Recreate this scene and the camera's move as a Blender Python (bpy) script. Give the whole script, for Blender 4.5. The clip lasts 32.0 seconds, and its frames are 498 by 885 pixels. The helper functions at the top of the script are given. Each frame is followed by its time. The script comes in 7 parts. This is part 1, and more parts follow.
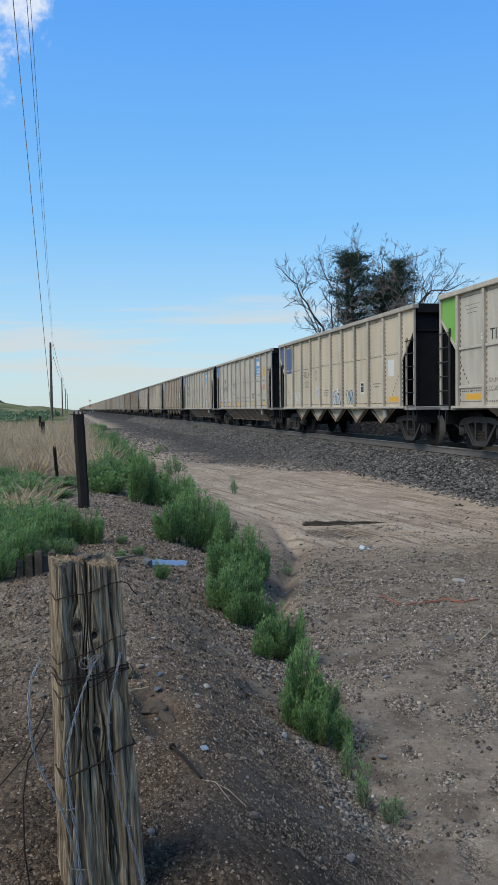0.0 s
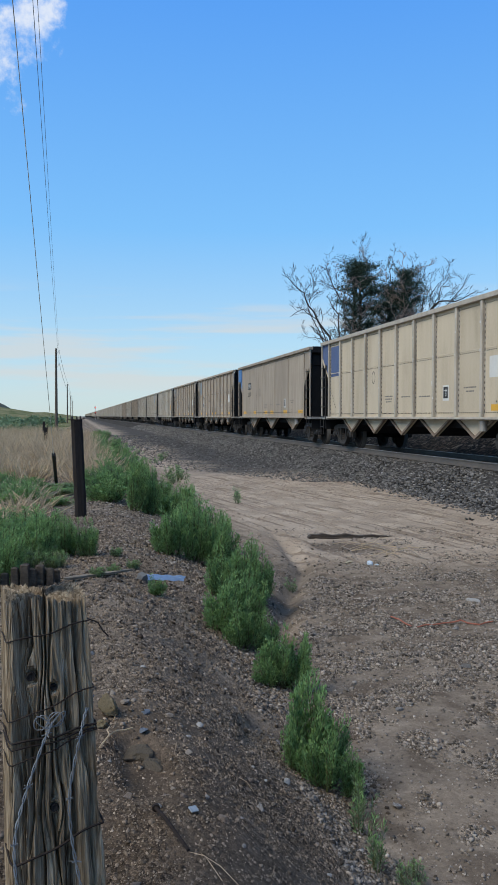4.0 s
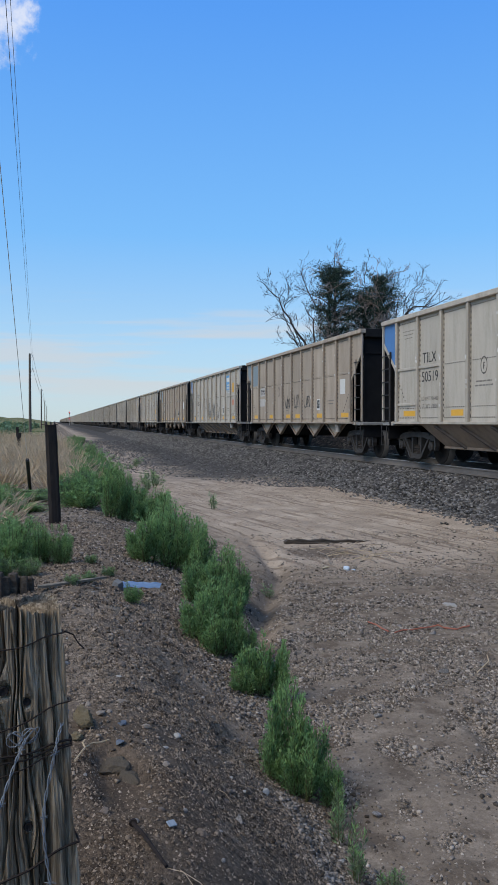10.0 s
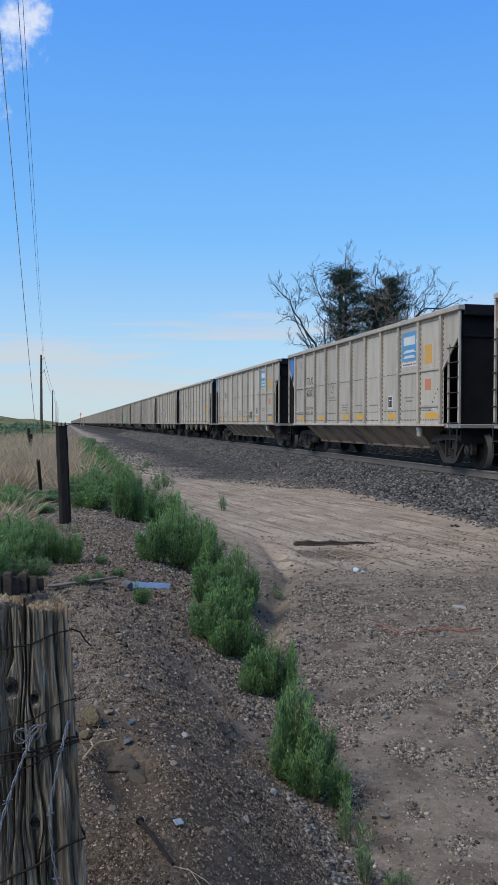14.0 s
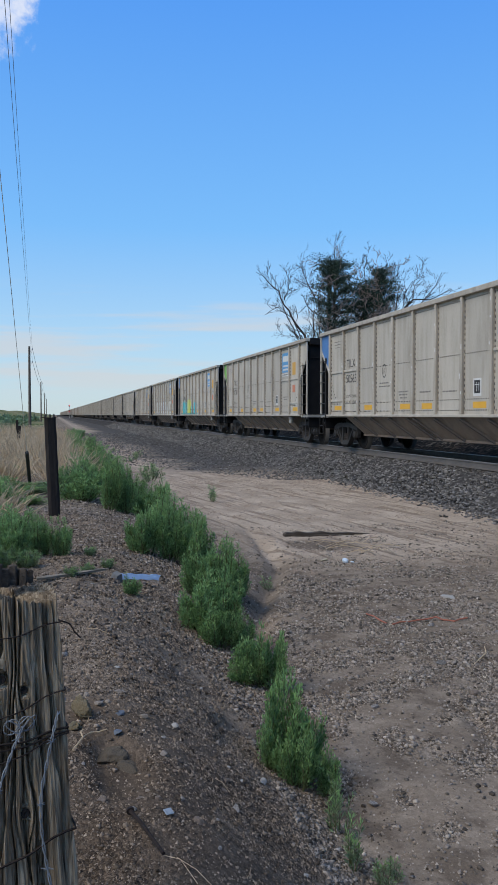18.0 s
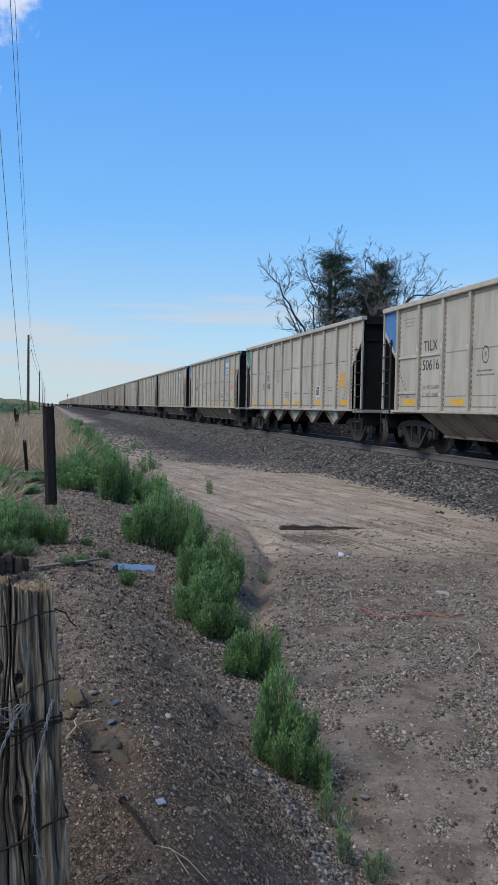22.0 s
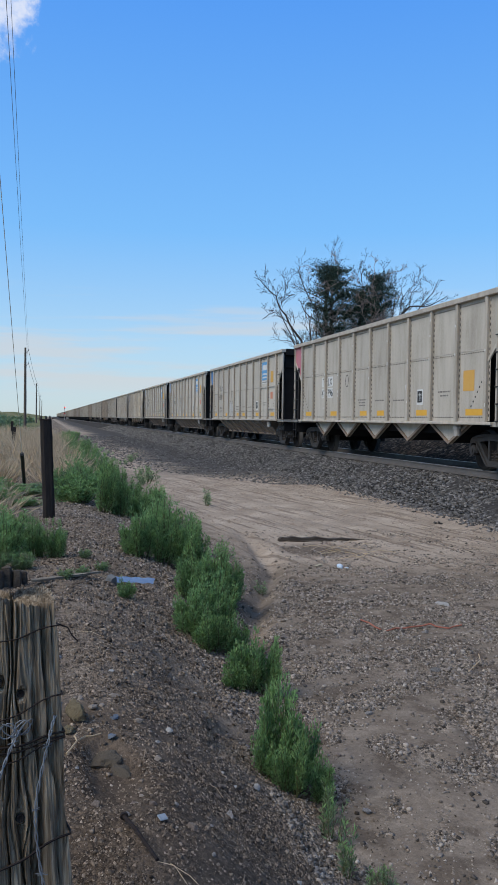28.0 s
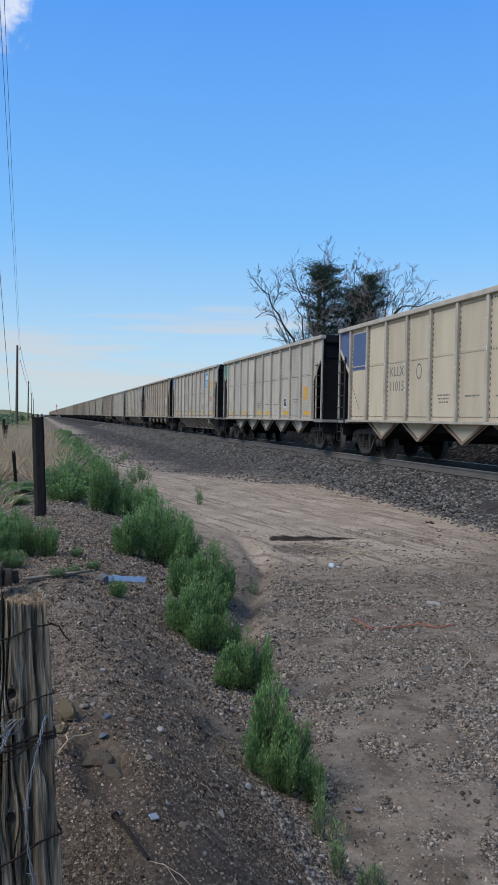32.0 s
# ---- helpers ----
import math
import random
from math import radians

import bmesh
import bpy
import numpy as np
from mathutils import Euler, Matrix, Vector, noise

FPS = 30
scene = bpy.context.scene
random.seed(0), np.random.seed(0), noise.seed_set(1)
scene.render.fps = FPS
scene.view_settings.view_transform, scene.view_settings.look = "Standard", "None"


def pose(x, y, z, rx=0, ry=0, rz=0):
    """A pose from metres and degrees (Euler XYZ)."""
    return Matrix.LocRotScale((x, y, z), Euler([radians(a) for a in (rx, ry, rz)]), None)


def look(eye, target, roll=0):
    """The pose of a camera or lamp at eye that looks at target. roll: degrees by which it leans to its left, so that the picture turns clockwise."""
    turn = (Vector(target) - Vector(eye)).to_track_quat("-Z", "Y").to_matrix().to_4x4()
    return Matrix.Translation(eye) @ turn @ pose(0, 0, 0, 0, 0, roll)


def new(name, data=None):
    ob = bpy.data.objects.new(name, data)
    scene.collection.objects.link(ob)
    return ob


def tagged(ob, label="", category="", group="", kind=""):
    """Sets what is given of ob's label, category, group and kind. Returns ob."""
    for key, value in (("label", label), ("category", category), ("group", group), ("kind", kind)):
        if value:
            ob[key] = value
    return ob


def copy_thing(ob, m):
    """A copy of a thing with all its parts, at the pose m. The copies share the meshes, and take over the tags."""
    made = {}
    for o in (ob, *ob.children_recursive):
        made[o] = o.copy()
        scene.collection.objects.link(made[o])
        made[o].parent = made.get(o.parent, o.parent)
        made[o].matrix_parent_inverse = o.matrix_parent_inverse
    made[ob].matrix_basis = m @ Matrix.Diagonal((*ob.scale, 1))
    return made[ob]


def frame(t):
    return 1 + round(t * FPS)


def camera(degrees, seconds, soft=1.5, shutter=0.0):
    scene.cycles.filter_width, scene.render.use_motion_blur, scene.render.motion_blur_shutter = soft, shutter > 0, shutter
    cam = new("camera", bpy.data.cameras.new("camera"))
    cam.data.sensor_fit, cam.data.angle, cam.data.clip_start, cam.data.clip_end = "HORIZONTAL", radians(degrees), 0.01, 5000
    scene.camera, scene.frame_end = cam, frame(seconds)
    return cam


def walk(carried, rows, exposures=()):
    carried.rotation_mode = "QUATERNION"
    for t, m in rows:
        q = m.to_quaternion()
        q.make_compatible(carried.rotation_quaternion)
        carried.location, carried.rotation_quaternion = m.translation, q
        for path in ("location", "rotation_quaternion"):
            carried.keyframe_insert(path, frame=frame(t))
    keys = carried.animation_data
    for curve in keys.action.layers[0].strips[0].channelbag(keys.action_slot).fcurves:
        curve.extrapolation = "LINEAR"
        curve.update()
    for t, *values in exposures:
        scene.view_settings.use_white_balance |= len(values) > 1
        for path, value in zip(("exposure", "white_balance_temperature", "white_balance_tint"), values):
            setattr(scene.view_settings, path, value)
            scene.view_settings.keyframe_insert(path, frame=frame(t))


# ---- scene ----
# ---- camera ----
# seconds, eye (m), heading clockwise from the track's direction, tilt up, roll (degrees)
PATH = [
    (0.0, -0.100, -0.451, 1.726, 12.019, -2.457, -0.702),
    (0.5, -0.099, -0.446, 1.726, 12.019, -2.455, -0.696),
    (1.0, -0.099, -0.442, 1.726, 12.047, -2.410, -0.689),
    (1.5, -0.096, -0.451, 1.727, 12.114, -2.289, -0.692),
    (2.0, -0.094, -0.448, 1.727, 12.135, -2.237, -0.684),
    (2.5, -0.092, -0.454, 1.728, 12.007, -2.136, -0.682),
    (3.0, -0.092, -0.456, 1.728, 12.001, -2.074, -0.681),
    (3.5, -0.013, -0.098, 1.708, 11.384, -1.877, -0.017),
    (5.5, -0.000, 0.001, 1.699, 13.170, -1.672, 0.279),
    (6.0, 0.001, 0.003, 1.698, 13.247, -1.677, 0.176),
    (6.5, 0.001, 0.003, 1.698, 13.309, -1.677, 0.188),
    (7.0, -0.001, 0.002, 1.698, 13.369, -1.677, 0.184),
    (7.5, 0.000, 0.001, 1.699, 13.413, -1.715, 0.116),
    (8.0, 0.001, -0.001, 1.699, 13.457, -1.759, 0.114),
    (8.5, -0.000, -0.001, 1.700, 13.519, -1.817, 0.076),
    (9.0, -0.000, -0.000, 1.700, 13.533, -1.857, 0.000),
    (9.5, -0.003, 0.001, 1.703, 13.477, -1.641, -0.098),
    (10.0, -0.006, 0.002, 1.703, 13.419, -1.458, 0.014),
    (10.5, -0.006, 0.000, 1.702, 13.373, -1.461, 0.091),
    (11.0, -0.005, -0.002, 1.700, 13.250, -1.412, 0.237),
    (11.5, -0.005, -0.003, 1.699, 13.073, -1.317, 0.234),
    (12.0, -0.006, -0.005, 1.702, 12.956, -1.322, 0.104),
    (12.5, -0.002, -0.007, 1.700, 12.899, -1.312, 0.018),
    (13.0, 0.001, -0.009, 1.699, 12.826, -1.357, -0.051),
    (13.5, 0.001, -0.010, 1.701, 12.775, -1.391, 0.108),
    (14.0, -0.000, -0.009, 1.699, 12.685, -1.339, 0.164),
    (14.5, -0.001, -0.008, 1.699, 12.559, -1.338, 0.247),
    (16.5, -0.002, -0.010, 1.699, 12.498, -1.651, 0.441),
    (17.0, -0.000, -0.010, 1.699, 12.797, -1.703, 0.334),
    (17.5, 0.000, -0.012, 1.699, 13.123, -1.819, 0.192),
    (18.0, 0.001, -0.012, 1.699, 13.431, -1.948, 0.019),
    (18.5, -0.000, -0.014, 1.699, 13.613, -2.026, 0.048),
    (19.0, 0.001, -0.010, 1.697, 13.606, -2.115, 0.137),
    (19.5, 0.000, -0.011, 1.698, 13.584, -2.171, 0.468),
    (20.0, -0.001, -0.011, 1.699, 13.623, -2.303, 0.731),
    (20.5, -0.002, -0.011, 1.697, 13.608, -2.408, 1.019),
    (21.0, -0.002, -0.011, 1.698, 13.536, -2.422, 1.126),
    (21.5, -0.001, -0.010, 1.697, 13.498, -2.365, 1.123),
    (22.0, -0.001, -0.009, 1.698, 13.592, -2.454, 1.085),
    (22.5, -0.002, -0.011, 1.697, 13.681, -2.465, 1.047),
    (23.0, -0.001, -0.011, 1.698, 13.720, -2.448, 0.972),
    (23.5, -0.001, -0.012, 1.700, 13.660, -2.253, 0.968),
    (24.0, -0.006, -0.004, 1.703, 13.611, -2.079, 0.920),
    (24.5, -0.005, -0.005, 1.703, 13.562, -1.963, 0.846),
    (25.0, -0.008, -0.003, 1.701, 13.585, -1.934, 0.732),
    (25.5, -0.008, -0.002, 1.702, 13.552, -1.950, 0.616),
    (27.5, -0.009, -0.003, 1.702, 13.674, -1.687, 0.635),
    (28.0, -0.010, -0.003, 1.700, 13.776, -1.648, 0.789),
    (28.5, -0.011, -0.003, 1.700, 13.859, -1.542, 0.941),
    (29.0, -0.010, -0.003, 1.700, 13.921, -1.482, 0.947),
    (29.5, -0.008, -0.001, 1.701, 13.989, -1.476, 0.958),
    (30.0, -0.008, -0.003, 1.701, 14.075, -1.547, 1.057),
    (30.5, -0.010, -0.002, 1.701, 14.211, -1.632, 1.132),
    (31.0, -0.008, -0.002, 1.701, 14.336, -1.772, 1.104),
    (31.5, -0.010, -0.003, 1.700, 14.458, -1.775, 1.110),
    (32.0, -0.011, -0.001, 1.701, 14.323, -1.716, 1.028),
]
cam = camera(33.84, 32.0, soft=0.65)
walk(cam, [(t, pose(x, y, z, 90 + tilt, 0, -turn) @ pose(0, 0, 0, 0, 0, roll))
           for t, x, y, z, turn, tilt, roll in PATH],
     [(0.0, 0.90, 6750, 6), (3.3, 0.90, 6750, 6), (5.5, 0.82, 6500, 10), (32.0, 0.82, 6500, 10)])

# ---- world and light ----
world = bpy.data.worlds.new("sky")
scene.world = world
world.use_nodes = True
wt = world.node_tree
sky = wt.nodes.new("ShaderNodeTexSky")
sky.sky_type = "NISHITA"
sky.sun_disc = False
sky.sun_elevation = radians(47)
sky.sun_rotation = radians(252)
sky.air_density, sky.dust_density, sky.ozone_density = 1.0, 0.3, 3.0
back = wt.nodes["Background"]
back.inputs[1].default_value = 0.12
vivid = wt.nodes.new("ShaderNodeHueSaturation")
vivid.inputs["Saturation"].default_value = 1.15
wt.links.new(sky.outputs[0], vivid.inputs["Color"])


def sky_node(kind, **values):
    n = wt.nodes.new(kind)
    for k, v in values.items():
        n.inputs[k].default_value = v
    return n


def sky_mix(fac, a, colour):
    n = wt.nodes.new("ShaderNodeMix")
    n.data_type = "RGBA"
    wt.links.new(fac, n.inputs[0])
    wt.links.new(a, n.inputs[6])
    n.inputs[7].default_value = (*colour, 1)
    return n.outputs[2]


def sky_range(v, lo, hi, to_lo=0.0, to_hi=1.0):
    n = wt.nodes.new("ShaderNodeMapRange")
    n.interpolation_type = "SMOOTHSTEP"
    for k, q in (("From Min", lo), ("From Max", hi), ("To Min", to_lo), ("To Max", to_hi)):
        n.inputs[k].default_value = q
    wt.links.new(v, n.inputs["Value"])
    return n.outputs[0]


def sky_times(a, b):
    n = wt.nodes.new("ShaderNodeMath")
    n.operation = "MULTIPLY"
    wt.links.new(a, n.inputs[0])
    wt.links.new(b, n.inputs[1])
    return n.outputs[0]


# pale haze low down, thin bands of cloud above it, and one small heap of white cloud
way = wt.nodes.new("ShaderNodeTexCoord").outputs["Generated"]
parts = wt.nodes.new("ShaderNodeSeparateXYZ")
wt.links.new(way, parts.inputs[0])
clear = wt.nodes.new("ShaderNodeValToRGB")
while len(clear.color_ramp.elements) < 5:
    clear.color_ramp.elements.new(0.5)
for e, (z, c) in zip(clear.color_ramp.elements, ((0.0, (0.45, 0.58, 0.66)), (0.09, (0.36, 0.58, 0.80)), (0.22, (0.175, 0.47, 0.90)), (0.45, (0.085, 0.325, 0.89)), (1.0, (0.20, 0.28, 0.42)))):
    e.position, e.color = z, (*c, 1)
wt.links.new(parts.outputs["Z"], clear.inputs[0])
bright = wt.nodes.new("ShaderNodeVectorMath")
bright.operation = "SCALE"
bright.inputs["Scale"].default_value = 4.95
wt.links.new(clear.outputs[0], bright.inputs[0])
both = wt.nodes.new("ShaderNodeMix")
both.data_type = "RGBA"
both.inputs[0].default_value = 0.85
wt.links.new(vivid.outputs[0], both.inputs[6])
wt.links.new(bright.outputs[0], both.inputs[7])
sky_colour = both.outputs[2]
flat = sky_node("ShaderNodeMapping", Scale=(2.0, 2.0, 26.0))
wt.links.new(way, flat.inputs[0])
band = sky_node("ShaderNodeTexNoise", Scale=2.2, Detail=5.0)
wt.links.new(flat.outputs[0], band.inputs["Vector"])
low = sky_times(sky_range(parts.outputs["Z"], 0.01, 0.05), sky_range(parts.outputs["Z"], 0.10, 0.17, 1.0, 0.0))
sky_colour = sky_mix(sky_times(sky_range(band.outputs["Fac"], 0.46, 0.68, 0.0, 0.6), low), sky_colour, (3.1, 3.1, 3.15))
heap = wt.nodes.new("ShaderNodeVectorMath")
heap.operation = "DOT_PRODUCT"
heap.inputs[1].default_value = Vector((math.sin(radians(-5.3)) * math.cos(radians(24.2)), math.cos(radians(-5.3)) * math.cos(radians(24.2)), math.sin(radians(24.2))))
wt.links.new(way, heap.inputs[0])
puff = sky_node("ShaderNodeTexNoise", Scale=17.0, Detail=7.0, Roughness=0.62)
wt.links.new(way, puff.inputs["Vector"])
near_heap = sky_range(heap.outputs["Value"], math.cos(radians(6.0)), math.cos(radians(1.5)), -0.17, 0.12)
add = wt.nodes.new("ShaderNodeMath")
wt.links.new(puff.outputs["Fac"], add.inputs[0])
wt.links.new(near_heap, add.inputs[1])
only = sky_range(heap.outputs["Value"], math.cos(radians(6.4)), math.cos(radians(5.0)))
sky_colour = sky_mix(sky_times(sky_range(add.outputs[0], 0.52, 0.72, 0.0, 0.85), only), sky_colour, (3.8, 4.0, 4.5))
wt.links.new(sky_colour, back.inputs[0])
sun = new("sun", bpy.data.lights.new("sun", "SUN"))
sun.data.energy, sun.data.angle, sun.data.color = 1.5, radians(44), (1.0, 0.935, 0.81)
sun.matrix_world = look((0, 0, 50), (27, 9, 50 - 30))


# ---- mesh and material helpers ----
class Mesh:
    """Collects vertices and faces of one part."""

    def __init__(self):
        self.v, self.f = [], []

    def add(self, verts, faces):
        n = len(self.v)
        self.v += [tuple(p) for p in verts]
        self.f += [tuple(i + n for i in q) for q in faces]
        return self

    def box(self, x0, x1, y0, y1, z0, z1):
        p = [(x, y, z) for z in (z0, z1) for y in (y0, y1) for x in (x0, x1)]
        return self.add(p, [(0, 2, 3, 1), (4, 5, 7, 6), (0, 1, 5, 4), (2, 6, 7, 3), (0, 4, 6, 2), (1, 3, 7, 5)])

    def bevel_box(self, x0, x1, y0, y1, z0, z1, b=0.01):
        """A box whose vertical and long edges are chamfered."""
        ring = [(x0 + b, y0), (x1 - b, y0), (x1, y0 + b), (x1, y1 - b), (x1 - b, y1), (x0 + b, y1), (x0, y1 - b), (x0, y0 + b)]
        mx, my = (x0 + x1) / 2, (y0 + y1) / 2
        kx, ky = 1 - 2 * b / max(x1 - x0, 1e-6), 1 - 2 * b / max(y1 - y0, 1e-6)
        inner = [(mx + (x - mx) * kx, my + (y - my) * ky) for x, y in ring]
        layers = [(inner, z0), (ring, z0 + b), (ring, z1 - b), (inner, z1)]
        p = [(x, y, z) for r, z in layers for x, y in r]
        f = [tuple(range(7, -1, -1)), tuple(range(24, 32))]
        for k in range(3):
            for i in range(8):
                j = (i + 1) % 8
                f.append((k * 8 + i, k * 8 + j, k * 8 + 8 + j, k * 8 + 8 + i))
        return self.add(p, f)

    def prism(self, outline, axis, a, b):
        """Pushes a flat outline along an axis ('x', 'y' or 'z') from a to b."""
        def place(u, w, t):
            return {"x": (t, u, w), "y": (u, t, w), "z": (u, w, t)}[axis]
        n = len(outline)
        p = [place(u, w, a) for u, w in outline] + [place(u, w, b) for u, w in outline]
        f = [tuple(range(n)), tuple(range(2 * n - 1, n - 1, -1))]
        f += [(i, n + i, n + (i + 1) % n, (i + 1) % n) for i in range(n)]
        return self.add(p, f)

    def tube(self, path, radii, sides=6):
        """A tube along a list of points, with one radius or a radius for each point."""
        pts = [Vector(p) for p in path]
        if not hasattr(radii, "__len__"):
            radii = [radii] * len(pts)
        verts, faces = [], []
        for i, p in enumerate(pts):
            d = (pts[min(i + 1, len(pts) - 1)] - pts[max(i - 1, 0)])
            d = d.normalized() if d.length > 1e-9 else Vector((0, 0, 1))
            side = d.cross(Vector((0.13, 0.31, 0.94)))
            if side.length < 0.05:
                side = d.cross(Vector((1, 0, 0)))
            side.normalize()
            up = d.cross(side)
            for k in range(sides):
                a = 2 * math.pi * k / sides
                verts.append(p + (side * math.cos(a) + up * math.sin(a)) * radii[i])
        for i in range(len(pts) - 1):
            for k in range(sides):
                j = (k + 1) % sides
                faces.append((i * sides + k, i * sides + j, (i + 1) * sides + j, (i + 1) * sides + k))
        faces += [tuple(range(sides - 1, -1, -1)), tuple(range((len(pts) - 1) * sides, len(pts) * sides))]
        return self.add(verts, faces)

    def lathe(self, profile, axis="x", sides=20, at=(0, 0, 0)):
        """Turns (radius, along) pairs about an axis through at."""
        verts, faces = [], []
        for r, s in profile:
            for k in range(sides):
                a = 2 * math.pi * k / sides
                c, w = r * math.cos(a), r * math.sin(a)
                q = {"x": (s, c, w), "y": (c, s, w), "z": (c, w, s)}[axis]
                verts.append(tuple(u + o for u, o in zip(q, at)))
        for i in range(len(profile) - 1):
            for k in range(sides):
                j = (k + 1) % sides
                faces.append((i * sides + k, i * sides + j, (i + 1) * sides + j, (i + 1) * sides + k))
        faces += [tuple(range(sides)), tuple(range((len(profile) - 1) * sides, len(profile) * sides))]
        return self.add(verts, faces)

    def data(self, name, material=None, smooth=False):
        me = bpy.data.meshes.new(name)
        me.from_pydata(self.v, [], self.f)
        if material:
            me.materials.append(material)
        if smooth:
            me.polygons.foreach_set("use_smooth", [True] * len(me.polygons))
        me.update()
        return me


def part(name, mesh, material, parent, label="", smooth=False, kind=""):
    """Links a Mesh (or ready mesh data) as one object under a thing."""
    data = mesh.data(name, material, smooth) if isinstance(mesh, Mesh) else mesh
    ob = new(name, data)
    ob.parent = parent
    return tagged(ob, label, "", "", kind)


def thing(name, m, label, category, group="", kind=""):
    ob = new(name)
    ob.matrix_basis = m
    return tagged(ob, label, category, group, kind)


def soup(name, verts, faces, material, smooth=False):
    """Mesh data from numpy arrays of vertices and faces of equal size."""
    me = bpy.data.meshes.new(name)
    verts, faces = np.asarray(verts, np.float32), np.asarray(faces, np.int32)
    k = faces.shape[1]
    me.vertices.add(len(verts)), me.loops.add(faces.size), me.polygons.add(len(faces))
    me.vertices.foreach_set("co", verts.ravel())
    me.loops.foreach_set("vertex_index", faces.ravel())
    me.polygons.foreach_set("loop_start", np.arange(0, faces.size, k, dtype=np.int32))
    me.polygons.foreach_set("loop_total", np.full(len(faces), k, np.int32))
    if smooth:
        me.polygons.foreach_set("use_smooth", np.ones(len(faces), bool))
    me.materials.append(material)
    me.update(calc_edges=True)
    return me


def surface(name, colours, rough=0.8, metal=0.0, scale=4.0, fine=40.0, bump=0.2, stretch=(1, 1, 1), vary="", spread=0.25,
            spec=0.3, through_light=0.0, contrast=0.5):
    """A material with stains at one scale and grain at another. vary: 'object' or 'island' shifts each piece."""
    m = bpy.data.materials.new(name)
    m.use_nodes = True
    n, ln = m.node_tree.nodes, m.node_tree.links
    b = n["Principled BSDF"]
    b.inputs["Roughness"].default_value, b.inputs["Metallic"].default_value = rough, metal
    b.inputs["Specular IOR Level"].default_value = spec
    co = n.new("ShaderNodeTexCoord")
    mp = n.new("ShaderNodeMapping")
    mp.inputs["Scale"].default_value = stretch
    ln.new(co.outputs["Object"], mp.inputs[0])
    big, small = n.new("ShaderNodeTexNoise"), n.new("ShaderNodeTexNoise")
    for t, s, d in ((big, scale, 5), (small, fine, 3)):
        t.noise_dimensions = "4D"
        t.inputs["Scale"].default_value, t.inputs["Detail"].default_value = s, d
        ln.new(mp.outputs[0], t.inputs["Vector"])
    ramp = n.new("ShaderNodeValToRGB")
    ramp.color_ramp.elements[0].position, ramp.color_ramp.elements[1].position = 0.5 - contrast / 2, 0.5 + contrast / 2
    while len(ramp.color_ramp.elements) < len(colours):
        ramp.color_ramp.elements.new(0.5)
    for i, (e, c) in enumerate(zip(ramp.color_ramp.elements, colours)):
        e.position = 0.5 - contrast / 2 + contrast * i / (len(colours) - 1)
        e.color = (*c, 1)
    mix = n.new("ShaderNodeMath")
    mix.operation = "MULTIPLY_ADD"
    mix.inputs[1].default_value = 0.35
    ln.new(small.outputs["Fac"], mix.inputs[0])
    low = n.new("ShaderNodeMath")
    low.operation = "MULTIPLY"
    low.inputs[1].default_value = 0.65
    ln.new(big.outputs["Fac"], low.inputs[0])
    ln.new(low.outputs[0], mix.inputs[2])
    ln.new(mix.outputs[0], ramp.inputs[0])
    colour = ramp.outputs[0]
    if vary:
        if vary == "object":
            src = n.new("ShaderNodeObjectInfo").outputs["Random"]
        else:
            src = n.new("ShaderNodeNewGeometry").outputs["Random Per Island"]
        w = n.new("ShaderNodeMath")
        w.operation = "MULTIPLY"
        w.inputs[1].default_value = 37.0
        ln.new(src, w.inputs[0])
        ln.new(w.outputs[0], big.inputs["W"])
        hsv = n.new("ShaderNodeHueSaturation")
        val = n.new("ShaderNodeMapRange")
        val.inputs["To Min"].default_value, val.inputs["To Max"].default_value = 1 - spread, 1 + spread
        ln.new(src, val.inputs["Value"])
        ln.new(val.outputs[0], hsv.inputs["Value"])
        ln.new(colour, hsv.inputs["Color"])
        colour = hsv.outputs[0]
    ln.new(colour, b.inputs["Base Color"])
    if bump:
        bp = n.new("ShaderNodeBump")
        bp.inputs["Strength"].default_value, bp.inputs["Distance"].default_value = bump, 0.02
        ln.new(small.outputs["Fac"], bp.inputs["Height"])
        ln.new(bp.outputs[0], b.inputs["Normal"])
    if through_light:
        out = n["Material Output"]
        tr, add = n.new("ShaderNodeBsdfTranslucent"), n.new("ShaderNodeMixShader")
        ln.new(colour, tr.inputs[0])
        add.inputs[0].default_value = through_light
        ln.new(b.outputs[0], add.inputs[1]), ln.new(tr.outputs[0], add.inputs[2])
        ln.new(add.outputs[0], out.inputs[0])
    return m


def glow(name, colour, power):
    m = bpy.data.materials.new(name)
    m.use_nodes = True
    b = m.node_tree.nodes["Principled BSDF"]
    b.inputs["Base Color"].default_value = (*colour, 1)
    b.inputs["Emission Color"].default_value, b.inputs["Emission Strength"].default_value = (*colour, 1), power
    return m


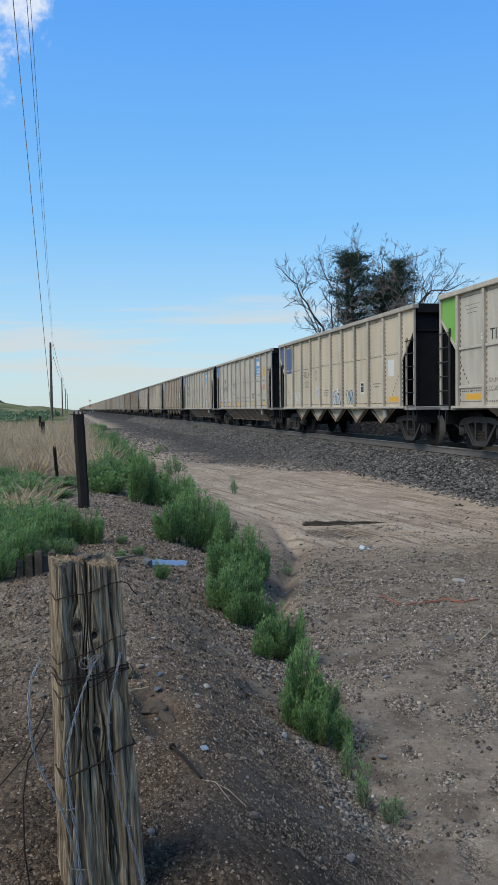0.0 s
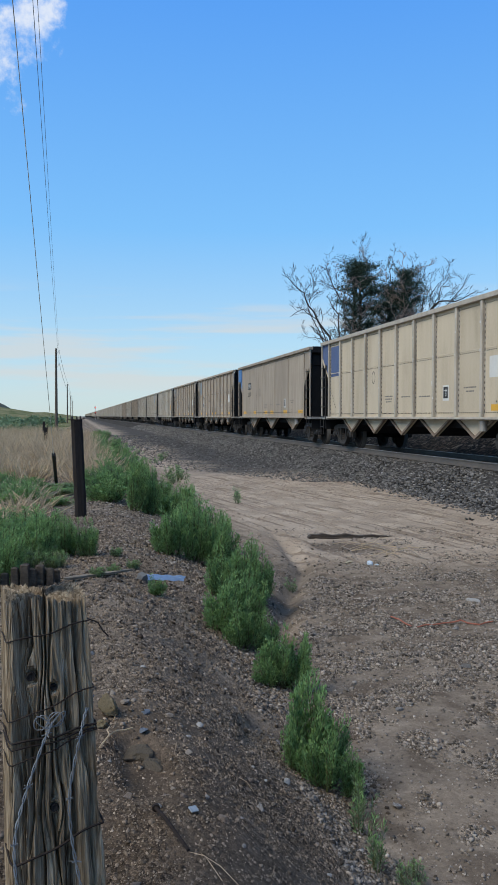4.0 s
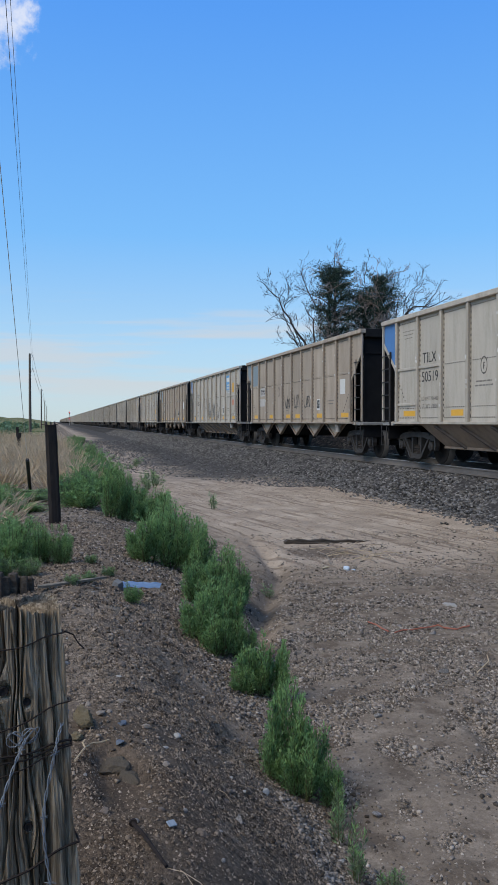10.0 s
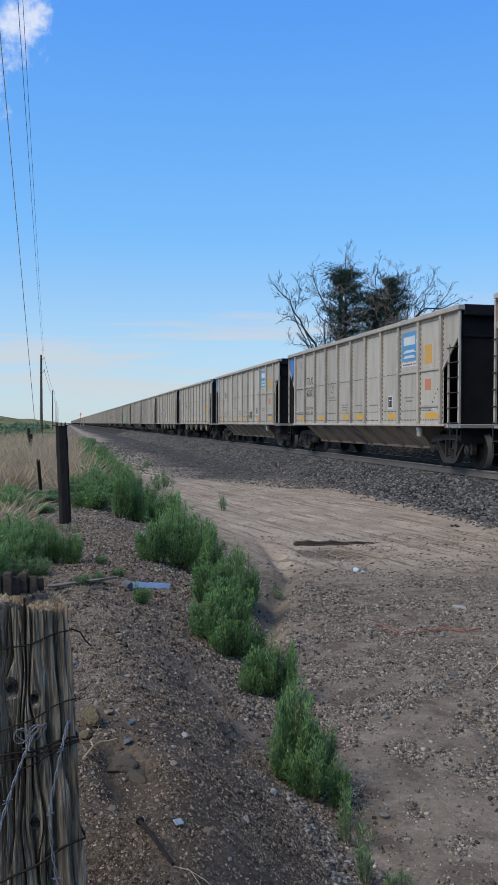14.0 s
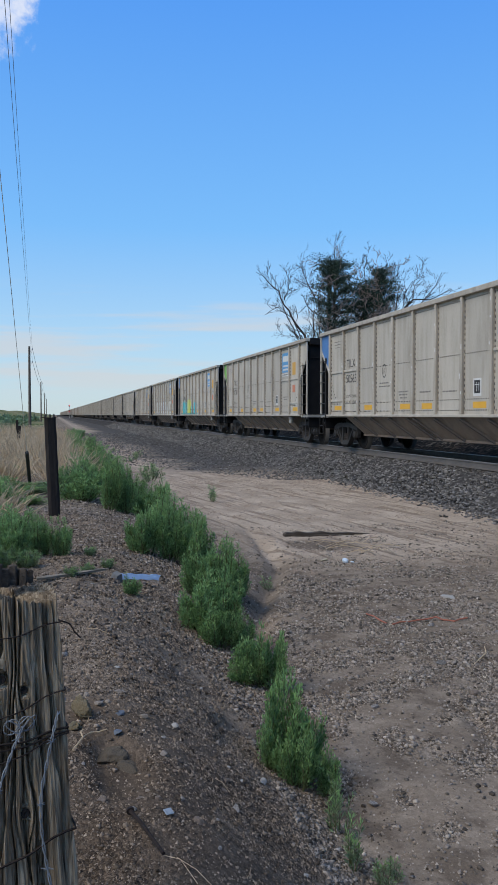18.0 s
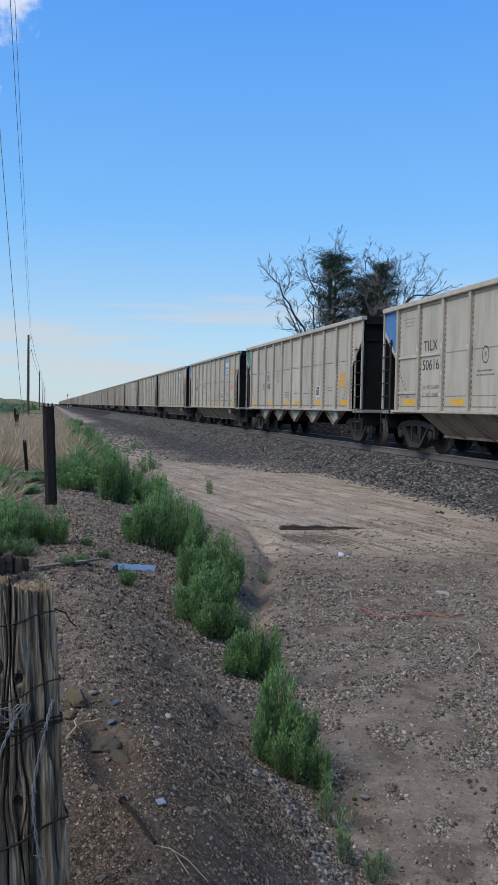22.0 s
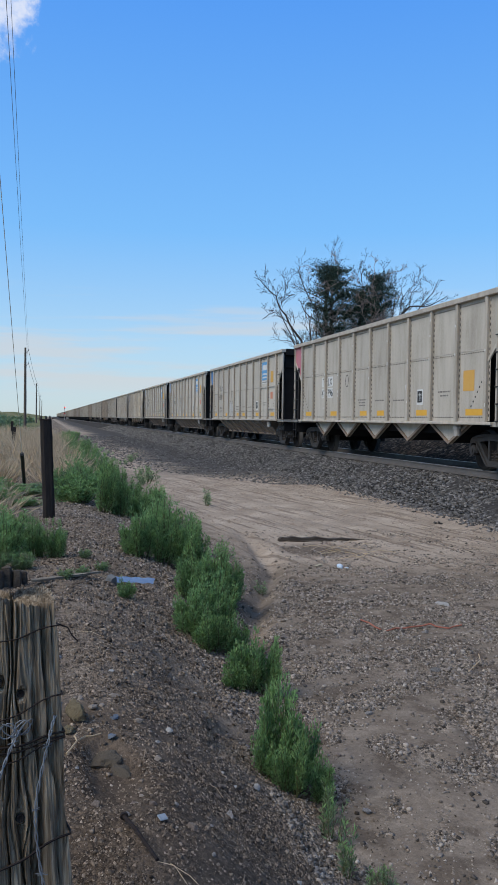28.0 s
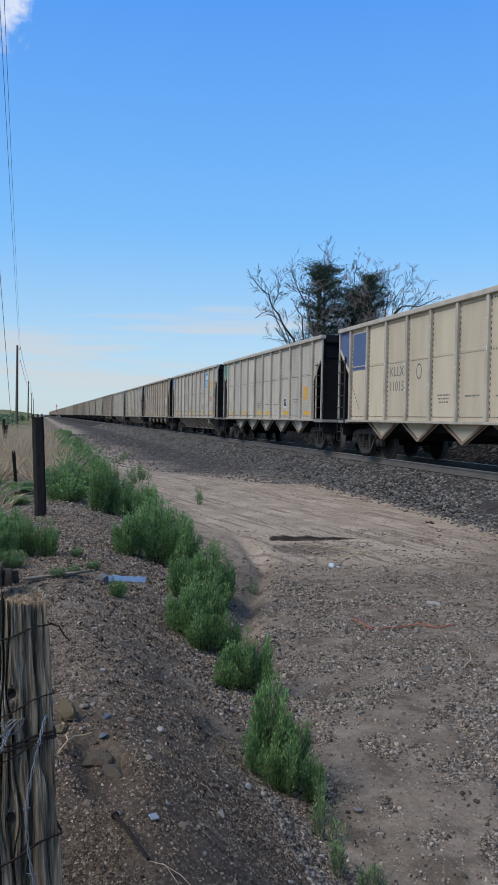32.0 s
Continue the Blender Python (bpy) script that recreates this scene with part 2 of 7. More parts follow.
# ---- materials ----
DIRT = surface("packed_dirt", [(0.20, 0.15, 0.115), (0.27, 0.205, 0.155), (0.36, 0.28, 0.21)], 0.95, 0, 0.5, 45, 0.6, spec=0.1)
PEBBLE = surface("pebbles", [(0.075, 0.063, 0.053), (0.205, 0.172, 0.142), (0.46, 0.405, 0.340)], 0.9, 0, 3, 60, 0.3, vary="island", spread=0.72, spec=0.1)
BANK_PEBBLE = surface("bank_pebbles", [(0.062, 0.047, 0.035), (0.168, 0.130, 0.098), (0.40, 0.330, 0.262)], 0.9, 0, 3, 60, 0.3, vary="island", spread=0.72, spec=0.05)
BALLAST = surface("ballast_stone", [(0.040, 0.037, 0.034), (0.118, 0.110, 0.103), (0.30, 0.284, 0.268)], 0.9, 0, 4, 60, 0.3, vary="island", spread=0.7, spec=0.15)
BALLAST_BED = surface("ballast_bed", [(0.02, 0.019, 0.018), (0.055, 0.051, 0.048), (0.12, 0.112, 0.106)], 0.95, 0, 9, 22, 1.0, spec=0.02)
RAIL = surface("rail_steel", [(0.11, 0.098, 0.088), (0.185, 0.166, 0.15)], 0.8, 0.0, 3, 30, 0.1, spec=0.1)
RAIL_HEAD = surface("polished_rail", [(0.45, 0.44, 0.43), (0.6, 0.59, 0.58)], 0.42, 0.7, 3, 30, 0.02)
TIE = surface("tie_wood", [(0.05, 0.04, 0.033), (0.12, 0.10, 0.085)], 0.95, 0, 6, 40, 0.4, stretch=(0.3, 4, 4), vary="object")
ALU = surface("weathered_aluminium", [(0.30, 0.262, 0.207), (0.445, 0.398, 0.327), (0.525, 0.477, 0.40)], 0.6, 0.03, 1.8, 60, 0.05, stretch=(2.4, 2.4, 0.4), vary="object", spread=0.10, contrast=0.4)
# panel paints toned down for ribs and chords: painted shade as well as coal dust
RIB_ALU = surface("grimy_shaded_aluminium", [(0.30, 0.258, 0.205), (0.42, 0.369, 0.30), (0.52, 0.463, 0.385)], 0.6, 0.03, 3, 60, 0.05, stretch=(2, 2, 0.6), vary="object", spread=0.12, contrast=0.4)
RIB_TAN = surface("grimy_shaded_brown", [(0.22, 0.18, 0.138), (0.335, 0.275, 0.213), (0.43, 0.36, 0.288)], 0.7, 0.02, 3, 60, 0.05, stretch=(2, 2, 0.6), vary="object", spread=0.12, contrast=0.4)
TAN = surface("dusty_grey_brown_paint", [(0.255, 0.203, 0.15), (0.36, 0.294, 0.225), (0.435, 0.362, 0.282)], 0.7, 0.02, 1.8, 60, 0.05, stretch=(2.4, 2.4, 0.4), vary="object", spread=0.10, contrast=0.4)
BEIGE = surface("dusty_beige_paint", [(0.38, 0.307, 0.215), (0.53, 0.442, 0.32), (0.61, 0.518, 0.385)], 0.7, 0.02, 1.6, 60, 0.05, stretch=(1.6, 1.6, 0.3), vary="object", spread=0.07)
CHUTE = surface("rusty_chute_steel", [(0.15, 0.108, 0.076), (0.245, 0.183, 0.134), (0.32, 0.25, 0.187)], 0.75, 0.1, 2.5, 50, 0.1, stretch=(2, 2, 0.6), vary="object", spread=0.1)
# one near-black colour for car ends, underframe, load and hoses
BLACK = surface("dull_black", [(0.009, 0.009, 0.010), (0.022, 0.0215, 0.022)], 0.8, 0, 3, 50, 0.1, spec=0.08)
STEEL = surface("dusty_cast_steel", [(0.030, 0.027, 0.025), (0.078, 0.070, 0.063)], 0.7, 0.2, 6, 60, 0.2)
WHEEL = surface("wheel_steel", [(0.012, 0.011, 0.010), (0.026, 0.024, 0.022)], 0.8, 0.0, 6, 60, 0.1, spec=0.08)


def bright_tread(m):
    """Polishes the outer rim of a wheel whose axle lies along its own x axis."""
    n, ln = m.node_tree.nodes, m.node_tree.links
    b = n["Principled BSDF"]
    base = b.inputs["Base Color"].links[0].from_socket
    co, sep, r = n.new("ShaderNodeTexCoord"), n.new("ShaderNodeSeparateXYZ"), n.new("ShaderNodeCombineXYZ")
    ln.new(co.outputs["Object"], sep.inputs[0])
    ln.new(sep.outputs[1], r.inputs[1]), ln.new(sep.outputs[2], r.inputs[2])
    far = n.new("ShaderNodeVectorMath")
    far.operation = "LENGTH"
    ln.new(r.outputs[0], far.inputs[0])
    edge = n.new("ShaderNodeMapRange")
    edge.inputs["From Min"].default_value, edge.inputs["From Max"].default_value = 0.437, 0.445
    ln.new(far.outputs["Value"], edge.inputs["Value"])
    mix = n.new("ShaderNodeMix")
    mix.data_type = "RGBA"
    ln.new(edge.outputs[0], mix.inputs[0]), ln.new(base, mix.inputs[6])
    mix.inputs[7].default_value = (0.085, 0.08, 0.075, 1)
    ln.new(mix.outputs[2], b.inputs["Base Color"])


bright_tread(WHEEL)
RUNG = surface("dark_ladder_steel", [(0.025, 0.023, 0.022), (0.055, 0.05, 0.046)], 0.7, 0.1, 6, 60, 0.05)
SCUFF = surface("bright_scuff", [(0.50, 0.48, 0.44), (0.66, 0.64, 0.60)], 0.6, 0, 9, 60, 0.1)
GRIP = surface("ladder_steel", [(0.28, 0.26, 0.235), (0.4, 0.375, 0.34)], 0.6, 0.2, 6, 60, 0.05)
BOLT = surface("bolt_heads", [(0.035, 0.032, 0.03), (0.07, 0.062, 0.055)], 0.7, 0.2, 20, 60, 0)
YELLOW = surface("reflective_yellow", [(0.60, 0.31, 0.03), (0.72, 0.40, 0.05)], 0.5, 0, 6, 60, 0.05)
ORANGE = surface("faded_orange_paint", [(0.55, 0.30, 0.06), (0.62, 0.36, 0.10)], 0.7, 0, 6, 60, 0.05)
RED = surface("faded_red_paint", [(0.50, 0.17, 0.09), (0.58, 0.24, 0.15)], 0.7, 0, 6, 60, 0.05)
BLUE = surface("blue_paint", [(0.06, 0.16, 0.36), (0.085, 0.21, 0.45)], 0.55, 0, 3, 50, 0.05)
SIGN_BLUE = surface("sign_blue", [(0.07, 0.25, 0.48), (0.10, 0.31, 0.55)], 0.5, 0, 3, 50, 0.02)
GREEN = surface("lime_green_paint", [(0.16, 0.36, 0.06), (0.20, 0.42, 0.09)], 0.55, 0, 3, 50, 0.05)
TEAL = surface("dark_teal_paint", [(0.05, 0.19, 0.16), (0.07, 0.24, 0.20)], 0.55, 0, 3, 50, 0.05)
PINK = surface("faded_pink_paint", [(0.42, 0.14, 0.17), (0.50, 0.19, 0.21)], 0.6, 0, 3, 50, 0.05)
SLATE = surface("slate_blue_grey_paint", [(0.19, 0.235, 0.255), (0.235, 0.28, 0.30)], 0.6, 0, 3, 50, 0.05)
NAVY = surface("navy_paint", [(0.07, 0.10, 0.20), (0.10, 0.135, 0.25)], 0.6, 0, 3, 50, 0.05)
STRUT = surface("dark_strut_steel", [(0.055, 0.045, 0.038), (0.11, 0.09, 0.075)], 0.8, 0.1, 5, 50, 0.1)
WHITE = surface("white_paint", [(0.55, 0.54, 0.50), (0.68, 0.67, 0.63)], 0.6, 0, 5, 50, 0.02)
INK = surface("black_lettering", [(0.02, 0.02, 0.02), (0.045, 0.043, 0.04)], 0.7, 0, 5, 50, 0)
FADED = surface("faded_lettering", [(0.15, 0.135, 0.115), (0.21, 0.19, 0.165)], 0.7, 0, 5, 50, 0)
CYAN = surface("turquoise_spray", [(0.07, 0.40, 0.42), (0.10, 0.50, 0.52)], 0.55, 0, 3, 40, 0)
LIME = surface("yellow_green_spray", [(0.48, 0.52, 0.12), (0.58, 0.62, 0.18)], 0.55, 0, 3, 40, 0)
MAGENTA = surface("crimson_spray", [(0.40, 0.05, 0.10), (0.55, 0.09, 0.15)], 0.55, 0, 3, 40, 0)
PATCH = surface("rough_white_patch", [(0.37, 0.345, 0.31), (0.52, 0.49, 0.45)], 0.75, 0, 4, 40, 0.05)


# ---- ground ----
TRACK_X, RAIL_Z = 10.3, 0.62


def ramp_between(v, xs, ys):
    return np.interp(v, xs, ys)


def bumps(x, y, scale, seed):
    """Smooth noise from a few crossed waves, for gentle unevenness."""
    rng = np.random.RandomState(seed)
    z = np.zeros_like(np.asarray(x, float))
    for k in range(7):
        a, f, p = rng.uniform(0, 6.28), rng.uniform(0.6, 1.8) / scale, rng.uniform(0, 6.28)
        z = z + np.sin((x * math.cos(a) + y * math.sin(a)) * f * 6.28 + p)
    return z / 7


def channel(x, y):
    """Where runoff has cut along the foot of the bushes: 1 in its middle."""
    mid = np.interp(y, [4.5, 6.3, 7.7, 9.0, 10.7, 13], [1.45, 1.55, 2.02, 2.5, 2.72, 2.9])
    return np.exp(-((x - mid) / 0.12) ** 2) * np.clip((y - 5.2) / 1.0, 0, 1) * np.clip((12.5 - y) / 2, 0, 1)


def gravel_share(x, y):
    """How much of the ground is strewn with gravel rather than bare sand, 0 to 1."""
    x, y = np.asarray(x, float), np.asarray(y, float)
    toe = np.interp(y, [-6, 2, 3.5, 5, 6.5, 9, 16], [1.15, 1.05, 1.15, 1.3, 1.6, 2.1, 2.3])
    ragged = bumps(x, y, 0.9, 21) + 0.7 * bumps(x, y, 0.3, 22)
    mid = np.clip((y - 4.25 + 0.55 * ragged) / 0.4, 0, 1) * np.clip((10.4 - y + 1.6 * ragged) / 3.2, 0, 1)
    patch = bumps(x * 2.4 - 0.7 * y, y * 1.1, 0.8, 25) + 0.7 * ragged
    line = np.interp(y, [2.4, 2.7, 3.14, 3.5, 4.08, 4.6], [1.5, 1.72, 1.95, 2.08, 2.2, 2.22])
    beyond = np.clip((x - line + 0.10 * ragged) / 0.08, 0, 1) * np.clip(1 - 0.75 * np.clip((x - line - 0.5) / 0.3, 0, 1) * np.clip(4.2 - y, 0, 1), 0.2, 1)
    near = np.maximum(np.clip(0.06 + 1.9 * (patch - 0.12), 0.04, 0.85), beyond) * np.clip((4.8 - y) / 0.5, 0, 1)
    far = np.clip((y - 8.5) / 1.5, 0, 1) * np.clip(0.10 + 0.7 * ragged, 0, 0.5)
    road = np.clip(np.maximum(np.maximum(mid * np.clip(0.72 + 1.3 * ragged + 0.5 * bumps(x, y, 0.16, 26), 0.12, 1), near), far), 0, 1) * (1 - 0.95 * np.clip(1.3 * channel(x, y), 0, 1))
    bank = np.clip(0.75 + 1.1 * ragged, 0.22, 1) * (1 - 0.75 * np.exp(-((x - 0.80) / 0.13) ** 2 - ((y - 4.4) / 0.4) ** 2)) * (1 - 0.9 * np.exp(-((x - 0.2) / 0.09) ** 2 - ((y - 2.68) / 0.2) ** 2))
    k = np.clip((x - toe) / 0.2 + 0.5, 0, 1)
    return bank * (1 - k) + road * k


def ground_z(x, y):
    """Height of the ground: a flat dirt road, and the bank with the fence along it."""
    x, y = np.asarray(x, float), np.asarray(y, float)
    crest = ramp_between(y, [-6, 0, 2, 3.2, 6, 8, 11, 16, 30, 60, 120], [0.15, 0.25, 0.5, 0.58, 0.52, 0.45, 0.36, 0.27, 0.16, 0.08, 0.0])
    toe = ramp_between(y, [-6, 2, 3.5, 5, 6.5, 9, 16, 40], [1.3, 1.15, 1.25, 1.4, 1.75, 2.25, 2.4, 2.6])
    top = 0.15 + 0.1 * np.sin(y * 0.9)
    s = np.clip((x - top) / np.maximum(toe - top, 0.1), 0, 1)
    fall = 1 - s * s * (3 - 2 * s)
    field = ramp_between(y, [0, 4, 12, 40, 120, 400], [0.32, 0.3, 0.18, 0.08, 0.0, 0.0])
    left = np.clip((top - 0.35 - x) / 1.3, 0, 1)
    left = left * left * (3 - 2 * left)
    z = np.where(x > top, crest * fall, crest * (1 - left) + field * left)
    near = np.clip(1 - np.hypot(x, y - 5) / 40, 0, 1)
    rough = np.clip(fall + 0.12, 0, 1)
    z = z + near * (0.04 * bumps(x, y, 1.3, 3) * rough + 0.014 * bumps(x, y, 0.35, 5) + 0.012 * bumps(x, y, 3, 6) + 0.009 * bumps(x, y, 0.14, 8) * (0.35 + rough))
    # crumbling steps and a small hollow washed out of the bank
    edge = 0.66 + 0.10 * np.sin(y * 5.3) + 0.05 * np.sin(y * 13.1)
    z = z - 0.045 * np.clip((x - edge) / 0.05, 0, 1) * np.clip((edge + 0.34 - x) / 0.3, 0, 1) * np.clip((y - 3.2) / 0.4, 0, 1) * np.clip((4.9 - y) / 0.5, 0, 1)
    pit = ((x - 0.20) / 0.11) ** 2 + ((y - 2.70 + 0.5 * (x - 0.2)) / 0.24) ** 2
    z = z - 0.055 * np.clip(1.25 - pit, 0, 1) ** 0.5 * np.clip((x - 0.10) / 0.03, 0, 1)
    # the shallow rut that curves along the stones
    rut_x = np.interp(y, [2.4, 2.7, 3.14, 3.5, 4.08, 4.6], [1.6, 1.80, 2.03, 2.16, 2.28, 2.3])
    z = z - 0.035 * np.exp(-((x - rut_x) / 0.05) ** 2) * np.clip((4.5 - y) / 0.3, 0, 1) * np.clip((y - 1.5) / 0.5, 0, 1)
    # a washed-out channel beside the bushes and wheel ruts along the road
    z = z - 0.11 * channel(x, y)
    for off, depth in ((4.35, 0.035), (5.0, 0.025), (6.0, 0.035), (6.5, 0.02), (3.7, 0.02), (5.5, 0.025)):
        rut = np.exp(-((x - off + 0.2 * (y - 12) - 0.25 * np.sin(y * 0.11)) / 0.10) ** 2) * np.clip((7.0 - x) / 0.6, 0, 1)
        z = z - depth * rut * np.clip((y - 8.5) / 3, 0, 1) * np.clip((60 - y) / 20, 0, 1)
    z = z - 0.03 * np.exp(-((x - 3.6) / 0.55) ** 2 - ((y - 10.2) / 0.45) ** 2)
    # a low berm added beyond the track to close the view under the cars
    z = z + 1.15 * np.clip((x - 13.2) / 2.2, 0, 1) * np.clip((26 - x) / 8, 0, 1) * (1 + 0.12 * np.sin(y * 0.31)) * np.clip((400 - y) / 200, 0, 1) * np.clip((y + 60) / 40, 0, 1)
    # distant swell
    z = z + 13.0 * np.clip((y - 300) / 700, 0, 1) ** 1.5 * np.clip((-4 - x) / 90, 0, 1) * (0.85 + 0.15 * np.sin(x * 0.021 + y * 0.004))
    return z


def graded(fine0, fine1, step, reach, grow):
    a, s, v = [], step, fine1
    while v < reach:
        s *= grow
        v += s
        a.append(v)
    b, s, v = [], step, fine0
    while v > -reach:
        s *= grow
        v -= s
        b.append(v)
    return np.array(b[::-1] + list(np.arange(fine0, fine1 + 1e-6, step)) + a)


def make_ground():
    xs, ys = graded(-1.0, 3.6, 0.042, 4200, 1.07), graded(1.5, 9.2, 0.042, 4200, 1.055)
    gx, gy = np.meshgrid(xs, ys)
    gz = ground_z(gx, gy)
    v = np.stack([gx, gy, gz], -1).reshape(-1, 3)
    w, h = len(xs), len(ys)
    i = (np.arange(h - 1)[:, None] * w + np.arange(w - 1)[None]).ravel()
    me = soup("ground", v, np.stack([i, i + 1, i + w + 1, i + w], 1), GROUND, True)
    share = me.attributes.new("gravel", "FLOAT", "POINT")
    share.data.foreach_set("value", gravel_share(gx, gy).astype(np.float32).ravel())
    tagged(new("ground", me), "tan dirt road and gravel bank running into grassland", "ground", "", "structure")


def ground_material():
    """Dirt with sand and gravel on the road, shade-darkened soil on the bank, grass-coloured farther off."""
    m = surface("earth", [(0.128, 0.098, 0.073), (0.196, 0.155, 0.118), (0.275, 0.22, 0.168)], 0.95, 0, 0.9, 38, 0.4, spec=0.03)
    n, ln = m.node_tree.nodes, m.node_tree.links
    b = n["Principled BSDF"]
    soil = b.inputs["Base Color"].links[0].from_socket
    co = n.new("ShaderNodeTexCoord")
    sep = n.new("ShaderNodeSeparateXYZ")
    ln.new(co.outputs["Object"], sep.inputs[0])
    wob = n.new("ShaderNodeTexNoise")
    wob.inputs["Scale"].default_value, wob.inputs["Detail"].default_value = 0.35, 6
    ln.new(co.outputs["Object"], wob.inputs["Vector"])

    def math_node(op, a, c=None):
        k = n.new("ShaderNodeMath")
        k.operation = op
        k.use_clamp = False
        for i, s in enumerate((a, c)):
            if s is None:
                continue
            if isinstance(s, (int, float)):
                k.inputs[i].default_value = s
            else:
                ln.new(s, k.inputs[i])
        return k.outputs[0]

    def step(v, lo, hi):
        k = n.new("ShaderNodeMapRange")
        k.interpolation_type = "SMOOTHSTEP"
        k.inputs["From Min"].default_value, k.inputs["From Max"].default_value = lo, hi
        ln.new(v, k.inputs["Value"])
        return k.outputs[0]

    def blend(fac, a, colour):
        k = n.new("ShaderNodeMix")
        k.data_type = "RGBA"
        ln.new(fac, k.inputs[0])
        ln.new(a, k.inputs[6])
        if isinstance(colour, tuple):
            k.inputs[7].default_value = (*colour, 1)
        else:
            ln.new(colour, k.inputs[7])
        return k.outputs[2]
    wig = math_node("MULTIPLY", math_node("SUBTRACT", wob.outputs["Fac"], 0.5), 5.0)
    x = math_node("ADD", sep.outputs[0], wig)
    y = math_node("ADD", sep.outputs[1], wig)
    dark = n.new("ShaderNodeValToRGB")
    for e, (p, col) in zip(dark.color_ramp.elements, ((0.3, (0.058, 0.042, 0.030)), (0.7, (0.118, 0.087, 0.063)))):
        e.position, e.color = p, (*col, 1)
    dn = n.new("ShaderNodeTexNoise")
    dn.inputs["Scale"].default_value, dn.inputs["Detail"].default_value = 3.0, 8
    ln.new(co.outputs["Object"], dn.inputs["Vector"]), ln.new(dn.outputs["Fac"], dark.inputs[0])
    # pale fine sand where the wheels run, with broken lines left by tyres
    sand_n = n.new("ShaderNodeTexNoise")
    sand_n.inputs["Scale"].default_value, sand_n.inputs["Detail"].default_value = 1.3, 9
    ln.new(co.outputs["Object"], sand_n.inputs["Vector"])
    sand = n.new("ShaderNodeValToRGB")
    for e, (p, c) in zip(sand.color_ramp.elements, ((0.30, (0.285, 0.224, 0.168)), (0.70, (0.455, 0.366, 0.279)))):
        e.position, e.color = p, (*c, 1)
    ln.new(sand_n.outputs["Fac"], sand.inputs[0])
    tyre = n.new("ShaderNodeTexNoise")
    tyre.inputs["Scale"].default_value, tyre.inputs["Detail"].default_value = 1.0, 4
    mp = n.new("ShaderNodeMapping")
    mp.vector_type = "TEXTURE"
    mp.inputs["Rotation"].default_value = (0, 0, radians(10))
    mp.inputs["Scale"].default_value = (0.1, 2.8, 1)
    ln.new(co.outputs["Object"], mp.inputs[0]), ln.new(mp.outputs[0], tyre.inputs["Vector"])
    lines = math_node("MULTIPLY", step(tyre.outputs["Fac"], 0.54, 0.60), step(sand_n.outputs["Fac"], 0.38, 0.5))
    lined = blend(math_node("MULTIPLY", lines, 0.68), sand.outputs[0], (0.17, 0.125, 0.09))
    road = math_node("MULTIPLY", math_node("MULTIPLY", step(y, 8.2, 10.2), step(sep.outputs[0], 1.8, 2.9)), step(math_node("MULTIPLY", sep.outputs[0], -1.0), -8.4, -7.0))
    c = blend(road, soil, lined)
    # grey gravel spread beside the ballast farther along
    grey = math_node("MULTIPLY", step(y, 21, 27), step(x, 2.8, 5.0))
    c = blend(grey, c, (0.082, 0.075, 0.069))
    # grassland
    gr = n.new("ShaderNodeTexNoise")
    gr.inputs["Scale"].default_value, gr.inputs["Detail"].default_value = 0.06, 8
    ln.new(co.outputs["Object"], gr.inputs["Vector"])
    grass = n.new("ShaderNodeValToRGB")
    for e, (p, col) in zip(grass.color_ramp.elements, ((0.42, (0.085, 0.11, 0.04)), (0.60, (0.28, 0.235, 0.13)))):
        e.position, e.color = p, (*col, 1)
    ln.new(gr.outputs["Fac"], grass.inputs[0])
    # brown soil on the near bank, darkened to carry the shade there
    bank = math_node("MULTIPLY", step(math_node("MULTIPLY", x, -1.0), -1.5, -0.75), step(math_node("MULTIPLY", y, -1.0), -5.0, -2.2))
    c = blend(bank, c, dark.outputs[0])
    # dark soil round the plank in the road, the hollow's shade painted in
    hx = math_node("DIVIDE", math_node("SUBTRACT", sep.outputs[0], 3.55), 0.62)
    hy = math_node("DIVIDE", math_node("SUBTRACT", sep.outputs[1], 10.1), 0.62)
    hd = math_node("ADD", math_node("ADD", math_node("POWER", hx, 2.0), math_node("POWER", hy, 2.0)), wig)
    c = blend(math_node("MULTIPLY", step(math_node("MULTIPLY", hd, -1.0), -1.2, -0.4), 0.8), c, (0.115, 0.088, 0.068))
    # near-black ground under and beyond the train: its shade put into the colour
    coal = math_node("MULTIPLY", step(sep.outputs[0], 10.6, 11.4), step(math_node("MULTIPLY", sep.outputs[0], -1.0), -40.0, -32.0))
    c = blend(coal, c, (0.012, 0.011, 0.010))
    # damp and dry blotches a hand's width across
    blot = n.new("ShaderNodeTexNoise")
    blot.inputs["Scale"].default_value, blot.inputs["Detail"].default_value = 4.5, 5
    ln.new(co.outputs["Object"], blot.inputs["Vector"])
    rest = math_node("SUBTRACT", 1.0, road)
    c = blend(math_node("MULTIPLY", math_node("MULTIPLY", step(blot.outputs["Fac"], 0.51, 0.62), 0.6), rest), c, (0.098, 0.073, 0.053))
    c = blend(math_node("MULTIPLY", math_node("MULTIPLY", step(math_node("MULTIPLY", blot.outputs["Fac"], -1.0), -0.46, -0.34), 0.35), math_node("MULTIPLY", rest, math_node("SUBTRACT", 1.0, bank))), c, (0.36, 0.295, 0.228))
    # grit between the loose stones, at two sizes
    much = n.new("ShaderNodeAttribute")
    much.attribute_name = "gravel"
    share = math_node("ADD", math_node("MULTIPLY", much.outputs["Fac"], 0.8), 0.2)
    relief = math_node("ADD", math_node("MULTIPLY", much.outputs["Fac"], 0.9), 0.08)
    old = b.inputs["Normal"].links[0].from_node
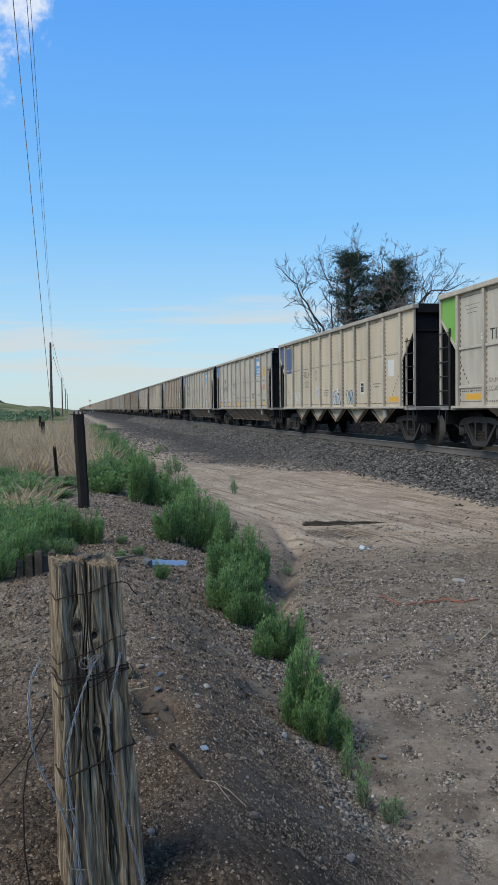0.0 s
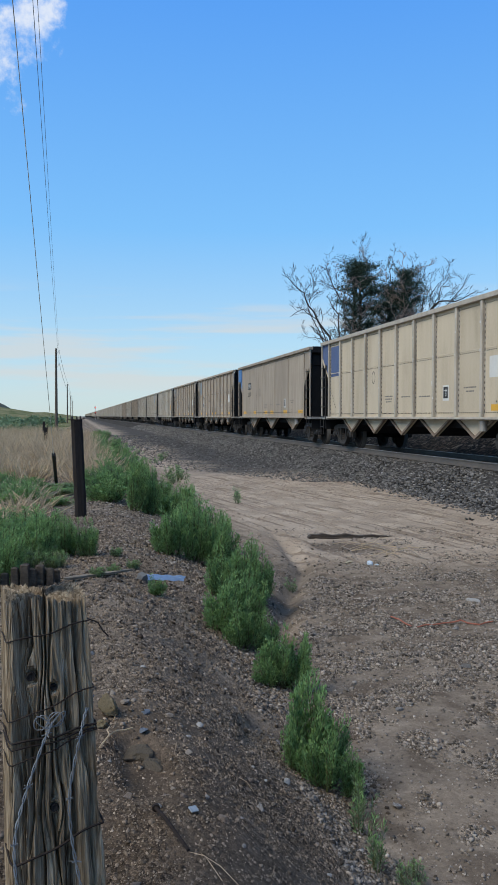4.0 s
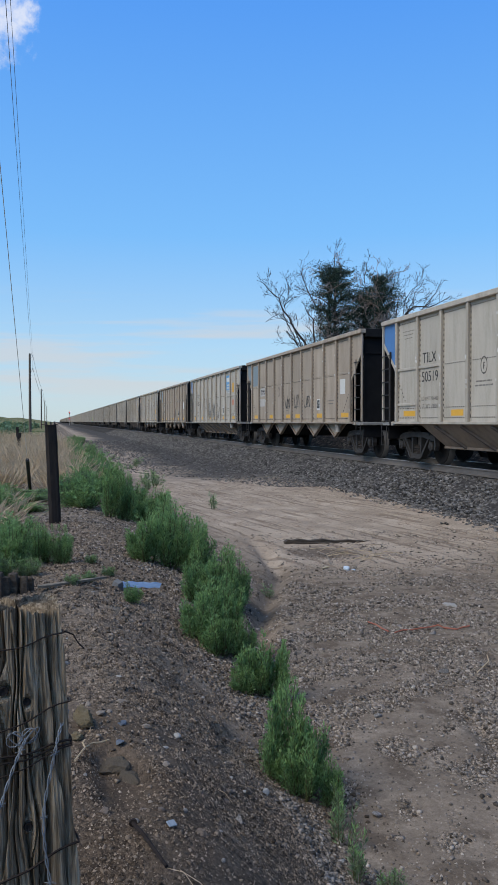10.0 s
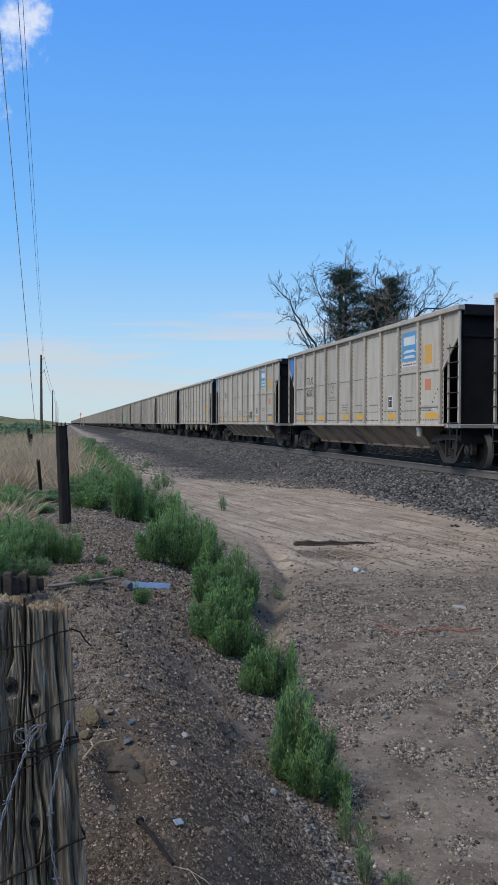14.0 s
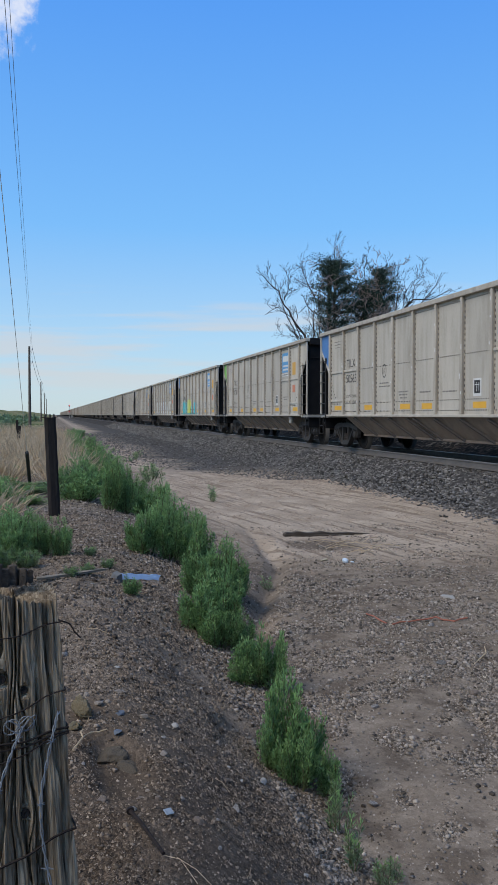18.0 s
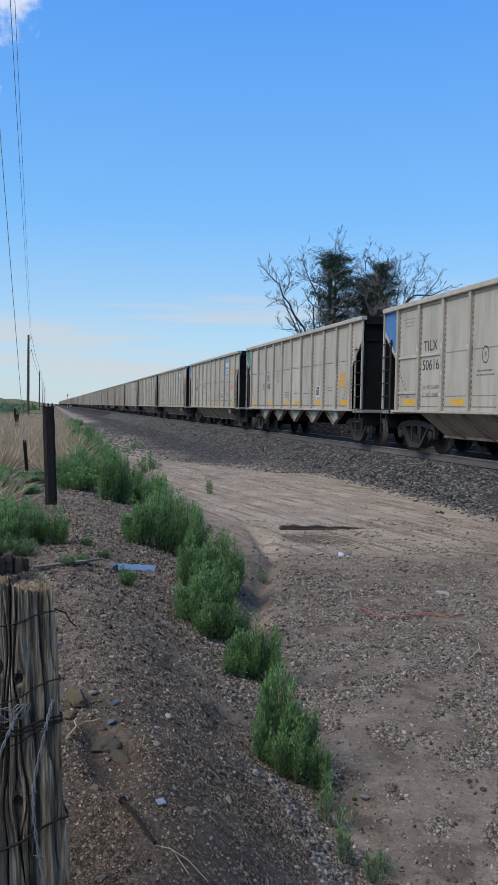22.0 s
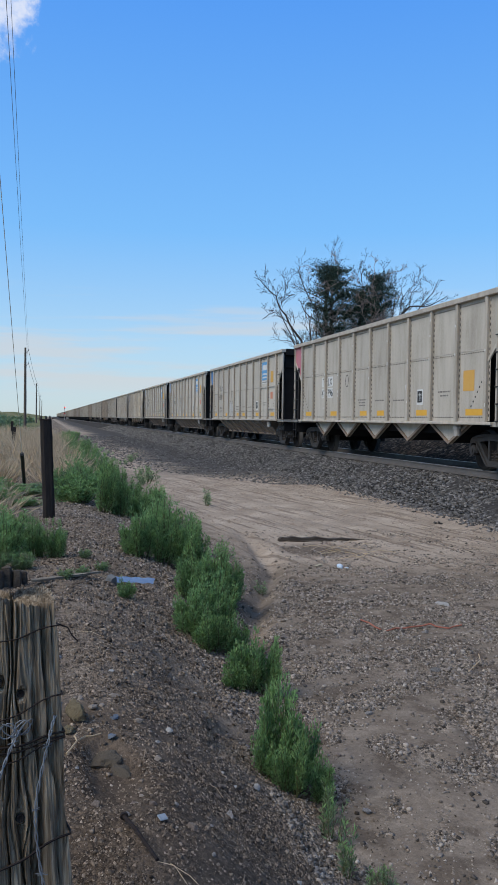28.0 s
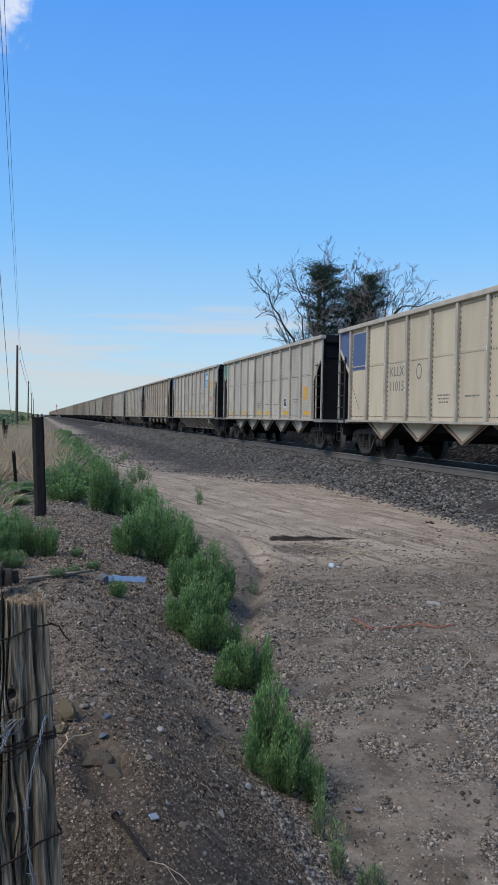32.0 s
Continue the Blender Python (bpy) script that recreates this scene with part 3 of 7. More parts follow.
    old.inputs["Strength"].default_value = 0.06
    last = old.outputs[0]
    for size, lo, hi, strength, deep in ((52, 0.55, 1.5, 0.8, 0.018), (150, 0.5, 1.6, 0.6, 0.006), (330, 0.6, 1.45, 0.6, 0.003)):
        vor = n.new("ShaderNodeTexVoronoi")
        vor.inputs["Scale"].default_value = size
        ln.new(co.outputs["Object"], vor.inputs["Vector"])
        var = n.new("ShaderNodeHueSaturation")
        rnd = n.new("ShaderNodeSeparateColor")
        ln.new(vor.outputs["Color"], rnd.inputs[0])
        k = n.new("ShaderNodeMapRange")
        k.inputs["To Min"].default_value, k.inputs["To Max"].default_value = lo, hi
        ln.new(rnd.outputs[0], k.inputs["Value"])
        ln.new(k.outputs[0], var.inputs["Value"])
        ln.new(c, var.inputs["Color"])
        ln.new(math_node("MULTIPLY", share, 0.85), var.inputs["Fac"])
        c = var.outputs[0]
        bp = n.new("ShaderNodeBump")
        bp.invert = True
        bp.inputs["Strength"].default_value, bp.inputs["Distance"].default_value = strength, deep
        ln.new(math_node("MULTIPLY", vor.outputs["Distance"], relief), bp.inputs["Height"])
        ln.new(last, bp.inputs["Normal"])
        last = bp.outputs[0]
    bp = n.new("ShaderNodeBump")
    bp.inputs["Strength"].default_value, bp.inputs["Distance"].default_value = 0.7, 0.03
    ln.new(math_node("MULTIPLY", math_node("MULTIPLY", lines, road), -1.0), bp.inputs["Height"])
    ln.new(last, bp.inputs["Normal"])
    ln.new(bp.outputs[0], b.inputs["Normal"])
    leftside = step(math_node("MULTIPLY", x, -1.0), 0.9, 2.0)
    c = blend(math_node("MULTIPLY", leftside, step(y, 5, 9)), c, grass.outputs[0])
    c = blend(step(math_node("ABSOLUTE", math_node("SUBTRACT", sep.outputs[0], 12.0)), 22, 40), c, grass.outputs[0])
    ln.new(c, b.inputs["Base Color"])
    return m


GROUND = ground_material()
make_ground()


# ---- track ----
def make_track():
    bed = Mesh()
    ys = list(np.arange(-30, 60, 1.0)) + list(np.arange(60, 300, 6.0)) + list(np.arange(300, 2600, 50.0))
    prof = [(-3.1, -0.05), (-2.45, 0.18), (-1.65, 0.41), (-1.3, 0.43), (1.3, 0.43), (1.65, 0.41), (2.6, 0.1), (2.9, -0.05)]
    rng = random.Random(4)
    for y in ys:
        for i, (x, z) in enumerate(prof):
            j = 0.05 if y < 60 else 0
            bed.v.append((TRACK_X + x + rng.uniform(-2, 2) * j, y, z + rng.uniform(-0.6, 0.6) * j))
    k = len(prof)
    for r in range(len(ys) - 1):
        for i in range(k - 1):
            a = r * k + i
            bed.f.append((a, a + 1, a + k + 1, a + k))
    track = thing("railway_track", pose(0, 0, 0), "straight single railway track on a grey stone ballast bed", "railway track", "", "structure")
    part("ballast_bed", bed, BALLAST_BED, track, "grey crushed stone ballast bed")
    for s in (-1, 1):
        x = TRACK_X + s * 0.755
        foot = [(x - 0.07, 0.45), (x + 0.07, 0.45), (x + 0.07, 0.465), (x + 0.012, 0.485), (x + 0.012, 0.575), (x + 0.034, 0.585), (x + 0.034, 0.612),
                (x - 0.034, 0.612), (x - 0.034, 0.585), (x - 0.012, 0.575), (x - 0.012, 0.485), (x - 0.07, 0.465)]
        rail = part("rail", Mesh().prism(foot, "y", -40, 2600), RAIL, track, "rust-brown steel rail with a polished head")
        part("rail_head", Mesh().bevel_box(x - 0.03, x + 0.03, -40, 2600, 0.6, RAIL_Z, 0.006), RAIL_HEAD, rail)
    tie = Mesh().bevel_box(-1.3, 1.3, -0.11, 0.11, 0.30, 0.455, 0.012).data("tie", TIE)
    for i in range(150):
        o = part("tie", tie, TIE, track)
        o.location = (TRACK_X + rng.uniform(-0.03, 0.03), 2 + i * 0.53, -0.025 + rng.uniform(-0.01, 0.01))
        o.rotation_euler = (0, 0, rng.uniform(-0.02, 0.02))


make_track()


def stones(name, count, place, size, material, seed, flat=0.65, label="", category="gravel", form="block"):
    """Many small stones lying on the ground, as one object. place(rng, n) gives x, y, z.
    form: block (angular), round (worn pebbles) or grit (half-sunk crumbs)."""
    rng = np.random.RandomState(seed)
    x, y, z = place(rng, count)
    count = len(x)
    s = size(rng, count, x, y)
    if form == "round":
        ball = bmesh.new()
        bmesh.ops.create_icosphere(ball, subdivisions=1, radius=1)
        base = np.array([tuple(q.co) for q in ball.verts])
        tri = np.array([[q.index for q in f.verts] for f in ball.faces])
        ball.free()
        wild = 0.13
    elif form == "grit":
        base = np.array([(1, 0, -0.3), (-0.1, 1, -0.3), (-1, 0.1, -0.3), (0, -1, -0.3), (0, 0, 0.8)], float)
        tri = np.array([(0, 1, 4), (1, 2, 4), (2, 3, 4), (3, 0, 4)])
        wild = 0.3
    else:
        base = np.array([(x, y, z) for z in (-0.62, 0.62) for y in (-0.66, 0.66) for x in (-0.72, 0.72)], float)
        tri = np.array([(0, 2, 3), (0, 3, 1), (4, 5, 7), (4, 7, 6), (0, 1, 5), (0, 5, 4), (2, 6, 7), (2, 7, 3), (0, 4, 6), (0, 6, 2), (1, 3, 7), (1, 7, 5)])
        wild = 0.28
    nv = len(base)
    v = base[None] * rng.uniform(1 - wild * 1.5, 1 + wild * 0.7, (count, nv, 1)) + rng.uniform(-wild, wild, (count, nv, 3))
    v[..., 0] *= rng.uniform(0.75, 1.35, (count, 1))
    a = rng.uniform(0, 6.28, count)
    c, w = np.cos(a)[:, None], np.sin(a)[:, None]
    vx, vy, vz = v[..., 0] * c - v[..., 1] * w, v[..., 0] * w + v[..., 1] * c, v[..., 2] * flat
    tilt = rng.uniform(-0.5, 0.5, (count, 1)) * (0.4 if form == "grit" else 1)
    vx, vz = vx * np.cos(tilt) - vz * np.sin(tilt), vx * np.sin(tilt) + vz * np.cos(tilt)
    v = np.stack([vx, vy, vz], -1) * s[:, None, None] + np.stack([x, y, z + s * 0.18], -1)[:, None]
    f = tri[None] + (np.arange(count) * nv)[:, None, None]
    me = soup(name, v.reshape(-1, 3), f.reshape(-1, 3), material, form == "round")
    return tagged(new(name, me), label, category, "", "stuff")


def ballast_place(rng, n):
    y = 6 + 115 * rng.uniform(0, 1, n) ** 2.1
    x = rng.uniform(-3.25, -0.9, n)
    z = np.interp(x, [-3.1, -2.45, -1.65, -1.3, 1.3], [0.0, 0.18, 0.41, 0.42, 0.42])
    return x + TRACK_X, y, z


stones("ballast_stones", 52000, ballast_place, lambda r, n, x, y: (0.017 + 0.03 * r.uniform(0, 1, n) ** 1.5) * (1 + np.clip(y - 25, 0, 60) * 0.012), BALLAST, 11, 0.8, "loose grey crushed stone on the ballast slope")


def spill_place(rng, n):
    y = 6 + 40 * rng.uniform(0, 1, n) ** 1.5
    x = TRACK_X - 3.0 - np.abs(rng.normal(0, 0.28, n))
    return x, y, ground_z(x, y)


stones("spilled_ballast", 4500, spill_place, lambda r, n, x, y: r.uniform(0.012, 0.035, n), BALLAST, 12, 0.8, "grey stones spilled along the foot of the ballast")


def spread_place(rng, n):
    y = 20.5 + 54 * rng.uniform(0, 1, n) ** 1.5
    x = 7.3 - (1.6 + np.clip((y - 20.5) * 0.45, 0, 3.2)) * rng.uniform(0, 1, n) ** np.clip(2.4 - (y - 20.5) * 0.12, 1.0, 2.4)
    return x, y, ground_z(x, y)


stones("grey_gravel", 11000, spread_place, lambda r, n, x, y: r.uniform(0.014, 0.034, n) * (0.7 + y * 0.014), BALLAST, 19, 0.6, "grey gravel spread beside the ballast")


def crumb_place(rng, n):
    y = 8.3 + 14 * rng.uniform(0, 1, n) ** 1.4
    x = 2.5 + rng.uniform(0, 1, n) * 4.6
    keep = bumps(x * 2.5 + 0.15 * y, y * 0.5, 1.0, 41) + 0.6 * bumps(x, y, 0.4, 42) > rng.normal(0.08, 0.12, n)
    x, y = x[keep], y[keep]
    return x, y, ground_z(x, y)


stones("dirt_crumbs", 26000, crumb_place, lambda r, n, x, y: (0.006 + 0.016 * r.uniform(0, 1, n) ** 3) * (0.6 + 0.04 * y), DIRT, 20, 0.7, "crumbs of dried dirt thrown up by tyres", form="grit")


def road_place(rng, n):
    y = 2.5 + 9.5 * rng.uniform(0, 1, n) ** 1.35
    x = 0.9 + rng.uniform(0, 1, n) * (0.72 * y - 0.4)
    keep = rng.uniform(0, 1, n) < np.maximum(gravel_share(x, y) ** 1.5, 0.06)
    x, y = x[keep], y[keep]
    return x, y, ground_z(x, y)


def bank_place(rng, n, power=1.0):
    y = 1.3 + 10 * rng.uniform(0, 1, n) ** 1.8
    x = rng.uniform(-0.75, 1.3, n) + 0.03 * y
    keep = rng.uniform(0, 1, n) < gravel_share(x, y) ** power * np.clip(0.25 + (y - 2.1) * 0.5, 0.25, 1)
    x, y = x[keep], y[keep]
    return x, y, ground_z(x, y)


stones("road_grit", 155000, road_place, lambda r, n, x, y: (0.0032 + 0.005 * r.uniform(0, 1, n) ** 2) * (0.75 + 0.1 * y), PEBBLE, 13, 1.15, "tan and grey grit strewn over the dirt road", form="grit")
stones("road_gravel", 56000, road_place, lambda r, n, x, y: (0.0055 + 0.015 * r.uniform(0, 1, n) ** 2) * np.clip(0.42 + 0.085 * y, 0.6, 1), PEBBLE, 17, 0.75, "mixed tan and grey gravel strewn over the dirt road")
stones("road_pebbles", 2200, road_place, lambda r, n, x, y: 0.005 + 0.014 * r.uniform(0, 1, n) ** 3, PEBBLE, 18, 0.72, "rounded pebbles lying on the dirt road", form="round")
stones("bank_grit", 92000, lambda r, n: bank_place(r, n, 0.35), lambda r, n, x, y: (0.0024 + 0.0052 * r.uniform(0, 1, n) ** 2.2) * (0.75 + 0.13 * y), BANK_PEBBLE, 14, 1.2, "reddish grit covering the dirt bank", form="grit")
stones("bank_gravel", 30000, lambda r, n: bank_place(r, n, 0.5), lambda r, n, x, y: (0.003 + 0.013 * r.uniform(0, 1, n) ** 4) * np.clip(0.22 + 0.19 * y, 0.55, 1.3), BANK_PEBBLE, 15, 0.75, "reddish gravel on the dirt bank")
stones("bank_pebbles", 350, bank_place, lambda r, n, x, y: 0.005 + 0.013 * r.uniform(0, 1, n) ** 3.5, BANK_PEBBLE, 16, 0.7, "rounded pebbles on the dirt bank", form="round")


def slope_place(rng, n):
    y = 1.9 + 3.4 * rng.uniform(0, 1, n) ** 1.3
    x = rng.uniform(-0.1, 1.15, n)
    keep = rng.uniform(0, 1, n) < np.maximum(gravel_share(x, y), 0.35)
    x, y = x[keep], y[keep]
    return x, y, ground_z(x, y)


stones("bank_sand_grains", 52000, slope_place, lambda r, n, x, y: 0.0018 + 0.0035 * r.uniform(0, 1, n) ** 2, BANK_PEBBLE, 27, 1.2, "coarse reddish sand on the slope of the bank", form="grit")


def crest_place(rng, n):
    y = 7.5 + 9 * rng.uniform(0, 1, n) ** 1.3
    x = rng.uniform(-0.5, 1.3, n)
    return x, y, ground_z(x, y)


stones("crest_gravel", 12000, crest_place, lambda r, n, x, y: 0.005 + 0.014 * r.uniform(0, 1, n) ** 2, PEBBLE, 29, 0.8, "reddish gravel along the top of the bank")


# ---- the coal train ----
PITCH, HALF = 16.15, 7.335
SPEED, START = 17.505, 34.64
BAY = 1.267
SIDE = -1.47
RIBS = [6.335 - BAY * i for i in range(11)]


def bay(k):
    """Middle of side bay k, counted 1 to 10 from the rear end of the car."""
    return 6.335 - BAY * (k - 0.5)


def plate(y0, y1, z0, z1, x=SIDE, t=0.012):
    return Mesh().bevel_box(x - t, x, min(y0, y1), max(y0, y1), z0, z1, 0.003)


def mirrored(mesh):
    other = Mesh()
    other.v = [(-x, y, z) for x, y, z in mesh.v]
    other.f = [tuple(reversed(f)) for f in mesh.f]
    return other


def end_bay(s):
    """The cut-off sheet in the end bay; s is 1 at the rear end and -1 at the front."""
    o = [(6.38 * s, 3.68), (7.25 * s, 3.68), (7.25 * s, 3.22), (6.38 * s, 2.42)]
    return Mesh().prism(o if s > 0 else o[::-1], "x", SIDE - 0.012, SIDE)


def end_flange(s):
    o = [(7.25 * s, 3.22), (7.25 * s, 3.12), (6.38 * s, 2.32), (6.38 * s, 2.42)]
    return Mesh().prism(o if s > 0 else o[::-1], "x", SIDE - 0.035, SIDE)


def bolt_rows(kind):
    m = Mesh()

    def bolt(y, z, ly=0.014, lz=0.014):
        m.add([(SIDE - 0.018, y - ly, z - lz), (SIDE - 0.018, y + ly, z - lz), (SIDE - 0.018, y + ly, z + lz), (SIDE - 0.018, y - ly, z + lz), (SIDE - 0.032, y, z)],
              [(0, 4, 1), (1, 4, 2), (2, 4, 3), (3, 4, 0)])
    if kind == "C":
        for i in range(8):
            for j in range(26):
                bolt(6.2 - i * 1.77, 1.2 + j * 0.095)
        for j in range(120):
            bolt(6.3 - j * 0.1055, 3.6), bolt(6.3 - j * 0.1055, 1.27)
        return m
    for i, r in enumerate(RIBS):
        for j in range(20):
            bolt(r - 0.084, 1.22 + j * 0.125, 0.016, 0.032)
    for j in range(125):
        y = 6.25 - j * 0.1
        if min(abs(y - r) for r in RIBS) < 0.07:
            continue
        bolt(y, 3.60, 0.022, 0.012), bolt(y, 1.18, 0.022, 0.012)
        bolt(y, 2.56 if kind == "A" else 2.42, 0.018, 0.010)
        if kind == "B":
            bolt(y, 1.42, 0.018, 0.010)
    for s in (1, -1):
        for j in range(10):
            u = j / 9
            bolt((7.2 - 0.8 * u) * s, 3.16 - 0.76 * u)
        for j in range(7):
            bolt((6.2 - j * 0.085) * s, 2.02 - j * 0.1, 0.02, 0.02)
    return m


def coal_load():
    rng = np.random.RandomState(8)
    xs, ys = np.linspace(-1.4, 1.4, 9), np.linspace(-7.0, 7.0, 60)
    m = Mesh()
    for y in ys:
        for x in xs:
            h = 3.62 + 0.2 * (1 - (x / 1.4) ** 2) * (0.8 + 0.2 * math.sin(y * 1.3)) - 0.35 * max(0, abs(y) - 6.2)
            m.v.append((x, y, h + rng.uniform(-0.035, 0.035)))
    for i in range(59):
        for j in range(8):
            a = i * 9 + j
            m.f.append((a, a + 1, a + 10, a + 9))
    return m


def build_ladder(car, s, stile_paint):
    """A corner ladder: a stile, six round rungs and a stirrup below the sill."""
    stile = Mesh().bevel_box(-1.535, -1.495, min(6.74 * s, 6.79 * s), max(6.74 * s, 6.79 * s), 0.98, 2.95, 0.006)
    lad = part("ladder", stile, stile_paint, car, "steel ladder with dark round rungs")
    rung = Mesh().tube([(-1.545, 7.30 * s, 0), (-1.545, 6.74 * s, 0)], 0.014, 6).data("rung", RUNG)
    for z in (1.1, 1.45, 1.80, 2.15, 2.5, 2.85):
        part("rung", rung, RUNG, lad).location = (0, 0, z)
    m = Mesh().tube([(-1.545, 7.27 * s, 1.0), (-1.545, 7.27 * s, 0.45), (-1.545, 6.92 * s, 0.45), (-1.545, 6.92 * s, 1.0)], 0.014, 6)
    part("stirrup", m, RUNG, lad)
    part("rung", Mesh().tube([(-1.545, 7.27 * s, 0.72), (-1.545, 6.92 * s, 0.72)], 0.012, 6), RUNG, lad)


def side_frame(x):
    """A cast side frame: a bowed top bar, slanting legs down to the spring seat, pillars, and jaws hooked over the bearings."""
    m = Mesh()
    a, b = x - 0.06, x + 0.06
    m.prism([(-1.08, 0.60), (-0.74, 0.62), (-0.40, 0.68), (0.40, 0.68), (0.74, 0.62), (1.08, 0.60), (1.06, 0.68), (0.96, 0.74), (0.80, 0.77), (0.42, 0.81), (-0.42, 0.81), (-0.80, 0.77), (-0.96, 0.74), (-1.06, 0.68)], "x", a, b)
    m.prism([(-0.27, 0.13), (0.27, 0.13), (0.34, 0.19), (0.31, 0.25), (-0.31, 0.25), (-0.34, 0.19)], "x", a, b)
    for s in (1, -1):
        for o in ([(0.80 * s, 0.64), (0.66 * s, 0.66), (0.42 * s, 0.40), (0.24 * s, 0.22), (0.30 * s, 0.13), (0.40 * s, 0.20), (0.60 * s, 0.42)], [(0.30 * s, 0.70), (0.22 * s, 0.70), (0.22 * s, 0.22), (0.28 * s, 0.22)],
                  [(1.08 * s, 0.62), (1.01 * s, 0.62), (1.03 * s, 0.50), (1.01 * s, 0.38), (1.07 * s, 0.36), (1.11 * s, 0.48)], [(0.79 * s, 0.66), (0.72 * s, 0.66), (0.74 * s, 0.50), (0.74 * s, 0.40), (0.78 * s, 0.40)]):
            m.prism(o if s > 0 else o[::-1], "x", a, b)
        # raised flanges along the legs
        o = [(0.80 * s, 0.645), (0.755 * s, 0.645), (0.55 * s, 0.42), (0.30 * s, 0.165), (0.30 * s, 0.13), (0.40 * s, 0.20), (0.60 * s, 0.42)]
        m.prism(o if s > 0 else o[::-1], "x", a - 0.035, a + 0.005)
    m.prism([(-0.42, 0.78), (0.42, 0.78), (0.80, 0.735), (0.80, 0.775), (0.42, 0.82), (-0.42, 0.82), (-0.80, 0.775), (-0.80, 0.735)], "x", a - 0.035, a + 0.005)
    m.prism([(-0.28, 0.125), (0.28, 0.125), (0.30, 0.165), (-0.30, 0.165)], "x", a - 0.035, a + 0.005)
    return m


def build_truck(car, y):
    truck = part("truck", Mesh().bevel_box(-0.97, 0.97, -0.17, 0.17, 0.42, 0.70, 0.03), STRUT, car, "dark steel four-wheel truck")
    truck.location = (0, y, 0)
    for x in (-1.03, 1.03):
        part("side_frame", side_frame(x), STEEL, truck)
        for w in (-0.89, 0.89):
            caps = Mesh().lathe([(0.02, -0.135), (0.05, -0.13), (0.055, -0.11), (0.10, -0.105), (0.115, -0.08), (0.115, 0.05)] if x < 0 else [(0.115, -0.05), (0.115, 0.08), (0.10, 0.105), (0.02, 0.11)], "x", 12, (x, w, 0.457))
            part("bearing_cap", caps, STEEL, truck)
        for w in (-0.13, 0.0, 0.13) if x < 0 else ():
            coil = Mesh().tube([(x + 0.05 * math.cos(k * 1.3), w + 0.05 * math.sin(k * 1.3), 0.24 + 0.24 * k / 17) for k in range(18)], 0.014, 4)
            part("coil_spring", coil, STRUT, truck)
    for w in (-0.89, 0.89):
        m = Mesh().lathe([(0.08, -0.9), (0.08, 0.9)], "x", 8)
        for s in (-1, 1):
            c = 0.755 * s
            prof = [(0.09, c - 0.09), (0.14, c - 0.09), (0.16, c - 0.03), (0.37, c - 0.045), (0.385, c - 0.065), (0.457, c - 0.065), (0.457, c + 0.045), (0.485, c + 0.06),
                    (0.485, c + 0.075), (0.385, c + 0.075), (0.37, c + 0.03), (0.16, c + 0.03), (0.14, c + 0.08), (0.09, c + 0.08)]
            if s > 0:
                prof = [(r, 2 * c - q) for r, q in prof][::-1]
            m.lathe(prof, "x", 22)
            for k in range(3):
                ang = 2.1 * k
                m.box(c - 0.1, c - 0.088, 0.115 * math.cos(ang) - 0.015, 0.115 * math.cos(ang) + 0.015, 0.115 * math.sin(ang) - 0.015, 0.115 * math.sin(ang) + 0.015)
        o = part("wheelset", m, WHEEL, truck, "steel axle with two flanged wheels", True)
        o.location = (0, w, 0.457)
    return truck


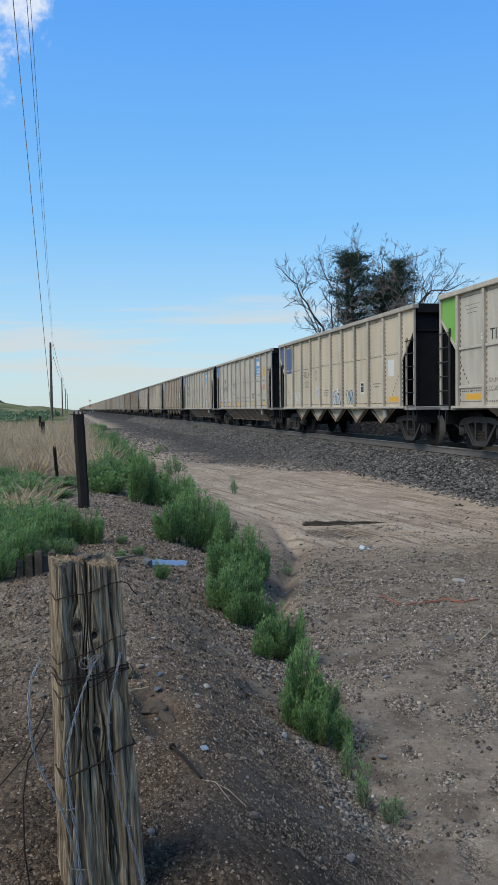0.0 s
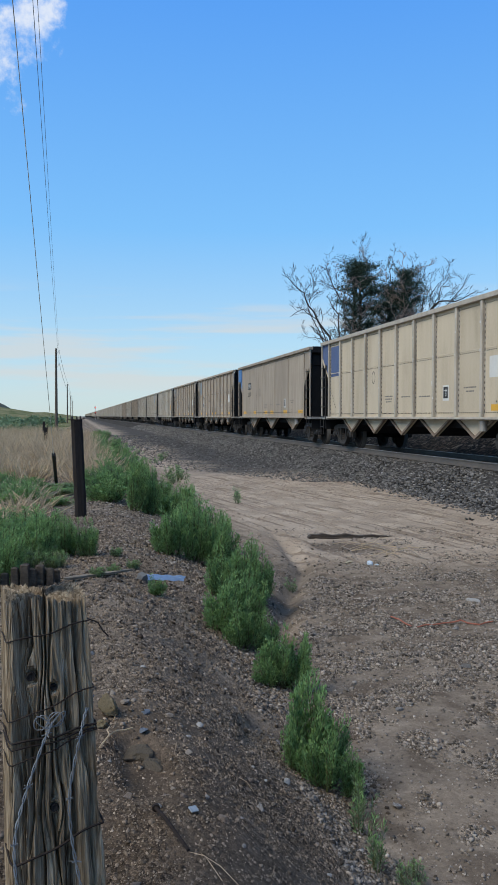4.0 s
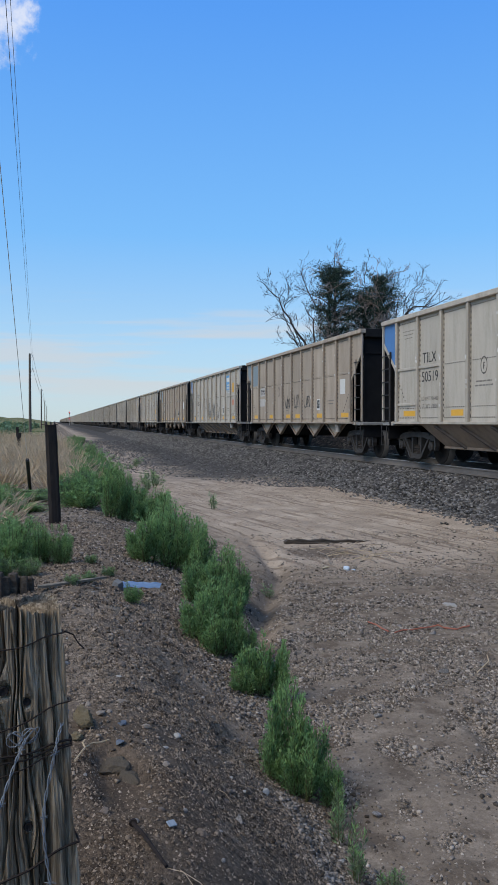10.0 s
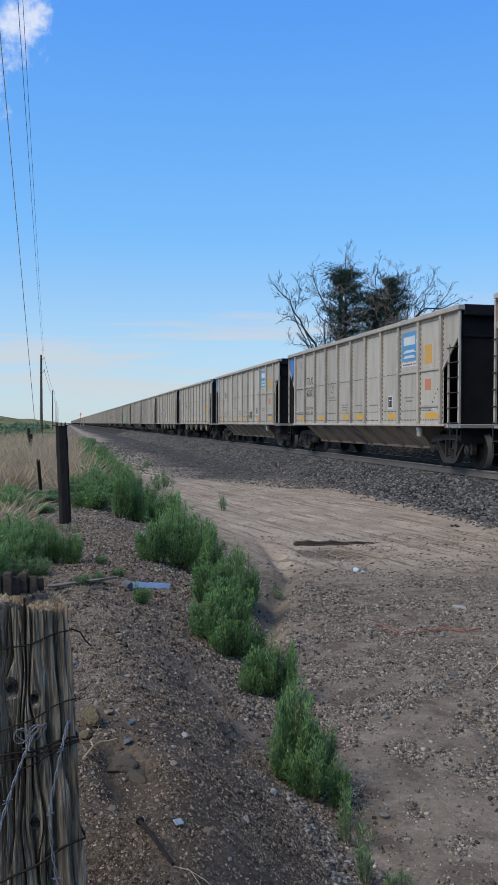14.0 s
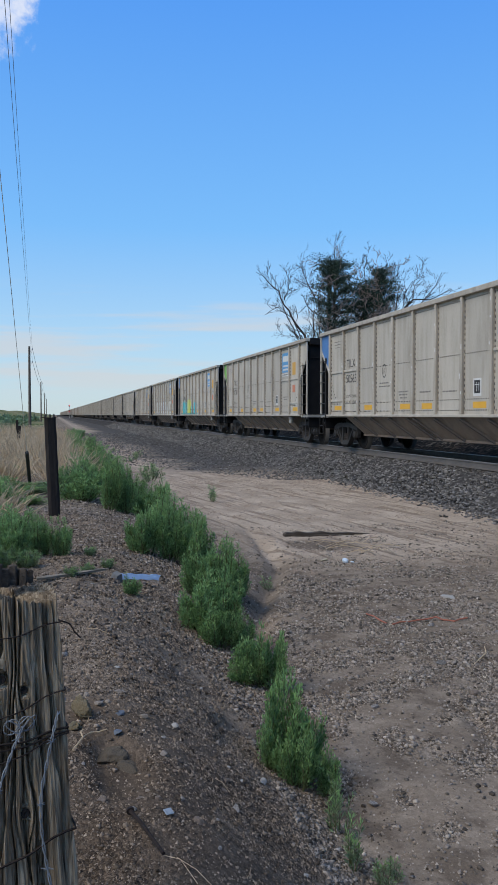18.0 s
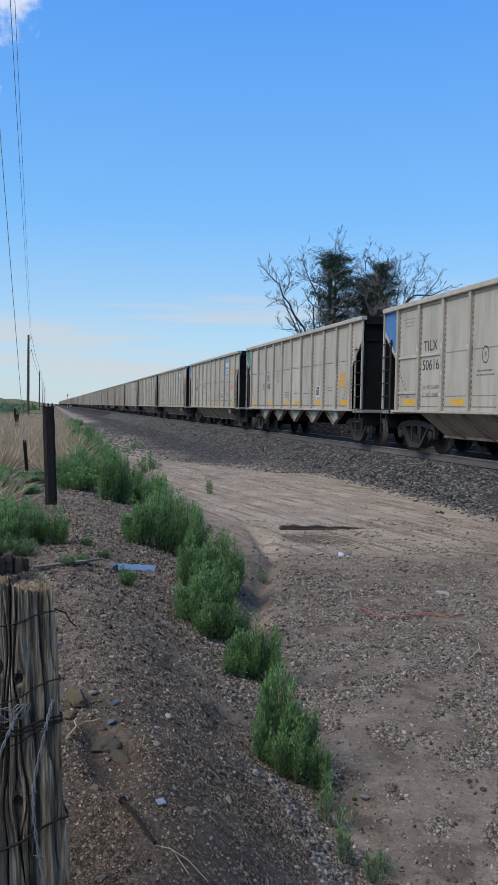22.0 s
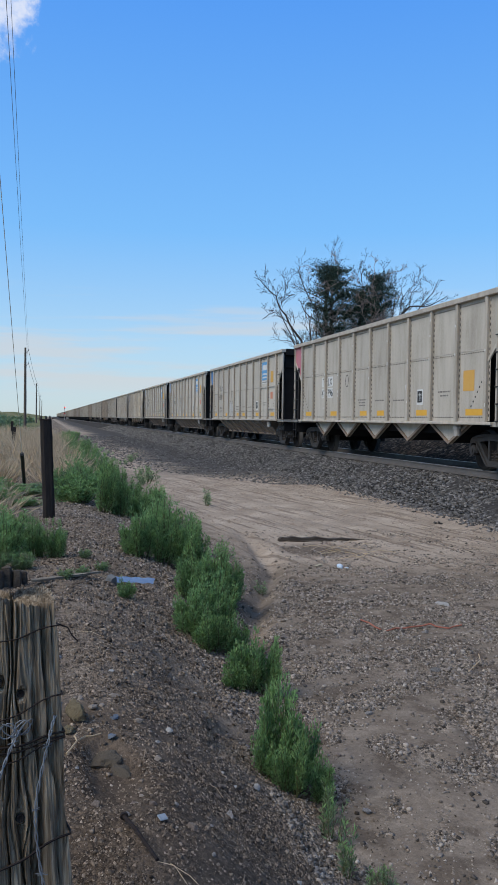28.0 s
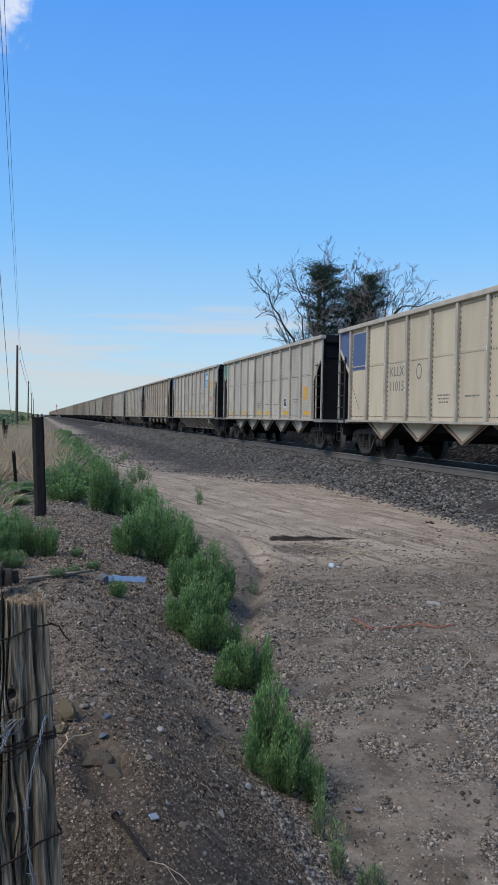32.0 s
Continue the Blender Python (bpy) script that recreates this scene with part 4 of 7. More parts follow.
def build_car(kind, paint, label):
    car = thing("hopper_car", pose(TRACK_X, 0, RAIL_Z), label, "coal hopper car", "coal cars of the train")
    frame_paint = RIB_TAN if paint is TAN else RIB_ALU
    # side panels, one to a bay, with ribs between them
    if kind == "C":
        for i in range(5):
            part("side_panel", plate(6.335 - 2.534 * i - 0.01, 6.335 - 2.534 * (i + 1) + 0.01, 1.08, 3.68), paint, car)
        for i in range(6):
            part("rib", plate(6.335 - 2.534 * i - 0.03, 6.335 - 2.534 * i + 0.03, 1.08, 3.68, SIDE - 0.012, 0.012), paint, car)
    else:
        panel = plate(-BAY / 2 + 0.004, BAY / 2 - 0.004, 1.08, 3.68).data("side_panel", paint)
        for k in range(1, 11):
            part("side_panel", panel, paint, car).location = (0, bay(k), 0)
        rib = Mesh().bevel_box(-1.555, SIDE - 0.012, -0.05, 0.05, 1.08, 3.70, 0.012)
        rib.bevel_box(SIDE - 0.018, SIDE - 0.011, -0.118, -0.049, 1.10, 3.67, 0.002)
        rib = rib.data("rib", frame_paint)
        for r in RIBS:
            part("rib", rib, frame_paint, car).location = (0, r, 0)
        if kind == "B":
            for k, zs in ((1, (1.52, 2.42)), (2, (2.42,)), (9, (2.42,)), (10, (1.52, 2.42))):
                for z in zs:
                    part("stiffener", Mesh().bevel_box(-1.515, SIDE - 0.012, bay(k) - BAY / 2 + 0.052, bay(k) + BAY / 2 - 0.052, z - 0.035, z + 0.035, 0.01), paint, car)
        else:
            part("seam", plate(-6.33, 6.33, 2.60, 2.625, SIDE - 0.012, 0.006), paint, car)
    part("far_side", mirrored(plate(-6.335, 6.335, 1.08, 3.68)), paint, car)
    far = Mesh()
    for r in RIBS:
        far.add(*(lambda q: (q.v, q.f))(mirrored(Mesh().bevel_box(-1.555, SIDE - 0.012, r - 0.05, r + 0.05, 1.08, 3.70, 0.012))))
    part("far_side_ribs", far, paint, car, "", False, "stuff")
    part("bolts", bolt_rows(kind), BOLT, car, "", False, "stuff")
    if kind != "C":
        worn, rng = Mesh(), random.Random(7)
        for r in RIBS:
            for k in range(rng.randint(2, 5)):
                z, h, w = rng.choice((2.5, 2.55, 1.9, rng.uniform(1.2, 3.5))) + rng.uniform(-0.05, 0.05), rng.uniform(0.03, 0.10), rng.uniform(0.012, 0.03)
                y = r + rng.choice((-0.03, 0.0, 0.03))
                worn.box(-1.5575, -1.5545, y - w, y + w, z, z + h)
        part("rib_wear", worn, SCUFF, car, "bright scuffs on the ribs", False, "stuff")
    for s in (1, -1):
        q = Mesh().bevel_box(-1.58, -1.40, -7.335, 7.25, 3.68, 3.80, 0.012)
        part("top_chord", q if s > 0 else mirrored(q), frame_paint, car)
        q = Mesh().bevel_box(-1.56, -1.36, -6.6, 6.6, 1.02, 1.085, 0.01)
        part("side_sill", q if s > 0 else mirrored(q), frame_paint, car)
        part("end_cap", Mesh().bevel_box(-1.42, 1.42, min(7.335 * s, 7.08 * s), max(7.335 * s, 7.08 * s), 3.56, 3.815, 0.02), BLACK, car, "black end cap beam")
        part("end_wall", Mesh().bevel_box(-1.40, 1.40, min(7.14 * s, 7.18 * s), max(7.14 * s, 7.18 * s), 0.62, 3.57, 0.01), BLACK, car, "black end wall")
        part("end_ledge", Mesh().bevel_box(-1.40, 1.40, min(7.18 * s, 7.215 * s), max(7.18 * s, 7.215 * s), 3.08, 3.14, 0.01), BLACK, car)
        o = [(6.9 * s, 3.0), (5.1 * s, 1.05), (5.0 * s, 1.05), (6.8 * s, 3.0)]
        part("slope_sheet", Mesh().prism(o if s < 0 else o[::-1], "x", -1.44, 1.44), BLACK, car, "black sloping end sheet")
        part("end_sill", Mesh().bevel_box(-1.50, 1.50, min(6.5 * s, 7.32 * s), max(6.5 * s, 7.32 * s), 0.98, 1.075, 0.012), GRIP, car)
        part("flange", end_flange(s), paint, car)
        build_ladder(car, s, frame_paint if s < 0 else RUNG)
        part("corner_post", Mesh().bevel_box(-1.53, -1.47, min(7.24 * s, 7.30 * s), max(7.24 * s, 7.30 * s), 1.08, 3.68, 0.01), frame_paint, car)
        cp = Mesh().bevel_box(-0.12, 0.12, min(7.2 * s, 7.9 * s), max(7.2 * s, 7.9 * s), 0.72, 0.95, 0.03)
        cp.bevel_box(-0.17, 0.13, min(7.85 * s, 8.15 * s), max(7.85 * s, 8.15 * s), 0.70, 0.97, 0.04)
        part("coupler", cp, STEEL, car, "dark steel knuckle coupler")
        hose = Mesh().tube([(-0.5, 7.3 * s, 0.85), (-0.5, 7.6 * s, 0.6), (-0.45, 7.9 * s, 0.42), (-0.4, 8.07 * s, 0.40)], 0.025, 6)
        part("air_hose", hose, BLACK, car)
        build_truck(car, 6.03 * s)
    part("end_panel", end_bay(-1), paint, car)
    for s in (1, -1):
        part("end_panel", mirrored(end_bay(s)), paint, car)
    part("coal_load", coal_load(), BLACK, car, "heaped black coal load", False)
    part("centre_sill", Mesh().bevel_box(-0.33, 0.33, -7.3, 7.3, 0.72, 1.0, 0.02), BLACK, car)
    part("brake_cylinder", Mesh().lathe([(0.02, 0.76), (0.085, 0.76), (0.085, 0.92), (0.10, 0.92), (0.10, 1.0), (0.02, 1.0)], "z", 12, (-1.40, -4.95, 0)), GRIP, car, "pale cylindrical fitting under the sill")
    if kind == "A" or kind == "C":
        w, z = (0.95, 0.56) if kind == "A" else (1.25, 0.50)
        tips = (-4.4, -2.2, 0.0, 2.2, 4.4) if kind == "A" else (-4.0, 0.0, 4.0)
        for y in tips:
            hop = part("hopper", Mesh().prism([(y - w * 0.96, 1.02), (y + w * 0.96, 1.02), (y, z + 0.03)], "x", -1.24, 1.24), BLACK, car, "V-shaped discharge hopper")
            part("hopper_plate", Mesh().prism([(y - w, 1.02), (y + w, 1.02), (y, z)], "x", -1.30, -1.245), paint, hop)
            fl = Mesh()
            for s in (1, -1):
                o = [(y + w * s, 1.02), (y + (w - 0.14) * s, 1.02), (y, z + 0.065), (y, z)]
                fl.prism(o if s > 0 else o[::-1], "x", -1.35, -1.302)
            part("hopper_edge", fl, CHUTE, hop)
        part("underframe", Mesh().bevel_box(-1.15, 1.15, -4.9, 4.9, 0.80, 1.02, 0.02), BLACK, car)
    else:
        ch = Mesh()
        ring = [(-1.47, 1.02), (-0.98, 0.47), (0.98, 0.47), (1.47, 1.02)]
        ext = [(5.0, -5.0), (4.55, -4.75), (4.55, -4.75), (5.0, -5.0)]
        v = [(x, e[0], z) for (x, z), e in zip(ring, ext)] + [(x, e[1], z) for (x, z), e in zip(ring, ext)]
        ch.add(v, [(0, 1, 2, 3), (7, 6, 5, 4), (0, 4, 5, 1), (1, 5, 6, 2), (2, 6, 7, 3), (3, 7, 4, 0)])
        chute = part("chute", ch, CHUTE, car, "long brown sloping discharge chute")
        for y in (3.9, 2.6, 1.3, 0.15, -0.25, -1.4, -2.7, -3.9):
            q = Mesh()
            p0, p1 = Vector((-1.47, y + 0.25, 1.0)), Vector((-1.01, y - 0.45, 0.49))
            nrm = Vector((-0.75, 0, -0.66)) * 0.06
            q.add([p0 + Vector((0, 0.035, 0)), p0 - Vector((0, 0.035, 0)), p1 - Vector((0, 0.035, 0)), p1 + Vector((0, 0.035, 0))] +
                  [p + nrm for p in (p0 + Vector((0, 0.035, 0)), p0 - Vector((0, 0.035, 0)), p1 - Vector((0, 0.035, 0)), p1 + Vector((0, 0.035, 0)))],
                  [(0, 1, 2, 3), (7, 6, 5, 4), (0, 4, 5, 1), (1, 5, 6, 2), (2, 6, 7, 3), (3, 7, 4, 0)])
            part("strut", q, STRUT, chute)
        part("lower_lip", Mesh().bevel_box(-1.04, -0.93, -4.75, 4.55, 0.43, 0.49, 0.01), CHUTE, chute)
    return car


def far_car(paint, label):
    """The same car with its small pieces joined, for those that stay far away."""
    car = thing("hopper_car", pose(TRACK_X, 0, RAIL_Z), label, "coal hopper car", "coal cars of the train")
    body = Mesh().box(-1.482, 1.482, -6.335, 6.335, 1.05, 3.68)
    for s in (1, -1):
        for q in (end_bay(s), mirrored(end_bay(s))):
            body.add(q.v, q.f)
    part("body", body, paint, car)
    ribs = Mesh()
    for r in RIBS:
        ribs.box(-1.555, -1.48, r - 0.05, r + 0.05, 1.05, 3.70)
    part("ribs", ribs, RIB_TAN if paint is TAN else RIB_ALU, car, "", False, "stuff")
    part("top_chord", Mesh().box(-1.58, 1.58, -7.3, 7.3, 3.68, 3.80), paint, car)
    ends = Mesh()
    for s in (1, -1):
        ends.box(-1.40, 1.40, min(7.0 * s, 7.2 * s), max(7.0 * s, 7.2 * s), 0.62, 3.68)
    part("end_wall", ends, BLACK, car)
    run = Mesh().box(-1.1, 1.1, -4.9, 4.9, 0.6, 1.05)
    for s in (1, -1):
        for w in (-0.89, 0.89):
            run.lathe([(0.457, -0.9), (0.457, 0.9)], "x", 12, (0, 6.03 * s + w, 0.457))
        run.box(-1.1, 1.1, 6.03 * s - 1.1, 6.03 * s + 1.1, 0.4, 0.7)
    part("running_gear", run, BLACK, car)
    return car


WRITTEN = {}


def lettering(text, size, material, parent, y, z, name="lettering", thick=0.0, x=SIDE - 0.0145, label=""):
    """Painted letters on the side of a car, centred at y with their foot at z."""
    if (text, size, thick, material.name) in WRITTEN:
        o = part(name, WRITTEN[text, size, thick, material.name], material, parent, label)
        o.matrix_basis = Matrix(((0, 0, -1, x), (-1, 0, 0, y), (0, 1, 0, z), (0, 0, 0, 1)))
        return o
    cu = bpy.data.curves.new("letters", "FONT")
    cu.body, cu.size, cu.align_x, cu.extrude, cu.offset = text, size, "CENTER", 0.0012, thick
    cu.resolution_u = 4
    ob = bpy.data.objects.new("letters", cu)
    scene.collection.objects.link(ob)
    me = bpy.data.meshes.new_from_object(ob.evaluated_get(bpy.context.evaluated_depsgraph_get()))
    bpy.data.objects.remove(ob)
    me.materials.clear()
    me.materials.append(material)
    WRITTEN[text, size, thick, material.name] = me
    o = part(name, me, material, parent, label)
    o.matrix_basis = Matrix(((0, 0, -1, x), (-1, 0, 0, y), (0, 1, 0, z), (0, 0, 0, 1)))
    return o


def patch(name, car, y0, y1, z0, z1, material, label="", lift=0.0145):
    return part(name, Mesh().box(SIDE - lift, SIDE - 0.011, min(y0, y1), max(y0, y1), z0, z1), material, car, label)


def words(car, y0, y1, z, h, seed, material=None, name="stencil", lift=0.0145, label=""):
    """A line of writing too small to read, as short bars with gaps."""
    rng = random.Random(seed)
    m, y, end = Mesh(), max(y0, y1), min(y0, y1)
    while y > end + 0.02:
        w = min(rng.uniform(0.05, 0.15), y - end)
        m.box(SIDE - lift, SIDE - 0.011, y - w, y, z, z + h)
        y -= w + 0.03
    return part(name, m, material or FADED, car, label)


def scribble(car, y0, y1, z0, z1, material, seed, strokes=6, width=0.03, label="spray-painted scrawl"):
    """Looping brush strokes inside a rectangle."""
    rng = random.Random(seed)
    m = Mesh()
    lo, hi = min(y0, y1), max(y0, y1)
    for k in range(strokes):
        cy = hi - (hi - lo) * (k + 0.5) / strokes
        ry, rz = (hi - lo) / strokes * rng.uniform(0.45, 0.8), (z1 - z0) * rng.uniform(0.3, 0.5)
        cz, a0, turn = (z0 + z1) / 2 + rng.uniform(-0.1, 0.1) * (z1 - z0), rng.uniform(0, 6.28), rng.uniform(3.5, 6.8) * rng.choice((-1, 1))
        wob = rng.uniform(1.5, 2.6)
        pts = [(cy + ry * math.cos(a0 + turn * i / 22), cz + rz * math.sin(wob * (a0 + turn * i / 22))) for i in range(23)]
        pts = [(min(hi, max(lo, p)), min(z1, max(z0, q))) for p, q in pts]
        n = len(m.v)
        for i, (p, q) in enumerate(pts):
            p2, q2 = pts[min(i + 1, 22)]
            p1, q1 = pts[max(i - 1, 0)]
            dy, dz = p2 - p1, q2 - q1
            d = math.hypot(dy, dz) or 1
            w = width * rng.uniform(0.8, 1.1) / 2
            # strokes run over the ribs as well as the panels
            m.v += [(SIDE - 0.0155 - 0.0003 * k, p - dz / d * w, q + dy / d * w), (SIDE - 0.0155 - 0.0003 * k, p + dz / d * w, q - dy / d * w)]
        m.f += [(n + 2 * i, n + 2 * i + 1, n + 2 * i + 3, n + 2 * i + 2) for i in range(22)]
    part("graffiti", m, material, car, label)


def block_spray(car, y0, y1, z0, z1, material, seed, label):
    """A filled, ragged-edged patch of spray paint, panel by panel and over the ribs."""
    rng = random.Random(seed)
    m = Mesh()
    lo, hi = min(y0, y1), max(y0, y1)
    steps = max(6, int((hi - lo) / 0.05))
    for i in range(steps + 1):
        y = lo + (hi - lo) * i / steps
        near_rib = min(abs(y - r) for r in RIBS) < 0.055
        x = -1.557 if near_rib else SIDE - 0.0165
        top = z1 - 0.25 * (z1 - z0) * abs(math.sin(i * 0.5 + seed)) - rng.uniform(0, 0.05)
        m.v += [(x, y, z0 + rng.uniform(0, 0.03)), (x, y, top)]
    m.f = [(2 * i, 2 * i + 2, 2 * i + 3, 2 * i + 1) for i in range(steps)]
    part("graffiti", m, material, car, label)


# number: kind, paint, colour of the end panel, mark, digits, how they are set
CARS = {
    -1: ("B", "alu", GREEN, "TILX", "", "rib"), 0: ("A", "beige", NAVY, "KLLX", "11023", "third"), 1: ("B", "alu", BLUE, "TILX", "47778", "rib"),
    2: ("B", "alu", BLUE, "TILX", "50517", "rib"), 3: ("A", "tan", SLATE, "TIMX", "40403", "patch"), 4: ("A", "beige", NAVY, "", "", "third"),
    5: ("C", "tan", BLUE, "TIMX", "23198", "plate"), 6: ("A", "tan", SLATE, "TIMX", "40384", "patch"), 7: ("A", "tan", SLATE, "TIMX", "40361", "patch"),
    8: ("A", "alu", TEAL, "TILX", "50112", "split"), 9: ("B", "alu", BLUE, "TILX", "47882", "rib"), 10: ("B", "alu", BLUE, "TILX", "50519", "rib"),
    11: ("A", "tan", SLATE, "TIMX", "", "patch"), 12: ("B", "alu", BLUE, "TILX", "50525", "rib"), 13: ("A", "tan", SLATE, "TIMX", "40320", "patch"),
    14: ("A", "alu", PINK, "TILX", "42845", "white split"), 15: ("B", "alu", BLUE, "TILX", "47871", "rib"), 16: ("B", "alu", BLUE, "TILX", "", "rib"),
    17: ("A", "alu", TEAL, "TILX", "", "split"), 18: ("A", "alu", PINK, "TILX", "42846", "white split"), 19: ("B", "alu", BLUE, "TILX", "50565", "rib"),
    20: ("B", "alu", GREEN, "TILX", "47307", "rib"), 21: ("B", "alu", BLUE, "TILX", "50606", "rib"), 22: ("B", "alu", BLUE, "TILX", "47771", "rib"),
    23: ("B", "alu", BLUE, "TILX", "50616", "rib"), 24: ("A", "alu", TEAL, "TILX", "50104", "split"), 25: ("B", "alu", BLUE, "TILX", "50505", "rib"),
    26: ("B", "alu", BLUE, "TILX", "50598", "rib"), 27: ("B", "alu", GREEN, "TILX", "47340", "rib"), 28: ("B", "alu", BLUE, "TILX", "", "rib"),
    29: ("B", "alu", BLUE, "TILX", "", "rib"), 30: ("A", "alu", PINK, "TILX", "42796", "white split"), 31: ("B", "alu", BLUE, "TILX", "50499", "rib"),
    32: ("B", "alu", BLUE, "TILX", "50507", "rib"), 33: ("B", "alu", BLUE, "TILX", "47801", "rib"), 34: ("A", "beige", NAVY, "KLLX", "11015", "third"),
    35: ("A", "alu", TEAL, "", "", "split"), 36: ("B", "alu", BLUE, "", "", "rib"), 37: ("A", "tan", SLATE, "", "", "patch"),
    38: ("B", "alu", BLUE, "", "", "rib"), 39: ("B", "alu", BLUE, "", "", "rib"), 40: ("A", "tan", SLATE, "", "", "patch"),
}
PAINTS = {"alu": ALU, "tan": TAN, "beige": BEIGE}
WORDS = {("A", "alu"): "silver-grey ribbed coal hopper with V-shaped bottom hoppers", ("A", "tan"): "dusty grey-brown ribbed coal hopper with V-shaped bottom hoppers",
         ("A", "beige"): "dusty beige ribbed coal hopper with a navy end panel", ("B", "alu"): "silver-grey ribbed coal hopper with a long brown bottom chute",
         ("C", "tan"): "smooth-sided grey-brown coal hopper with a bright blue end"}
END_WORDS = {BLUE: "blue", GREEN: "lime green", TEAL: "dark teal", PINK: "faded pink", SLATE: "slate blue-grey", NAVY: "navy blue"}


def decorate(car, n, kind, tone, end, mark, digits, style):
    part("end_panel", end_bay(1), end, car, END_WORDS[end] + " painted end panel")
    rng = random.Random(n)
    if kind == "A" and end in (SLATE, NAVY):
        patch("colour_panel", car, bay(1) - 0.56, bay(1) + 0.56, 2.66 if end is SLATE else 2.5, 3.55, end, END_WORDS[end] + " painted square")
    if kind == "C":
        part("end_paint", Mesh().bevel_box(-1.53, SIDE - 0.013, 6.42, 7.26, 3.0, 3.67, 0.01), BLUE, car, "bright blue painted corner")
    # reflective marks along the foot of the side
    for k in ((1, 3, 5, 6, 8, 10) if tone != "beige" else (10,)):
        w = 0.36 if k in (1, 10) else rng.uniform(0.24, 0.32)
        patch("reflector", car, bay(k) - w - 0.1, bay(k) + w - 0.1, 1.22, 1.36, YELLOW, "yellow reflective strip")
    # small unreadable stencils
    for k, z, w in ((5, 1.66, 0.3), (5, 1.58, 0.26), (5, 1.50, 0.22), (6, 1.62, 0.3), (7, 1.6, 0.34), (9, 1.75, 0.3), (9, 1.66, 0.2)):
        words(car, bay(k) - w, bay(k) + w, z, 0.034, k + int(z * 90))
    ring = Mesh()
    for i in range(20):
        a, b = 6.283 * i / 20, 6.283 * (i + 1) / 20
        q = [(0.14 * math.cos(t) * r, 0.19 * math.sin(t) * r) for r in (1, 0.85) for t in (a, b)]
        ring.add([(SIDE - 0.0145, bay(4) + u, 2.28 + w) for u, w in q], [(0, 1, 3, 2)])
    part("stencil", ring, INK, car, "oval stencil")
    box = patch("data_box", car, bay(8) - 0.17, bay(8) + 0.17, 1.48, 1.86, WHITE, "white data panel with a black square")
    part("data_square", Mesh().box(SIDE - 0.0165, SIDE - 0.0140, bay(8) - 0.12, bay(8) + 0.13, 1.54, 1.82), INK, box)
    for u, w in ((0.02, 0.008), (-0.07, 0.008)):
        part("data_line", Mesh().box(SIDE - 0.0180, SIDE - 0.0155, bay(8) + u - w, bay(8) + u + w, 1.58, 1.78), WHITE, box)
    part("data_line", Mesh().box(SIDE - 0.0180, SIDE - 0.0155, bay(8) - 0.10, bay(8) + 0.11, 1.72, 1.735), WHITE, box)
    if kind == "B":
        y = bay(9)
        sign = patch("logo_board", car, y - 0.46, y + 0.46, 2.72, 3.48, SIGN_BLUE, "blue square sign with white bands")
        part("logo_word", Mesh().box(SIDE - 0.0175, SIDE - 0.0145, y - 0.36, y + 0.36, 3.14, 3.36), WHITE, sign)
        for z in (2.98, 2.84):
            o = [(y - 0.40, z - 0.04), (y + 0.40, z - 0.04), (y + 0.26, z + 0.03), (y - 0.26, z + 0.03)]
            part("logo_band", Mesh().prism(o, "x", SIDE - 0.0175, SIDE - 0.0145), WHITE, sign)
        patch("sign_strip", car, y - 0.46, y + 0.46, 2.58, 2.69, WHITE, "white strip with faded letters")
        words(car, y - 0.42, y + 0.42, 2.61, 0.045, 3, name="sign_writing", lift=0.0165)
        patch("placard", car, bay(10) - 0.1, bay(10) + 0.32, 2.58, 3.05, ORANGE, "faded yellow-orange placard")
        patch("paint_mark", car, bay(10) - 0.05, bay(10) + 0.3, 1.92, 2.2, RED, "faded red paint mark")
        patch("plate", car, bay(10) - 0.4, bay(10) - 0.1, 1.40, 1.48, WHITE)
    elif kind == "A":
        if tone == "tan" or tone == "beige":
            patch("paper_placard", car, bay(10) - 0.1, bay(10) + 0.35, 1.95, 2.42, WHITE, "white paper placard")
        else:
            patch("placard", car, bay(10) - 0.1, bay(10) + 0.38, 1.75, 2.2, ORANGE, "yellow-orange placard")
    size = 0.36
    if style == "rib":
        if mark:
            lettering(mark, size, INK, car, bay(2) + 0.05, 2.52)
        if digits:
            lettering(digits, size, INK, car, bay(2) + 0.02, 2.06)
        lettering("LD LMT 236400", 0.135, FADED, car, bay(2) + 0.02, 1.60, "weight_lettering"), lettering("LT  WT  49600", 0.135, FADED, car, bay(2) + 0.02, 1.42, "weight_lettering")
        lettering("F", 0.2, INK, car, bay(4), 2.20, "stencil")
        for i, w in enumerate((0.33, 0.37)):
            words(car, bay(4) - w, bay(4) + w, 1.93 - 0.09 * i, 0.034, 5 + i)
        for i, w in enumerate((0.36, 0.30, 0.24)):
            words(car, bay(1) - w, bay(1) + w * 0.9, 3.38 - 0.09 * i, 0.02, 8 + i)
    elif style == "third" and mark:
        lettering(mark, size, FADED, car, bay(3), 2.22), lettering(digits, size, FADED, car, bay(3), 1.84)
    elif style == "patch":
        patch("white_patch", car, bay(2) - 0.5, bay(2) + 0.5, 2.18, 2.52, PATCH, "rough white painted patch")
        patch("white_patch", car, bay(2) - 0.5, bay(2) + 0.5, 1.74, 2.06, PATCH, "rough white painted patch")
        if mark:
            lettering(mark, 0.34, INK, car, bay(2), 2.23, x=SIDE - 0.0165)
        if digits:
            lettering(digits, 0.32, INK, car, bay(2), 1.78, x=SIDE - 0.0165)
    elif style == "plate":
        patch("mark_plate", car, bay(2) - 0.42, bay(2) + 0.42, 2.5, 2.84, INK, "black plate with white letters")
